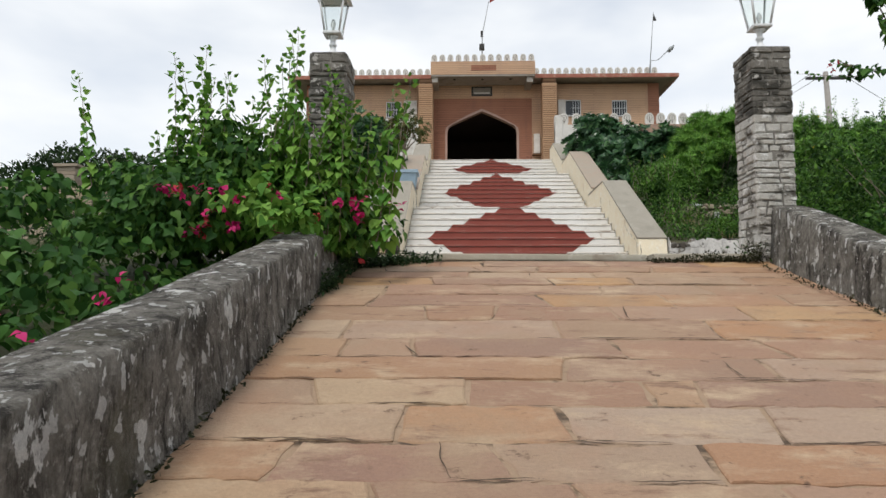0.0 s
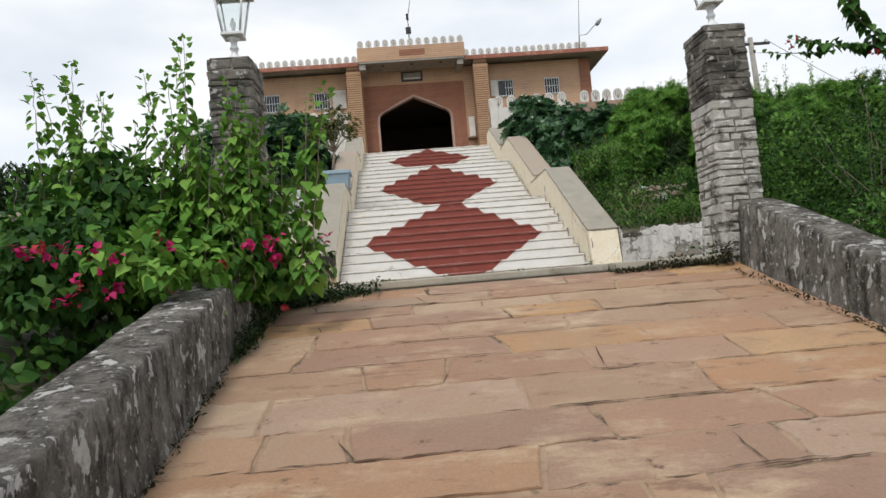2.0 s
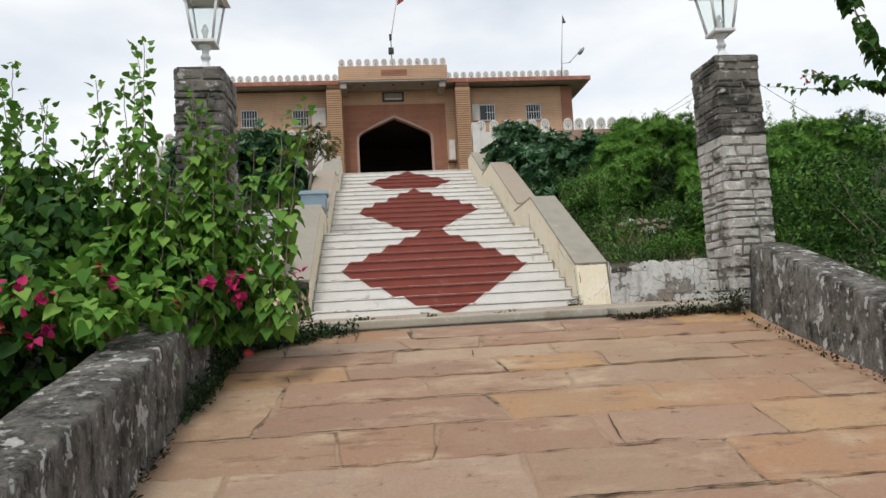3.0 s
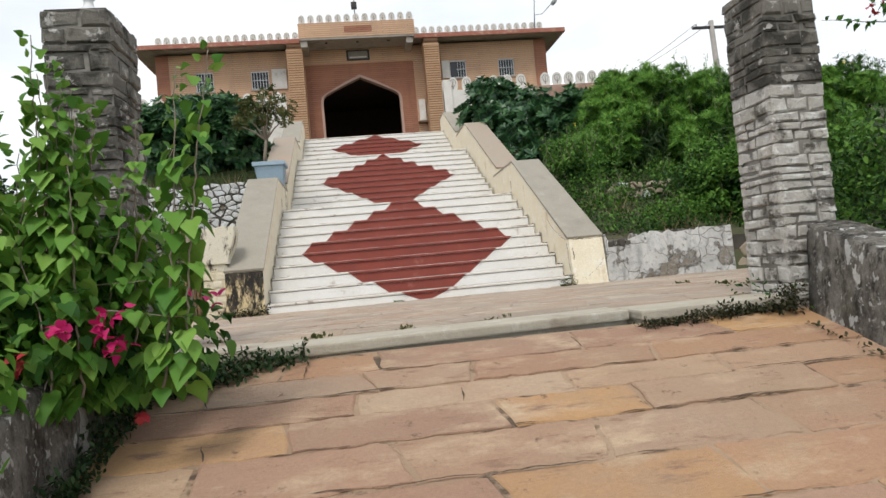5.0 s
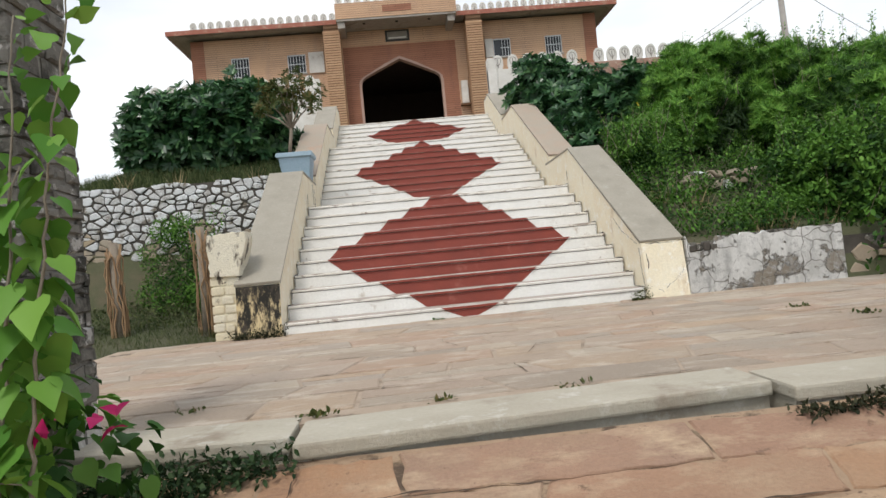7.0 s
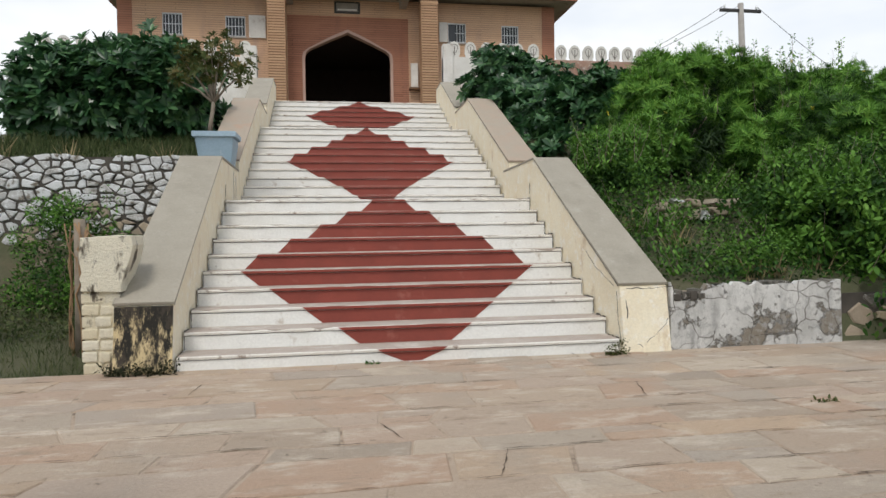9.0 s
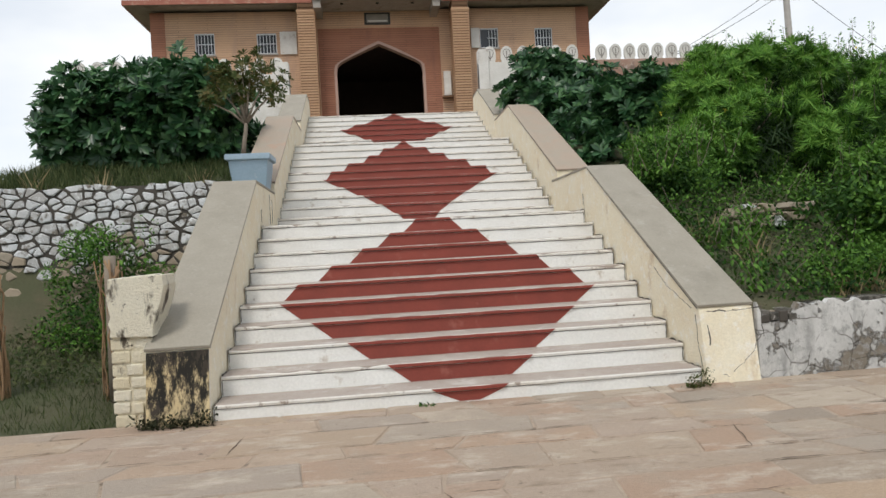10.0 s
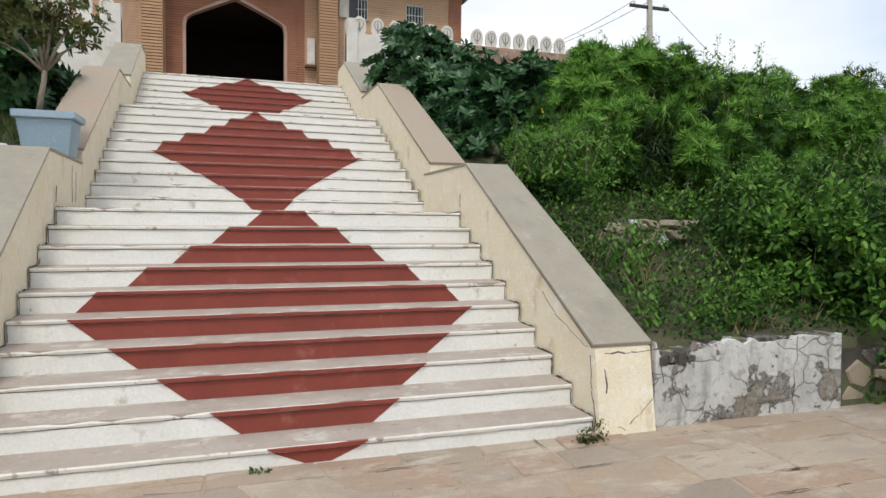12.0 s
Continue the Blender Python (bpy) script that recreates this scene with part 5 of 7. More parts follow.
# ---- plants ----
LEAVES = {
    "heart": ([(0, 0.04, 0), (-0.20, -0.06, 0.03), (-0.40, 0.10, 0.07), (-0.43, 0.32, 0.08), (-0.27, 0.60, 0.04), (0, 1, -0.16), (0.27, 0.60, 0.04), (0.43, 0.32, 0.08), (0.40, 0.10, 0.07), (0.20, -0.06, 0.03), (0, 0.45, -0.02)],
              [(0, 10, 3, 2, 1), (10, 5, 4, 3), (0, 9, 8, 7, 10), (10, 7, 6, 5)]),
    "long": ([(0, 0, 0), (-0.15, 0.45, 0.04), (-0.15, 0.75, 0.02), (0, 1, -0.08), (0.15, 0.75, 0.02), (0.15, 0.45, 0.04), (0, 0.55, -0.01)],
             [(0, 6, 1), (1, 6, 3, 2), (0, 5, 6), (5, 4, 3, 6)]),
    "oval": ([(0, 0, 0), (-0.24, 0.35, 0.04), (-0.18, 0.75, 0.03), (0, 1, -0.06), (0.18, 0.75, 0.03), (0.24, 0.35, 0.04)],
             [(0, 3, 2, 1), (0, 5, 4, 3)]),
    "blade": ([(-0.03, 0, 0), (0.03, 0, 0), (0.02, 0.55, 0.05), (-0.02, 0.55, 0.05), (0, 1, 0.18)], [(0, 1, 2, 3), (3, 2, 4)]),
    "needle": ([(-0.035, 0, 0), (0.035, 0, 0), (0.05, 0.55, -0.02), (-0.05, 0.55, -0.02), (0, 1, -0.12)], [(0, 1, 2, 3), (3, 2, 4)]),
}


def leaf_mesh(name, shape, spots, material):
    """spots: rows of (place, heading, upper side, length), all joined into one mesh."""
    base, faces = LEAVES[shape]
    base = np.array(base)
    p = np.array([s[0] for s in spots], dtype=float)
    d = np.array([s[1] for s in spots], dtype=float)
    u = np.array([s[2] for s in spots], dtype=float)
    size = np.array([s[3] for s in spots], dtype=float)
    d /= np.linalg.norm(d, axis=1, keepdims=True) + 1e-9
    side = np.cross(d, u)
    side /= np.linalg.norm(side, axis=1, keepdims=True) + 1e-9
    u = np.cross(side, d)
    v = p[:, None, :] + size[:, None, None] * (base[None, :, 0:1] * side[:, None, :] + base[None, :, 1:2] * d[:, None, :] + base[None, :, 2:3] * u[:, None, :])
    n, k = len(spots), len(base)
    total = []
    starts, lengths = [], []
    sizes = [len(f) for f in faces]
    flat = np.concatenate([np.array(f) for f in faces])
    loops = (flat[None, :] + (np.arange(n) * k)[:, None]).ravel()
    lens = np.tile(np.array(sizes), n)
    begin = np.concatenate([[0], np.cumsum(lens)[:-1]])
    me = bpy.data.meshes.new(name)
    me.vertices.add(n * k)
    me.vertices.foreach_set("co", v.ravel())
    me.loops.add(len(loops))
    me.loops.foreach_set("vertex_index", loops.astype(np.int32))
    me.polygons.add(len(lens))
    me.polygons.foreach_set("loop_start", begin.astype(np.int32))
    me.materials.append(material)
    me.update(calc_edges=True)
    me.validate()
    return me


def rand_dir(r):
    a, z = r.uniform(0, 2 * math.pi), r.uniform(-1, 1)
    q = math.sqrt(1 - z * z)
    return Vector((q * math.cos(a), q * math.sin(a), z))


def in_clumps(r, clumps, count, shell=0.5, gap=0.0, gap_scale=1.6):
    """Places in the given ellipsoids (centre, radii, weight), mostly near their skin, with the way out of them."""
    weights = [c[1][0] * c[1][1] * c[1][2] * (c[2] if len(c) > 2 else 1) for c in clumps]
    out = []
    while len(out) < count:
        c = r.choices(clumps, weights)[0]
        d = rand_dir(r)
        f = shell + (1 - shell) * r.random() ** 0.6
        f *= 1 + 0.16 * noise.noise(d * 3.1 + Vector(c[0]))
        p = Vector((c[0][0] + d.x * c[1][0] * f, c[0][1] + d.y * c[1][1] * f, c[0][2] + d.z * c[1][2] * f))
        if gap and noise.noise(p * gap_scale) < -1 + gap * 2 - 0.0 and r.random() < 0.85:
            continue
        out.append((p, d))
    return out


def tufts_of(r, clumps, count, radius, shell=0.82):
    """Small leafy heads over the skin of the larger clumps, fuller towards the light."""
    heads = []
    while len(heads) < count:
        p, d = in_clumps(r, clumps, 1, shell)[0]
        if d.z < -0.35 and r.random() < 0.7:
            continue
        q = r.uniform(*radius)
        heads.append(((p.x, p.y, p.z), (q, q, q * r.uniform(0.65, 0.95))))
    return heads


def clump_leaves(r, clumps, count, size, shell=0.5, gap=0.0, droop=0.4, gap_scale=1.6):
    rows = []
    for p, d in in_clumps(r, clumps, count, shell, gap, gap_scale):
        head = d * 0.7 + rand_dir(r) * 0.8 + Vector((0, 0, -droop))
        rows.append((p, head, d * 0.85 + Vector((0, 0, 0.55)) + rand_dir(r) * 0.45, r.uniform(*size)))
    return rows


def rosettes(r, clumps, count, size, per=11, shell=0.72, flat=0.35):
    """Whorls of long leaves at the twig tips."""
    rows = []
    for p, d in in_clumps(r, clumps, count, shell):
        axis = (d + Vector((0, 0, 0.55)) + rand_dir(r) * 0.35).normalized()
        a = axis.orthogonal().normalized()
        b = axis.cross(a)
        turn = r.uniform(0, 6.28)
        for i in range(per):
            t = turn + i * 2.4
            out = (a * math.cos(t) + b * math.sin(t)) + axis * (flat + 0.5 * r.random() - 0.1 * i / per)
            rows.append((p + axis * 0.03 * (i / per), out, axis, r.uniform(*size)))
    return rows


def shoot(r, base, tip, bend, size, spacing, bm, thick=0.008):
    """A cane from base to tip with alternate leaves that shrink towards the tip."""
    b, t = Vector(base), Vector(tip)
    n = max(4, int((t - b).length / spacing))
    pts, rows = [], []
    side = (t - b).cross(Vector((0, 0, 1)))
    side = side.normalized() if side.length > 1e-3 else Vector((1, 0, 0))
    bend_v = Vector(bend)
    for i in range(n + 1):
        f = i / n
        pts.append(b.lerp(t, f) + bend_v * math.sin(math.pi * f * 0.5) ** 2 * f + Vector((r.uniform(-1, 1), r.uniform(-1, 1), 0)) * 0.008)
    bm.append(tube(pts, [thick * (1 - 0.7 * i / n) for i in range(n + 1)], 5))
    for i, p in enumerate(pts):
        f = i / n
        for k in range(2):
            a = r.uniform(0, 6.28)
            head = Vector((math.cos(a) * 0.7, math.sin(a) * 0.7, -0.7 if f < 0.85 else 0.4))
            rows.append((p + Vector((math.cos(a), math.sin(a), 0)) * 0.03, head, Vector((math.cos(a), math.sin(a), 0.7)) + rand_dir(r) * 0.45, size * (1.08 - 0.62 * f * f) * r.uniform(0.7, 1.15)))
    return rows


def limbs(r, base, tips, thick):
    made = []
    for t in tips:
        b, t = Vector(base), Vector(t)
        mid = b.lerp(t, 0.5) + Vector((r.uniform(-1, 1), r.uniform(-1, 1), 0.4)) * 0.12 * (t - b).length
        made.append(tube([b, b.lerp(mid, 0.6) + Vector((0, 0, 0.02)), mid, mid.lerp(t, 0.6), t], [thick, thick * 0.8, thick * 0.6, thick * 0.4, thick * 0.2], 6))
    return made


def plant(name, label, category, at, leaves=(), stems=None, stem_mat=None, group=""):
    """leaves: (part name, shape, rows in world metres, material) for each kind of leaf or flower."""
    t = thing(name, label, category, at, group)
    o = Vector(at)
    for pname, shape, rows, material in leaves:
        rows = [(Vector(p) - o, d, u, s) for p, d, u, s in rows]
        ob = hang(pname, leaf_mesh(pname, shape, rows, material), t)
        if pname != "flower":
            ob["kind"] = "stuff"
    for bm in stems if isinstance(stems, list) else [stems] if stems else []:
        bmesh.ops.translate(bm, verts=bm.verts[:], vec=-o)
        part("branch", bm, stem_mat or BARK, t)
    return t


# bougainvillea beside the ramp
r = random.Random(101)
clumps = [((-3.4, -6.0, 0.15), (0.9, 0.8, 0.60), 1.0), ((-2.7, -5.75, 0.25), (0.5, 0.45, 0.55), 0.8), ((-4.3, -6.6, -0.15), (0.9, 0.9, 0.58), 0.9), ((-2.35, -5.75, 0.25), (0.5, 0.5, 0.5), 1.1),
          ((-3.55, -7.6, -0.45), (0.5, 1.2, 0.42), 0.8), ((-4.3, -8.2, -0.75), (1.1, 1.3, 0.5), 0.5), ((-3.75, -9.3, -1.05), (0.55, 1.2, 0.38), 0.8), ((-2.15, -5.45, 0.30), (0.38, 0.33, 0.36), 1.0),
          ((-4.9, -9.8, -1.1), (1.3, 1.5, 0.5), 0.4), ((-3.5, -5.2, 0.35), (0.9, 0.6, 0.60), 0.7), ((-2.1, -5.6, 0.25), (0.30, 0.30, 0.28), 1.0), ((-3.3, -5.9, 0.60), (0.55, 0.45, 0.58), 2.2), ((-4.0, -6.0, 0.25), (0.6, 0.5, 0.45), 2.0)]
heads = tufts_of(r, clumps, 175, (0.15, 0.30), 0.75)
rows = clump_leaves(r, heads, 10500, (0.05, 0.105), 0.4, 0.0, 0.9) + clump_leaves(r, clumps, 2400, (0.06, 0.11), 0.3, 0.3, 0.6)
canes = []
young = []
TIPS = [(-4.55, 1.65, 1), (-3.81, 1.80, 1), (-3.61, 1.90, 2), (-3.47, 1.70, 2), (-3.22, 1.62, 2), (-2.89, 1.57, 2), (-2.68, 1.75, 2), (-2.53, 2.00, 3), (-2.20, 1.50, 4), (-2.07, 1.62, 2), (-1.85, 1.26, 2), (-1.58, 1.56, 2), (-2.15, 1.45, 3), (-2.05, 1.25, 2),
        (-3.0, 1.15, 4), (-2.75, 1.30, 5), (-2.45, 1.30, 6), (-2.15, 1.10, 5), (-3.4, 1.15, 4), (-1.95, 0.95, 4), (-2.3, 1.0, 5), (-3.8, 1.05, 3), (-2.6, 0.95, 4), (-4.2, 0.85, 3)]
for tx, tz, n in TIPS:
    for q in range(n):
        t = Vector((tx + min(q, 1) * r.uniform(-0.11, 0.11), -6.1 + r.uniform(-0.2, 0.25) * min(q, 1), tz - 0.24 * q * r.random()))
        base = (t.x * 0.85 - 0.46 + r.uniform(-0.15, 0.15), t.y + r.uniform(-0.1, 0.25), 0.0)
        young += shoot(r, base, t, (r.uniform(-0.18, 0.18), r.uniform(-0.12, 0.12), 0), 0.115, 0.05, canes, 0.007)
for i in range(20):
    a = Vector((r.uniform(-3.0, -2.25), r.uniform(-6.2, -5.3), r.uniform(0.2, 0.7)))
    b = a + Vector((r.uniform(0.1, 0.65), r.uniform(-0.35, 0.2), r.uniform(-0.15, 0.25)))
    young += shoot(r, a, b, (0, 0, -0.12), 0.095, 0.055, canes, 0.006)
near = [((-2.3, -5.85, 0.42), (0.42, 0.38, 0.42)), ((-2.05, -5.7, 0.36), (0.32, 0.30, 0.28)), ((-2.6, -6.2, 0.30), (0.45, 0.35, 0.35))]
near += [((-2.7, -6.6, 0.15), (0.42, 0.4, 0.35))]
young += clump_leaves(r, tufts_of(r, near, 50, (0.12, 0.22), 0.6), 1250, (0.05, 0.11), 0.3, 0.0, 0.8)
bracts = []
flower_spots = [(-1.75, -5.9, 0.42), (-1.62, -5.8, 0.38), (-2.0, -6.0, 0.22), (-1.95, -5.95, -0.15), (-2.2, -6.05, 0.5), (-3.0, -8.3, -0.42), (-2.85, -8.8, -0.55), (-2.8, -9.5, -0.72), (-3.1, -9.3, -0.62), (-3.0, -9.75, -0.66)]
flower_spots += [(r.uniform(-3.5, -2.45), r.uniform(-7.1, -6.75), r.uniform(-0.02, 0.42)) for _ in range(24)] + [(r.uniform(-2.45, -1.85), r.uniform(-6.45, -6.2), r.uniform(0.05, 0.45)) for _ in range(9)]
for p in flower_spots:
    bracts.append([(Vector(p) + rand_dir(r) * 0.035, rand_dir(r) + Vector((0, -0.3, 0)), Vector((0, -0.4, 1)) + rand_dir(r) * 0.6, r.uniform(0.035, 0.06)) for _ in range(r.choice((3, 4, 6, 8)))])
plant("bougainvillea", "rambling bougainvillea with heart-shaped leaves and magenta bracts over the wall", "bush", (-3.1, -6.2, -0.55),
      (("crown", "heart", rows, LEAF_BOUG), ("shoot_leaves", "heart", young, LEAF_SHOOT), *[("flower", "heart", b, BRACT_RED if i % 7 == 3 else BRACT) for i, b in enumerate(bracts)]), canes)

# thin shrub and arching creeper behind the other wall
r = random.Random(102)
clumps = [((3.5, -5.0, 0.7), (0.85, 0.8, 0.75)), ((4.5, -5.6, 0.65), (0.9, 0.9, 0.8)), ((4.0, -4.6, 0.9), (0.8, 0.6, 0.5)), ((3.1, -5.9, 0.1), (0.5, 0.8, 0.35)), ((4.2, -6.6, -0.1), (0.9, 0.9, 0.5)), ((5.4, -5.2, 0.5), (0.9, 0.9, 0.75)), ((3.3, -4.2, 0.45), (0.6, 0.6, 0.55))]
heads = tufts_of(r, clumps, 170, (0.14, 0.30), 0.6)
rows = clump_leaves(r, heads, 11000, (0.034, 0.07), 0.3, 0.0, 0.1) + clump_leaves(r, clumps, 7000, (0.03, 0.06), 0.2, 0.3, 0.1, 2.2)
# a paler leaf on some heads stands for foliage in the light
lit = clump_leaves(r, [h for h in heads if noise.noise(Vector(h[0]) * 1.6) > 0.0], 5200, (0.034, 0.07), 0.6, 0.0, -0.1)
st = limbs(r, (3.6, -5.1, -0.1), [(3.0, -5.2, 1.15), (3.4, -5.4, 1.35), (3.9, -5.0, 1.45), (4.2, -5.5, 1.2), (3.2, -4.6, 1.1), (4.6, -5.2, 1.1), (3.6, -5.8, 0.9), (2.9, -5.6, 0.7), (4.0, -4.6, 1.3), (3.5, -5.2, 1.5)], 0.011)
plant("shrub", "twiggy small-leaved shrub behind the ramp wall", "bush", (3.6, -5.1, -0.1), (("crown", "oval", rows, LEAF_SHRUB), ("young_growth", "oval", lit, LEAF_LIT_SPRIG)), st)
canes = []
rows = []
ARCH = [(4.95, -5.3, 0.3), (4.87, -5.1, 1.20), (4.46, -5.0, 1.52), (3.98, -5.0, 1.97), (3.71, -5.0, 2.22), (3.53, -5.0, 2.70), (3.42, -5.0, 3.05)]
SIDE = [(4.46, -5.0, 1.52), (3.85, -5.0, 1.95), (3.40, -4.98, 1.98), (3.08, -4.95, 2.08)]
for line, size in ((ARCH, 0.135), (SIDE, 0.115)):
    for a, b in zip(line, line[1:]):
        for q in range(2):
            rows += shoot(r, a, b, (0, 0, 0.02 * q), size, 0.055, canes, 0.011)
rows += shoot(r, (3.40, -4.98, 1.92), (2.64, -4.9, 1.93), (0, 0, 0.05), 0.07, 0.07, canes, 0.006)
rows += shoot(r, (5.0, -5.3, 0.3), (4.95, -5.1, 2.0), (0.06, 0, 0), 0.12, 0.06, canes, 0.009)
for pts in (((4.9, -5.6, 0.2), (4.7, -5.3, 1.55), (0, 0, 0)),
            ((5.0, -5.7, 0.2), (5.6, -5.5, 1.95), (0, 0, 0)), ((4.9, -5.6, 0.2), (4.35, -5.3, 1.5), (0, 0, 0.1)), ((5.0, -5.6, 0.2), (5.0, -5.9, 1.35), (0, 0, 0))):
    for q in range(2):
        o = Vector((r.uniform(-0.12, 0.12), r.uniform(-0.12, 0.12), r.uniform(-0.1, 0.1))) * q
        rows += shoot(r, pts[0], tuple(Vector(pts[1]) + o), pts[2], 0.16, 0.06, canes, 0.010)
red = [[(Vector(p) + rand_dir(r) * 0.06, rand_dir(r), rand_dir(r), r.uniform(0.04, 0.07)) for _ in range(8)] for p in ((3.86, -5.0, 1.93), (4.0, -5.02, 1.99), (5.0, -5.9, 1.05), (4.75, -6.2, 0.75), (3.05, -4.95, 2.03))]
rows += clump_leaves(r, [((4.9, -5.7, 0.75), (0.7, 0.6, 0.75))], 900, (0.07, 0.12), 0.3, 0.3)
plant("bougainvillea", "arching bougainvillea canes with a few red bracts above the wall", "bush", (4.9, -5.6, -0.15), (("crown", "heart", rows, LEAF_BOUG), *[("flower", "heart", b, BRACT_RED) for b in red]), canes)

# frangipani hedges on both sides of the upper steps
r = random.Random(103)
clumps = [((-3.8, 6.9, 3.95), (0.8, 1.0, 1.05)), ((-4.6, 7.0, 3.9), (0.95, 1.0, 1.0)), ((-5.45, 7.0, 3.8), (0.85, 0.9, 0.95)), ((-5.95, 7.0, 3.65), (0.55, 0.8, 0.6)), ((-3.35, 7.1, 3.6), (0.45, 0.8, 0.8))]
rows = rosettes(r, tufts_of(r, clumps, 90, (0.22, 0.36)) + clumps, 1250, (0.17, 0.28))
fill = clump_leaves(r, [(c[0], tuple(v * 0.8 for v in c[1])) for c in clumps], 3000, (0.2, 0.32), 0.3)
white = [(p + d * 0.12, rand_dir(r), d, 0.06) for p, d in in_clumps(r, clumps, 22, 0.98) for _ in range(5)]
plant("frangipani_hedge", "dense dark green frangipani hedge with glossy leaf whorls", "hedge", (-4.8, 7.0, 2.9), (("crown", "long", rows, LEAF_DARK), ("inner_leaves", "long", fill, LEAF_DARK), ("petals", "oval", white, PETAL)),
      limbs(r, (-4.8, 7.0, 2.7), [(-3.6, 6.9, 4.2), (-4.4, 6.6, 4.4), (-5.2, 6.8, 4.3), (-5.8, 7.0, 3.9), (-3.4, 7.1, 3.9), (-5.6, 7.3, 4.2)], 0.07))
clumps = [((3.4, 9.2, 4.5), (0.9, 0.9, 1.0)), ((4.35, 9.0, 4.3), (0.8, 0.9, 0.9)), ((4.75, 7.0, 3.65), (0.85, 0.7, 0.85)), ((5.35, 7.3, 3.85), (0.6, 0.6, 0.6)), ((3.9, 7.7, 3.5), (0.75, 0.8, 0.75)), ((4.9, 7.6, 3.75), (0.8, 0.8, 0.7)), ((3.2, 8.2, 3.6), (0.5, 0.6, 0.8)), ((3.3, 6.4, 2.9), (0.5, 0.7, 0.6)), ((5.6, 8.4, 4.3), (0.7, 0.8, 0.7))]
rows = rosettes(r, tufts_of(r, clumps, 110, (0.22, 0.36)) + clumps, 1800, (0.16, 0.26))
fill = clump_leaves(r, [(c[0], tuple(v * 0.8 for v in c[1])) for c in clumps], 3400, (0.2, 0.3), 0.3)
white = [(p + d * 0.12, rand_dir(r), d, 0.06) for p, d in in_clumps(r, clumps, 14, 0.98) for _ in range(5)]
plant("frangipani", "dark green frangipani bush with white flowers beside the upper steps", "bush", (3.9, 8.8, 3.3), (("crown", "long", rows, LEAF_DARK), ("inner_leaves", "long", fill, LEAF_DARK), ("petals", "oval", white, PETAL)),
      limbs(r, (3.9, 8.6, 3.0), [(3.5, 9.2, 4.8), (4.4, 9.0, 4.6), (3.8, 7.8, 3.8), (4.8, 7.7, 3.9), (3.2, 8.4, 3.8)], 0.07))


# feathery oleanders on the slope
def oleander(seed, at, clumps, count, label):
    r = random.Random(seed)
    heads = [h for h in tufts_of(r, clumps, 30 * len(clumps), (0.20, 0.38)) if noise.noise(Vector(h[0]) * 1.3) > -0.22]
    # bright leaves on raised heads paint the lit tops over a darker crown
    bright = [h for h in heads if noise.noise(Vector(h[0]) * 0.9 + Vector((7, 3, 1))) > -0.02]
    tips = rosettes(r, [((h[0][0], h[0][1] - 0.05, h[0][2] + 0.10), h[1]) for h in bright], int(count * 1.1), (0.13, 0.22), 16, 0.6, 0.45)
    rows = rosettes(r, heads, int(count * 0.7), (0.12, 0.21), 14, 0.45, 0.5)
    # the darker dull leaf inside paints the shade within the bush
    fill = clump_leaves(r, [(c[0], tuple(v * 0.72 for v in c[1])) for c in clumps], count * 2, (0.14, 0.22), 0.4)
    sprays = []
    for i in range(4 * len(clumps)):
        c = r.choice(clumps)
        b = Vector(c[0]) + Vector((r.uniform(-0.8, 0.8) * c[1][0], r.uniform(-0.6, 0.6) * c[1][1], 0.7 * c[1][2]))
        tips += shoot(r, b, b + Vector((r.uniform(-0.25, 0.25), r.uniform(-0.2, 0.1), r.uniform(0.3, 0.75))), (0, 0, 0), 0.17, 0.035, sprays, 0.006)
    fl = [(p + d * 0.06, rand_dir(r), d, 0.05) for p, d in in_clumps(r, heads, 30, 0.95) for _ in range(4)]
    ends = [tuple(Vector(c[0]) + rand_dir(r) * 0.4 * c[1][0] + Vector((0, 0, 0.4 * c[1][2]))) for c in clumps for _ in range(2)]
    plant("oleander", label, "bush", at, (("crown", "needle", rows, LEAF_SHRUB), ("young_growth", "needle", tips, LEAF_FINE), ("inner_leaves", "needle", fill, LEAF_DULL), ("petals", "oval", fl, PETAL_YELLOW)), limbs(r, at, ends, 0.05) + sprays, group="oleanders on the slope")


oleander(201, (5.6, 5.6, 2.3), [((5.5, 5.7, 3.2), (0.9, 0.9, 0.9)), ((6.3, 6.0, 3.6), (1.0, 1.0, 1.1)), ((4.7, 5.0, 2.6), (0.7, 0.7, 0.6)), ((5.7, 4.4, 2.7), (0.9, 0.6, 0.7)), ((4.5, 4.5, 2.5), (0.7, 0.6, 0.5))], 3000, "light green feathery oleander with small yellow flowers")
oleander(202, (7.6, 6.5, 2.6), [((7.2, 6.6, 3.55), (1.2, 1.0, 0.9)), ((8.2, 6.0, 3.3), (1.2, 1.0, 1.0)), ((6.6, 7.4, 3.9), (0.9, 0.8, 0.75)), ((6.8, 4.4, 2.65), (1.0, 0.7, 0.7)), ((8.0, 4.5, 2.7), (1.0, 0.7, 0.8))], 2900, "tall feathery green oleander on the slope")
oleander(203, (10.2, 6.4, 2.6), [((9.6, 6.6, 3.7), (1.2, 1.0, 0.9)), ((10.8, 6.2, 3.5), (1.3, 1.0, 1.0)), ((9.2, 5.2, 2.9), (1.1, 0.8, 0.8)), ((12.3, 6.6, 3.75), (1.3, 1.1, 1.0)), ((9.2, 4.5, 2.8), (1.0, 0.6, 0.7))], 2600, "broad feathery green oleander on the slope")
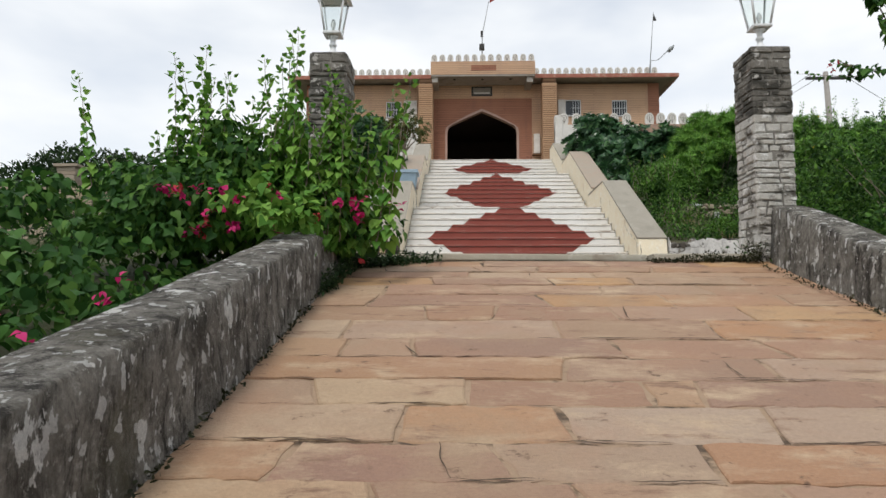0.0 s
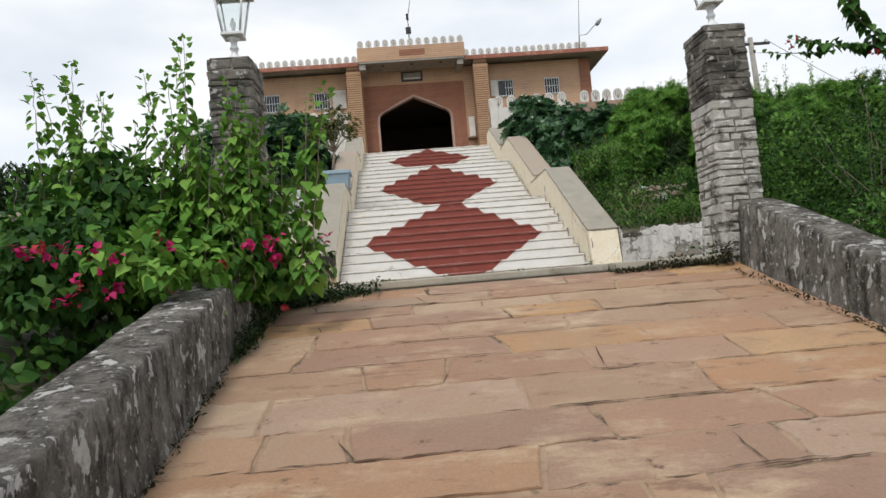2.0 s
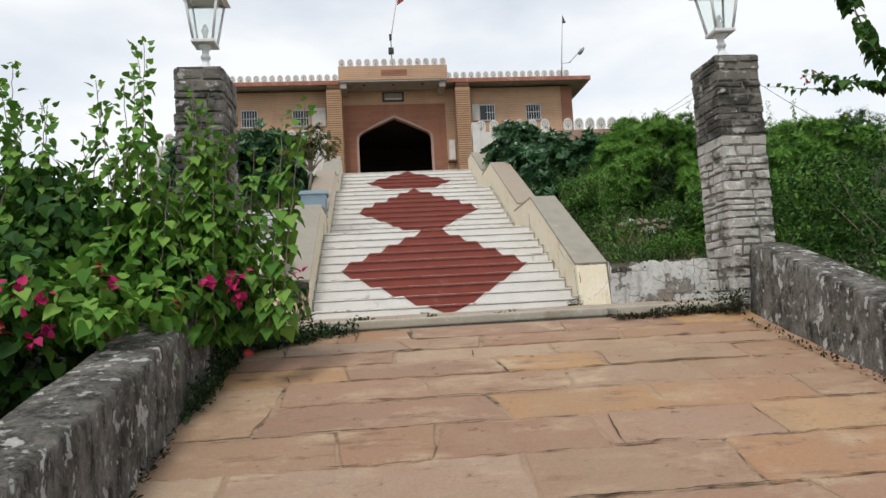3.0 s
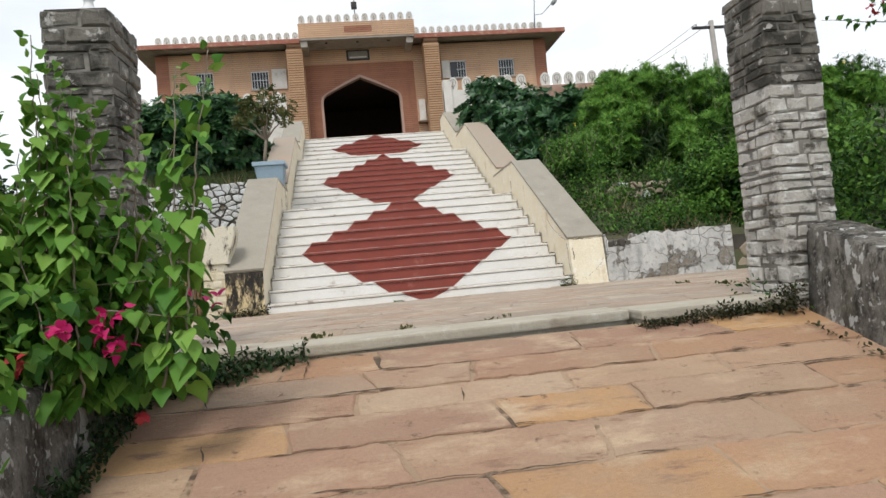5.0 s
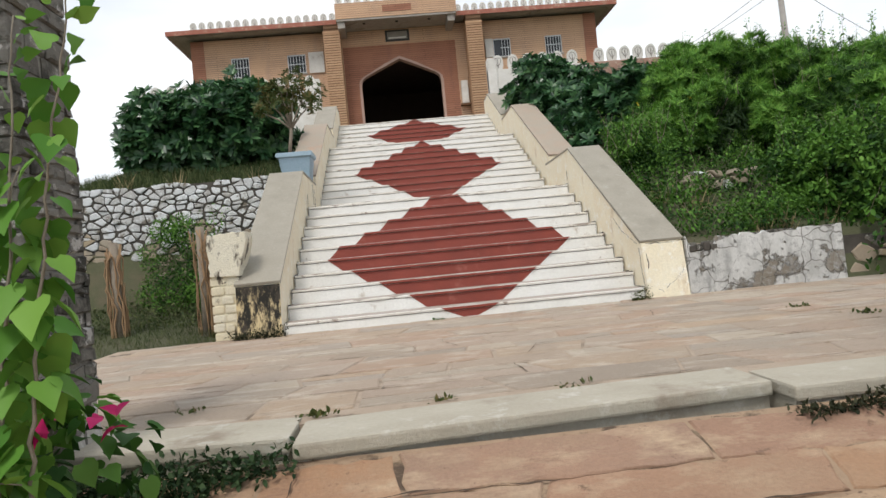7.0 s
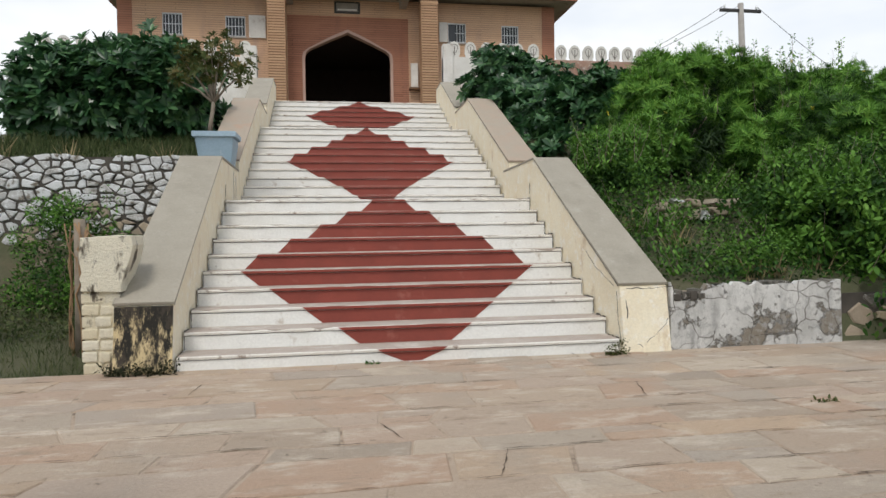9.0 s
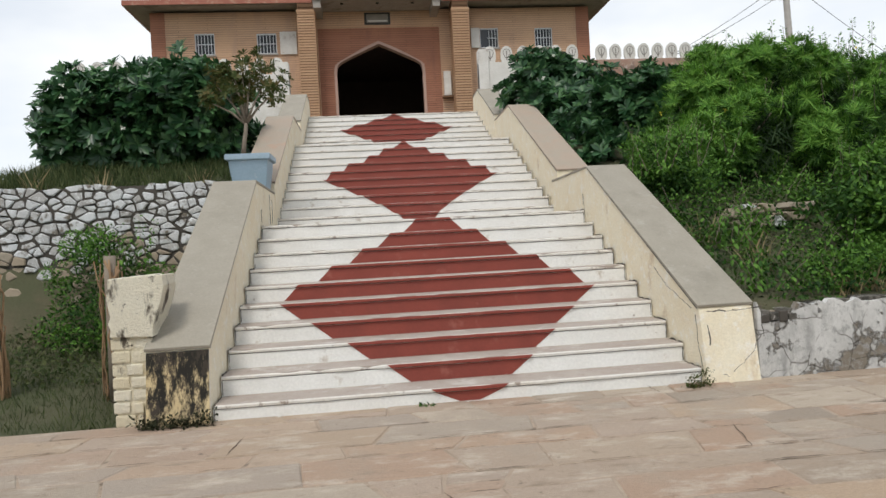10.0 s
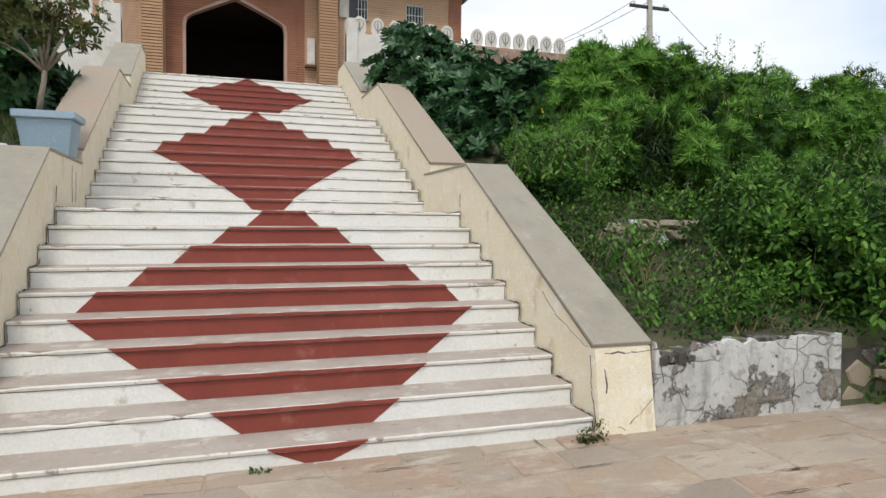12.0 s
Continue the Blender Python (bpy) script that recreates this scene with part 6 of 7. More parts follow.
oleander(204, (8.0, 10.5, 4.0), [((8.4, 10.5, 4.5), (1.3, 0.9, 0.75)), ((10.2, 10.0, 4.55), (1.5, 1.0, 0.8)), ((12.8, 10.0, 4.6), (1.5, 1.0, 0.9))], 1300, "green oleander thicket below the terrace wall")
r = random.Random(205)
sap = []
rows = []
for i in range(40):
    b = Vector((r.uniform(7.6, 13.0), r.uniform(8.5, 11.0), 4.4))
    rows += shoot(r, b, b + Vector((r.uniform(-0.35, 0.35), 0, r.uniform(1.0, 1.9))), (0, 0, 0), 0.15, 0.05, sap, 0.012)
plant("sapling_thicket", "thin pale saplings standing above the oleanders", "bush", (9.5, 9.8, 4.0), (("crown", "oval", rows, LEAF_FINE),), sap)

# broad-leaved scrub lower down the slope
def scrub(seed, at, clumps, count, label, material=LEAF_SHRUB, size=(0.05, 0.10), shape="oval", sprouts=14):
    r = random.Random(seed)
    count, size = int(count * 1.5), (size[0] * 0.85, size[1] * 0.85)
    heads = [h for h in tufts_of(r, clumps, max(10, count // 90), (0.13, 0.27)) if noise.noise(Vector(h[0]) * 1.9) > -0.2]
    rows = clump_leaves(r, heads, int(count * 0.6), size, 0.35, 0.0, 0.1)
    # paler heads, set higher, put the top light into the leaf colour
    bright = [((h[0][0], h[0][1] - 0.04, h[0][2] + 0.07), h[1]) for h in heads if noise.noise(Vector(h[0]) * 1.4 + Vector((2, 9, 4))) > 0.05] or heads[:3]
    young = clump_leaves(r, bright, int(count * 0.42), size, 0.6, 0.0, -0.1)
    rows += clump_leaves(r, [(c[0], tuple(v * 0.8 for v in c[1])) for c in clumps], count // 5, size, 0.3)
    st = []
    for i in range(sprouts):
        c = r.choice(clumps)
        b = Vector(c[0]) + Vector((r.uniform(-0.7, 0.7) * c[1][0], r.uniform(-0.7, 0.3) * c[1][1], 0.3 * c[1][2]))
        young += shoot(r, b, b + Vector((r.uniform(-0.3, 0.3), r.uniform(-0.3, 0.1), r.uniform(0.15, 0.4) + 0.45 * c[1][2])), (r.uniform(-0.15, 0.15), 0, 0), size[1] * 1.2, 0.045, st, 0.005)
    plant("scrub", label, "bush", at, (("crown", shape, rows, material), ("young_growth", shape, young, LEAF_LIT_SPRIG if material is LEAF_SHRUB else LEAF_SHRUB)), st, group="scrub on the slope")


scrub(301, (3.5, 3.2, 1.6), [((3.35, 3.4, 2.0), (0.55, 1.2, 0.7)), ((4.2, 4.0, 2.2), (0.7, 0.8, 0.6)), ((3.3, 1.8, 1.1), (0.4, 0.9, 0.42))], 3600, "pale green scrub beside the stair parapet", LEAF_SHRUB, (0.04, 0.085), sprouts=40)
scrub(302, (6.4, 1.8, 1.0), [((6.3, 1.9, 1.45), (1.0, 0.9, 0.75)), ((7.6, 1.6, 1.3), (1.0, 0.9, 0.8)), ((5.6, 1.2, 0.8), (0.7, 0.6, 0.35)), ((5.7, 0.5, 0.55), (0.7, 0.5, 0.35))], 6500, "dense green scrub spilling over the low wall", LEAF_SHRUB, (0.06, 0.125), sprouts=26)
scrub(303, (9.4, 1.8, 1.0), [((9.0, 2.0, 1.6), (1.1, 1.0, 0.9)), ((10.4, 1.4, 1.4), (1.2, 1.0, 1.0)), ((8.4, 0.3, 0.5), (1.3, 0.6, 0.6))], 4200, "dense green scrub on the slope", LEAF_SHRUB)
scrub(308, (4.4, 1.4, 0.9), [((4.2, 1.2, 0.85), (0.8, 0.7, 0.30)), ((3.6, 2.6, 1.4), (0.6, 0.8, 0.35)), ((4.9, 3.0, 1.75), (0.7, 0.3, 0.22)), ((4.7, 1.9, 1.15), (0.8, 0.5, 0.2)), ((3.2, 0.9, 0.7), (0.35, 0.5, 0.25)), ((6.2, 3.0, 1.85), (0.9, 0.5, 0.45))], 6500, "low weeds covering the bank above the wall", LEAF_SHRUB, (0.035, 0.075), sprouts=40)
scrub(310, (7.4, 0.9, 0.6), [((5.75, 1.0, 1.25), (0.85, 0.8, 0.70)), ((6.6, 0.8, 1.2), (1.0, 0.9, 0.85)), ((5.3, 1.9, 1.5), (0.7, 0.6, 0.5)), ((6.5, 1.9, 1.7), (0.9, 0.7, 0.6)), ((5.35, 0.05, 0.62), (0.45, 0.35, 0.36)), ((5.25, -0.05, 0.2), (0.42, 0.2, 0.34)), ((6.1, 0.0, 0.5), (0.65, 0.45, 0.6)), ((7.8, 1.0, 1.2), (0.9, 0.8, 0.8))], 11500, "leafy green bush hanging over the low wall", LEAF_SHRUB, (0.06, 0.125), sprouts=30)
scrub(304, (8.4, 3.6, 1.9), [((7.6, 3.4, 2.0), (0.8, 0.5, 0.5)), ((8.9, 3.6, 2.3), (1.0, 0.6, 0.6))], 3000, "leafy scrub among the oleanders", LEAF_SHRUB)
scrub(305, (-3.9, 3.6, 0.4), [((-3.95, 3.6, 1.15), (0.42, 0.4, 0.55)), ((-4.3, 3.3, 0.5), (0.6, 0.5, 0.4)), ((-3.5, 3.0, 0.3), (0.5, 0.5, 0.35)), ((-4.5, 3.9, 1.0), (0.5, 0.35, 0.75))], 4200, "dark scrub growing against the rubble wall", LEAF_SHRUB, (0.04, 0.08))
scrub(306, (3.2, -3.6, -0.05), [((3.0, -4.2, 0.1), (0.45, 0.35, 0.22)), ((3.6, -3.9, 0.12), (0.5, 0.4, 0.25)), ((2.05, -4.55, 0.05), (0.22, 0.22, 0.13)), ((2.2, -4.95, 0.0), (0.12, 0.12, 0.14))], 1300, "low green weeds at the pillar's foot", LEAF_SHRUB, (0.03, 0.06), sprouts=0)
scrub(307, (-9.5, 0.5, 0.0), [((-8.6, 1.2, 0.6), (1.4, 1.2, 0.8)), ((-10.5, 0.6, 0.6), (1.5, 1.3, 0.9)), ((-7.2, -1.5, 0.2), (1.2, 1.0, 0.6)), ((-9.0, -3.0, 0.0), (1.6, 1.3, 0.7))], 5000, "rough green scrub in the side yard", LEAF_DULL, (0.06, 0.11))

# small tree in the planter
r = random.Random(401)
tips = [(-2.85, 4.4, 3.85), (-2.6, 4.2, 4.1), (-2.35, 4.45, 4.15), (-2.1, 4.3, 3.95), (-2.7, 4.6, 4.05), (-2.05, 4.5, 3.75), (-2.5, 4.5, 4.2), (-2.95, 4.3, 3.6)]
st = tube([(-2.52, 4.34, 2.815), (-2.50, 4.34, 3.0), (-2.47, 4.35, 3.18), (-2.46, 4.35, 3.3)], [0.035, 0.032, 0.03, 0.026], 8)
bmesh.ops.translate(st, verts=st.verts[:], vec=(0, 0, 0))
for tip in tips:
    b = Vector((-2.46, 4.35, 3.28))
    t = Vector(tip)
    tube([b, b.lerp(t, 0.4) + Vector((0, 0, 0.05)), b.lerp(t, 0.75) + Vector((0, 0, 0.03)), t], [0.022, 0.017, 0.012, 0.006], 6, st)
tree_clumps = [((-2.75, 4.4, 3.95), (0.28, 0.28, 0.28)), ((-2.35, 4.35, 4.12), (0.32, 0.28, 0.24)), ((-2.05, 4.4, 3.85), (0.24, 0.26, 0.28)), ((-2.95, 4.35, 3.65), (0.18, 0.2, 0.2))]
rows = rosettes(r, tree_clumps + [((-2.55, 4.3, 3.85), (0.35, 0.3, 0.25))], 170, (0.07, 0.12), 8, 0.2)
plant("potted_tree", "sparse small tree with rusty green leaves growing in the planter", "tree", (-2.52, 4.34, 2.818), (("crown", "long", rows, LEAF_RUST),), st)


# far trees on the hill
def far_tree(seed, at, clumps, count, size):
    r = random.Random(seed)
    rows = clump_leaves(r, clumps, count, size, 0.3, 0.35, 0.1, 1.0)
    st = tube([(at[0], at[1], at[2] - 0.3), (at[0] + 0.1, at[1], at[2] + 1.4), tuple(clumps[0][0])], [0.20, 0.15, 0.08], 8)
    for c in clumps[1:]:
        tube([(at[0] + 0.1, at[1], at[2] + 1.4), tuple(Vector(c[0]))], [0.10, 0.04], 6, st)
    plant("tree", "distant dusty green tree with a broad uneven crown", "tree", at, (("crown", "oval", rows, LEAF_DULL),), st, group="distant trees")


far_tree(501, (-21.6, 22.6, 2.4), [((-21.6, 22.6, 6.4), (2.9, 1.9, 1.6)), ((-18.8, 22.6, 6.3), (2.1, 1.9, 1.3)), ((-24.3, 22.6, 5.7), (1.9, 1.9, 1.4))], 9000, (0.16, 0.32))
far_tree(502, (-27.4, 23.5, 2.4), [((-27.4, 23.5, 5.2), (2.4, 1.9, 1.6)), ((-30.3, 23.5, 4.5), (2.4, 1.9, 1.9))], 4500, (0.16, 0.32))
far_tree(503, (-16.0, 18.7, 2.4), [((-16.0, 18.7, 4.6), (2.2, 1.9, 1.3))], 3000, (0.16, 0.32))


# creepers, tufts and grass
def tuft(r, x, y, z, n, spread, size, rows):
    for _ in range(n):
        a, q = r.uniform(0, 6.28), spread * r.random() ** 0.5
        rows.append(((x + q * math.cos(a), y + q * math.sin(a), z), (r.uniform(-0.6, 0.6), r.uniform(-0.6, 0.6), 1.0), (math.cos(a), math.sin(a), 0.2), r.uniform(*size)))


def creeper(seed, label, strips, count, size, material):
    """Small leaves crowding along the ground; strips: from, to, width, height."""
    r = random.Random(seed)
    rows = []
    for _ in range(count):
        a, b, w, h = r.choice(strips)
        f = r.random()
        p = Vector(a).lerp(Vector(b), f) + Vector((r.gauss(0, w * 0.5), r.gauss(0, w * 0.5), 0))
        p.z += h * r.random() ** 1.5 * max(0.15, 0.6 + 0.7 * noise.noise(p * 4))
        rows.append((p, rand_dir(r) + Vector((0, 0, 0.2)), Vector((0, 0, 1)) + rand_dir(r) * 0.6, r.uniform(*size)))
    at = strips[0][0]
    return tagged(plant("creeper", label, "weeds", at, (("leaves", "oval", rows, material),)), kind="stuff")


creeper(601, "dark creeper matted over the kerb and wall foot", [((-2.25, -5.0, -0.1), (-1.30, -4.92, -0.1), 0.11, 0.16), ((-2.2, -6.6, -0.5), (-2.1, -5.0, -0.1), 0.06, 0.22), ((-2.2, -5.3, -0.18), (-1.6, -5.05, -0.13), 0.12, 0.14)], 3200, (0.025, 0.05), LEAF_DULL)
creeper(602, "dusty creeper on the broken kerb joint", [((1.0, -4.95, -0.1), (1.7, -4.95, -0.1), 0.07, 0.10), ((2.0, -5.0, -0.1), (2.2, -4.9, -0.08), 0.1, 0.2), ((1.6, -4.9, -0.1), (2.05, -4.88, -0.08), 0.05, 0.06)], 1500, (0.02, 0.042), LEAF_WEED)
creeper(603, "weeds along the foot of the ramp wall", [((2.08, -8.0, -0.86), (2.06, -5.2, -0.16), 0.02, 0.05), ((-2.22, -10.4, -1.46), (-2.2, -6.8, -0.56), 0.02, 0.06)], 520, (0.02, 0.045), LEAF_WEED)
creeper(606, "green weed at the foot of the ramp wall", [((2.05, -8.35, -0.94), (2.12, -7.85, -0.82), 0.05, 0.13)], 420, (0.025, 0.05), LEAF_SHRUB)
creeper(605, "dry grey weed at the foot of the stair parapet", [((2.0, -0.06, 0.0), (2.2, -0.06, 0.0), 0.05, 0.16)], 260, (0.015, 0.04), LEAF_RUST)
creeper(604, "grey weeds at the foot of the mouldy parapet", [((-2.75, -0.02, 0.0), (-2.1, -0.02, 0.0), 0.05, 0.16)], 520, (0.018, 0.05), LEAF_WEED)
for i, (x, y, n) in enumerate(((-0.34, 0.03, 40), (2.03, -0.08, 60), (-1.22, -4.34, 45), (2.78, -2.12, 30), (2.86, -2.85, 40), (2.99, -3.08, 40), (-0.55, -4.30, 25), (0.15, -4.29, 22), (-2.0, -3.9, 22))):
    r = random.Random(700 + i)
    rows = []
    for _ in range(n):
        rows.append(((x + r.gauss(0, 0.045), y + r.gauss(0, 0.025), 0.0), rand_dir(r) + Vector((0, 0, 0.7)), rand_dir(r), r.uniform(0.015, 0.045)))
    plant("weed_tuft", "small dusty weed rooted in a joint of the paving", "weeds", (x, y, 0.0), (("leaves", "oval", rows, LEAF_RUST if i else LEAF_SHRUB),), group="weeds in the joints")

r = random.Random(790)
cover, sprigs = [], []
for _ in range(11000):
    x, y = r.uniform(2.85, 8.6), r.uniform(0.25, 4.6)
    h = 0.26 * r.random() * max(0.2, 0.7 + 1.1 * noise.noise((x * 1.6, y * 1.6, 5)))
    if noise.noise((x * 1.7, y * 1.7, 8)) < -0.18:
        continue
    (cover if noise.noise((x * 0.9, y * 0.9, 2)) > -0.15 else sprigs).append(((x, y, ground_z(x, y) + h), rand_dir(r) + Vector((0, -0.3, 0.3)), Vector((0, -0.3, 1)) + rand_dir(r) * 0.6, r.uniform(0.035, 0.085)))
for _ in range(3500):
    x, y = r.uniform(-5.5, -2.95), r.uniform(1.6, 4.2)
    sprigs.append(((x, y, ground_z(x, y) + 0.3 * r.random() ** 1.5), rand_dir(r) + Vector((0, -0.3, 0.3)), Vector((0, -0.3, 1)) + rand_dir(r) * 0.6, r.uniform(0.03, 0.07)))
tagged(plant("ground_cover", "low leafy weeds covering the bank", "weeds", (4.5, 1.5, 0.9), (("leaves", "oval", cover, LEAF_SHRUB), ("pale_leaves", "oval", sprigs, LEAF_GRASS))), kind="stuff")
r = random.Random(801)
rows, dry = [], []
for _ in range(2600):
    x, y = r.uniform(2.85, 9.5), r.uniform(0.3, 5.5)
    tuft(r, x, y, ground_z(x, y) - 0.02, 3, 0.06, (0.05, 0.12), rows)
for _ in range(3600):
    x, y = r.uniform(-6.8, -2.9), r.uniform(0.3, 4.1)
    tuft(r, x, y, ground_z(x, y) - 0.02, 3, 0.06, (0.05, 0.13), rows)
for _ in range(1800):
    x, y = r.uniform(-7.5, -2.8), r.uniform(4.5, 6.6)
    tuft(r, x, y, ground_z(x, y) - 0.02, 3, 0.06, (0.12, 0.30), rows)
for _ in range(1500):
    x, y = r.uniform(-12, -4.2), r.uniform(-6, 0.3)
    tuft(r, x, y, ground_z(x, y) - 0.02, 3, 0.08, (0.1, 0.26), rows)
grass = plant("grass", "rough green grass on the banks", "grass", (0, 0, 0), (("blades", "blade", rows, LEAF_GRASS),))
grass["kind"] = "stuff"
for x, y in ((3.55, 1.3), (3.7, 1.7), (3.4, 2.2), (4.4, 0.6), (5.0, 0.7), (3.2, 4.4), (4.0, 0.5), (-3.2, 4.6), (-4.6, 4.6), (-5.6, 4.7)):
    tuft(r, x, y, ground_z(x, y) - 0.02, 22, 0.16, (0.15, 0.42), dry)
grass = plant("dry_grass", "straw-coloured dry grass tufts on the banks", "grass", (0, 0, 0.01), (("blades", "blade", dry, LEAF_DRY),))
grass["kind"] = "stuff"

# ---- flagstones of the ramp ----
r = random.Random(901)
ROW_Y = [-4.88, -5.20, -5.48, -5.75, -6.06, -6.44, -6.84, -7.25, -7.71, -8.09, -8.46, -8.81, -9.21, -9.54, -9.90, -10.27, -10.64, -11.02, -11.40, -11.78, -12.16, -12.54]
ROW_X = {5: (-1.76, -0.35, 0.65, 1.61), 6: (-1.3, -0.78, 0.12, 1.1), 7: (-1.83, -0.36, 0.7), 8: (-1.77, -1.33, -0.05, 0.92), 9: (-0.44, 0.72), 10: (-1.8, -1.0, -0.07, 0.2, 1.2), 11: (-1.31, -0.55, 0.4, 1.5), 12: (-1.77, -0.86, -0.02, 1.1),
         0: (-1.4, -0.8, 0.5, 1.5), 1: (-1.8, -0.87, -0.25, 0.9), 2: (-0.95, 0.26, 1.2), 3: (-1.3, -0.2, 0.55, 1.6), 4: (-1.7, -0.75, 0.2, 1.1)}
RAMP_N = Vector((0, -0.25, 1)).normalized()


def flagstone(parent, left, right, ya, yb, zf, normal, material, top, gap=0.006, rag=0.013):
    """One flag between two rows; left and right: the joint's x at the near and the far row; edges uneven."""
    j = lambda s: r.uniform(-s, s)
    n = max(3, int((right[0] - left[0]) / 0.075))
    front = [(left[0] + gap + (right[0] - left[0] - 2 * gap) * i / n + j(0.006), ya + gap * 0.7 + j(rag)) for i in range(n + 1)]
    mid_r = [(right[0] * (1 - f) + right[1] * f - gap + j(rag), ya + (yb - ya) * f) for f in (0.33, 0.67)]
    rear = [(right[1] - gap - (right[1] - left[1] - 2 * gap) * i / n + j(0.006), yb - gap * 0.7 + j(rag)) for i in range(n + 1)]
    mid_l = [(left[0] * (1 - f) + left[1] * f + gap + j(rag), ya + (yb - ya) * f) for f in (0.67, 0.33)]
    corners = [Vector((u, v, zf(v))) for u, v in front + mid_r + rear + mid_l]
    v, q = slab_piece(corners, top, 0.035, 0.007, normal)
    hang("flagstone", mesh("flagstone", v, q, material), parent)


for k, (yb, ya) in enumerate(zip(ROW_Y, ROW_Y[1:])):
    cuts = list(ROW_X.get(k, ()))
    if not cuts:
        x = -2.2 + r.uniform(0.4, 0.9)
        while x < 1.8:
            cuts.append(x)
            x += r.uniform(0.6, 1.2)
    cuts = [-2.27] + cuts + [2.28]
    joints = [(c - s, c + s) for c, s in ((c, 0.0 if abs(c) > 2.2 else r.choice((0.0, 0.01, -0.02, 0.03, -0.05))) for c in cuts)]
    for a, b in zip(joints, joints[1:]):
        flagstone(ramp_base, a, b, ya, yb, ramp_z, RAMP_N, SAND, r.uniform(-0.010, 0.003), 0.010, 0.015)
bits = []
y = -12.55
while y > -17.9:
    x = -2.27
    while x < 2.0:
        w = min(r.uniform(0.6, 1.1), 2.11 - x)
        bits.append(slab_piece([Vector((x + 0.01, y - 0.36, ramp_z(y - 0.36))), Vector((x + w - 0.01, y - 0.36, ramp_z(y - 0.36))), Vector((x + w - 0.01, y, ramp_z(y))), Vector((x + 0.01, y, ramp_z(y)))], -0.004, 0.03, 0.005, RAMP_N))
        x += w
    y -= 0.38
rest = hang("lower_flagstones", mesh("lower_flagstones", *merged(*bits), SAND), ramp_base)
rest["kind"] = "stuff"

# ---- flagstones of the forecourt ----
def row_line(k, base, x):
    return base + 0.07 * noise.noise((x * 0.45, k * 3.7, 2)) + 0.02 * noise.noise((x * 2.1, k * 1.9, 5)) if -4.2 < base < 0.1 else base


def court_flag(k0, base0, k1, base1, left, right, f0=0.0, f1=1.0):
    """One flag between two uneven rows, or the part of it between the shares f0 and f1."""
    n = max(3, int((right[0] - left[0]) / 0.10))
    g = r.uniform(0.005, 0.011)
    ring = []
    for f, order in ((f0, 1), (f1, -1)):
        a, b = left[0] * (1 - f) + left[1] * f + g, right[0] * (1 - f) + right[1] * f - g
        line = []
        for i in range(n + 1):
            x = a + (b - a) * i / n
            lo, hi = row_line(k0, base0, x), row_line(k1, base1, x)
            line.append((x + r.uniform(-0.008, 0.008), lo + (hi - lo) * f + order * g + r.uniform(-0.010, 0.010)))
        ring += line[::order]
    corners = [Vector((u, v, 0.0)) for u, v in ring]
    v, q = slab_piece(corners, r.uniform(-0.009, 0.0), 0.035, 0.007, (0, 0, 1))
    hang("flagstone", mesh("flagstone", v, q, PALE), platform)


lines = [-4.24]
while lines[-1] < -0.05:
    lines.append(lines[-1] + r.uniform(0.29, 0.47))
lines[-1] = 0.16
for k, (ya, yb) in enumerate(zip(lines, lines[1:])):
    x, lean = -4.05 + r.uniform(0, 0.3), 0.0
    while x < 6.2:
        w = r.choice((0.42, 0.6, 0.75, 0.9, 1.1)) * r.uniform(0.9, 1.1)
        x1 = min(x + w, 6.34)
        if x1 > 4.4 + (ya + 4.4) * 1.1 and ya < -2.9:
            break
        lean1 = r.choice((0.0, 0.02, -0.03, 0.06, -0.07))
        left, right = (x - lean, x + lean), (x1 - lean1, x1 + lean1)
        if r.random() < 0.16:
            f = r.uniform(0.4, 0.6)
            court_flag(k, ya, k + 1, yb, left, right, 0.0, f)
            court_flag(k, ya, k + 1, yb, left, right, f, 1.0)
        else:
            court_flag(k, ya, k + 1, yb, left, right)
        x, lean = x1, lean1


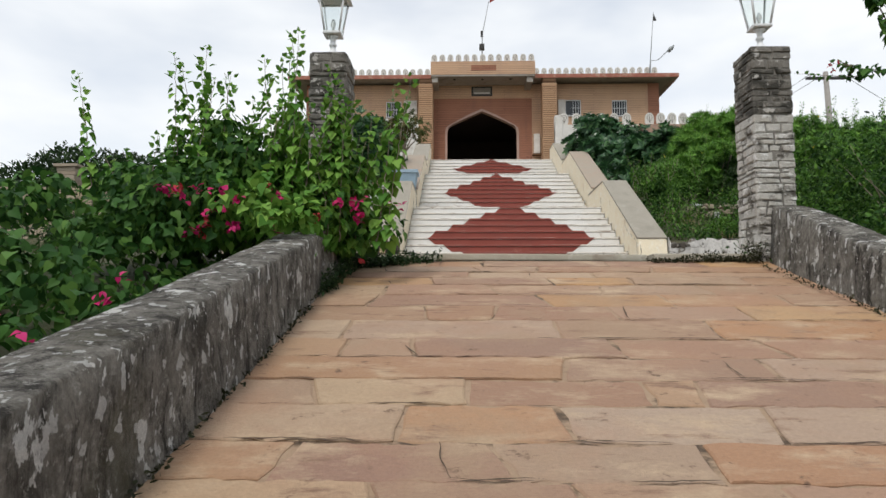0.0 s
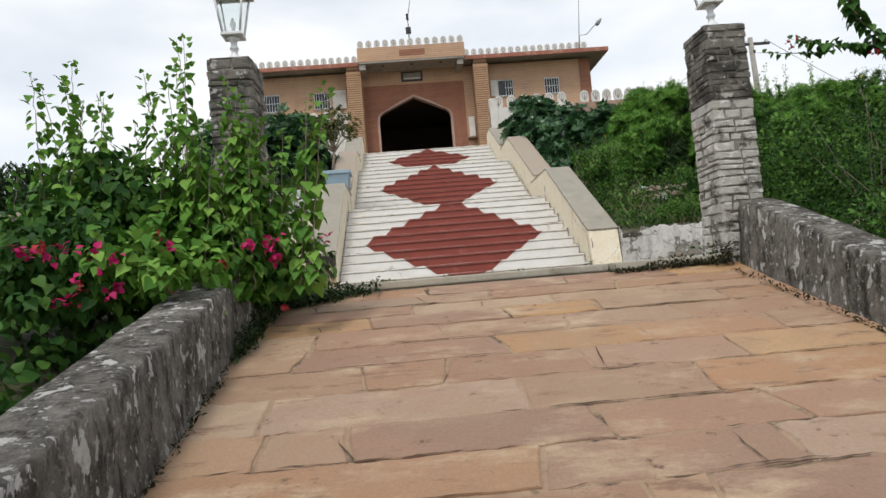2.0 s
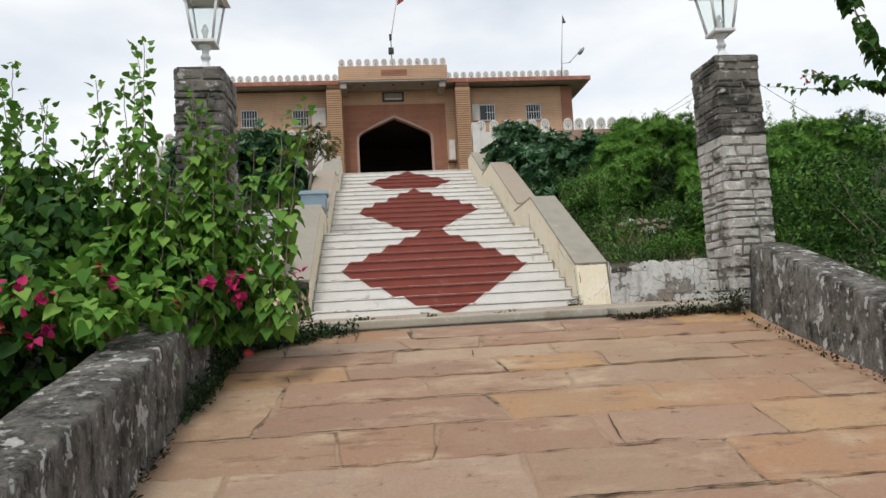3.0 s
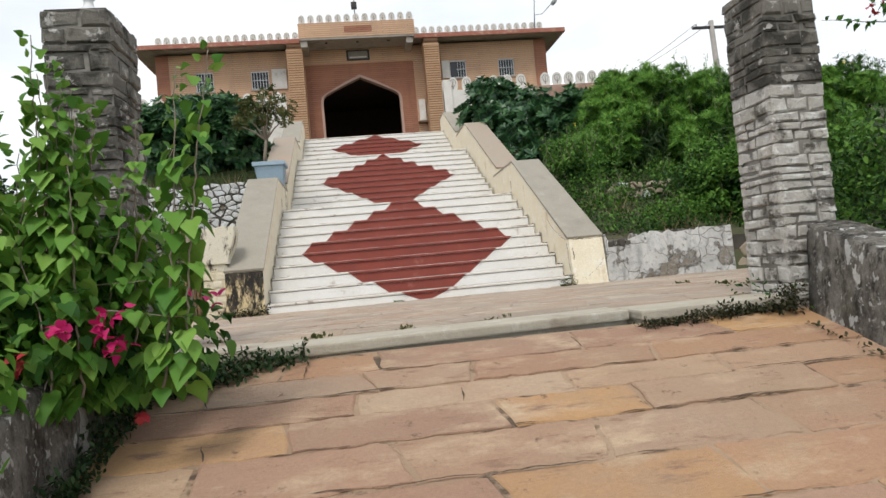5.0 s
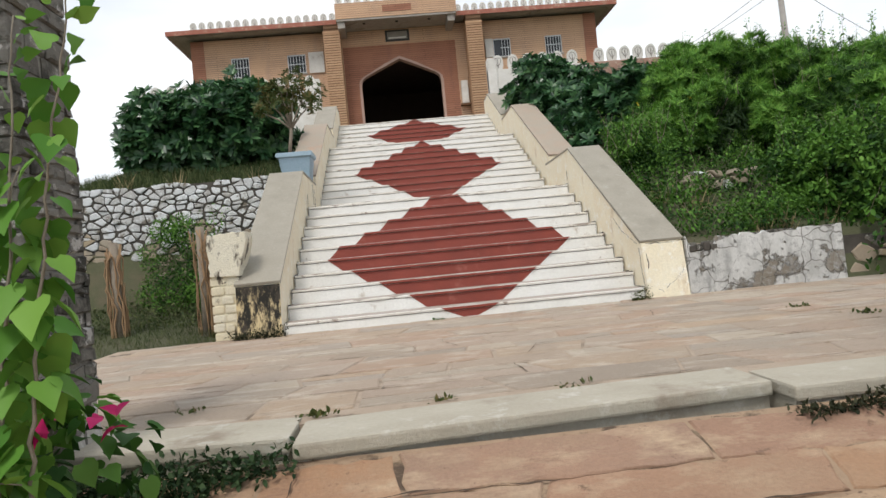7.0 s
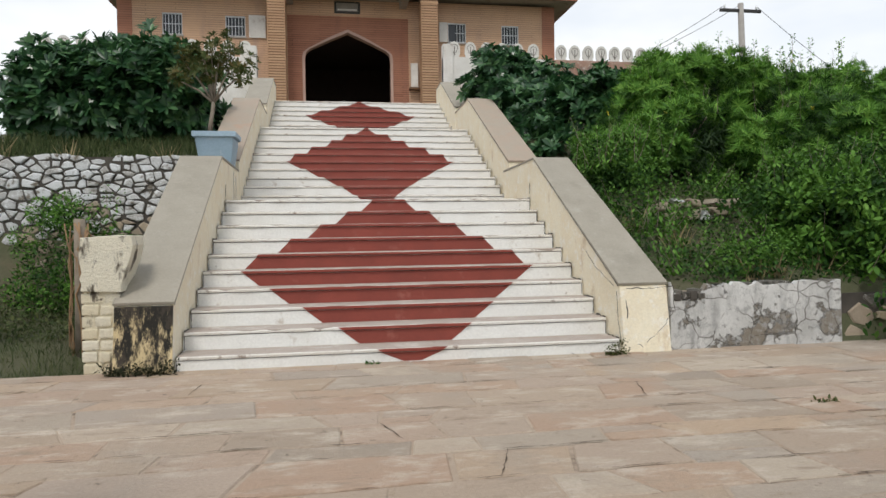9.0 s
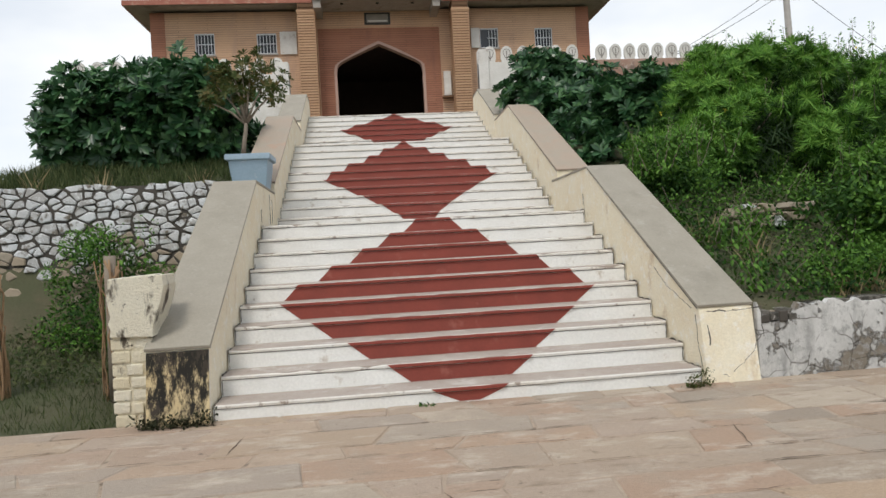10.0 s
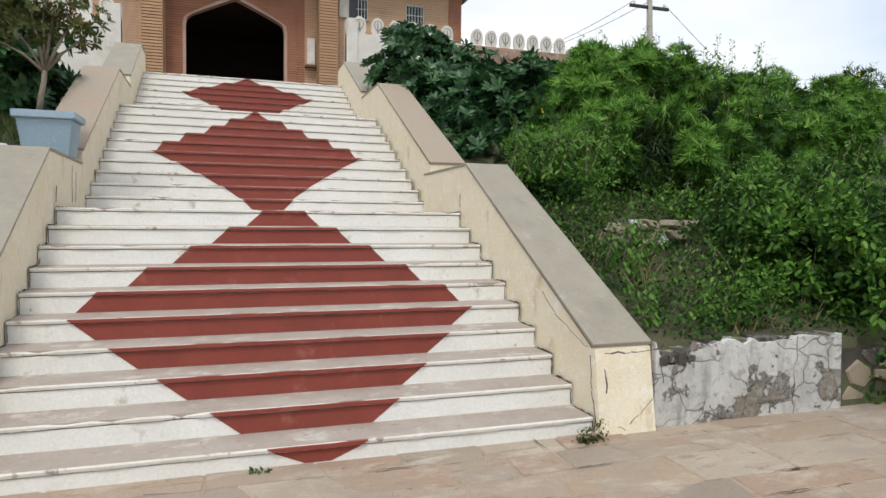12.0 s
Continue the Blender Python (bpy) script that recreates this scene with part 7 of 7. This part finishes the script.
# ---- cracks and chipped joints in the paving ----
def paving_crack(name, label, category, runs, zf, seed):
    """Thin dark splits that wander over the flags; runs: from, to."""
    q = random.Random(seed)
    t = thing(name, label, category, (*runs[0][0], zf(runs[0][0][1])), kind="structure")
    off = Vector((*runs[0][0], zf(runs[0][0][1])))
    for (ax, ay), (bx, by) in runs:
        n = max(4, int(math.hypot(bx - ax, by - ay) / 0.035))
        s = Vector((-(by - ay), bx - ax)).normalized()
        verts, faces, drift = [], [], 0.0
        for i in range(n + 1):
            f = i / n
            drift = 0.75 * drift + q.uniform(-0.008, 0.008)
            w = (0.0012 + 0.0038 * q.random()) * (0.3 + math.sin(math.pi * f))
            for side in (-1, 1):
                x, y = ax + (bx - ax) * f + s.x * (drift + side * w), ay + (by - ay) * f + s.y * (drift + side * w)
                verts.append(Vector((x, y, zf(y) + 0.0035)) - off)
        faces = [(2 * i, 2 * i + 1, 2 * i + 3, 2 * i + 2) for i in range(n)]
        hang("crack", mesh("crack", verts, faces, CRACKFILL), t)


q = random.Random(950)
runs = []
for yb, ya in zip(ROW_Y, ROW_Y[1:]):
    for _ in range(7):
        x, w = q.uniform(-2.1, 1.7), q.uniform(0.10, 0.55)
        e = q.choice((ya, yb)) + q.uniform(-0.012, 0.012)
        runs.append(((x, e), (x + w, e + q.uniform(-0.012, 0.012))))
    if q.random() < 0.7:
        x = q.uniform(-1.9, 1.9)
        runs.append(((x, ya + 0.01), (x + q.uniform(-0.10, 0.10), ya + (yb - ya) * q.uniform(0.5, 1.0))))
paving_crack("ramp_cracks", "dark splits and chipped joints between the ramp flagstones", "cracks", runs, ramp_z, 951)
runs = []
for k, (ya, yb) in enumerate(zip(lines, lines[1:])):
    for _ in range(9):
        x, w = q.uniform(-3.8, 4.2), q.uniform(0.08, 0.5)
        if ya < -3.0 and x + w > 3.6:
            continue
        e = row_line(k, ya, x)
        runs.append(((x, e), (x + w, row_line(k, ya, x + w))))
    if k % 2:
        x = q.uniform(-2.5, 3.0)
        runs.append(((x, ya), (x + q.uniform(-0.2, 0.2), yb)))
paving_crack("forecourt_cracks", "dark splits and open joints between the forecourt flags", "cracks", runs, lambda v: 0.0, 952)
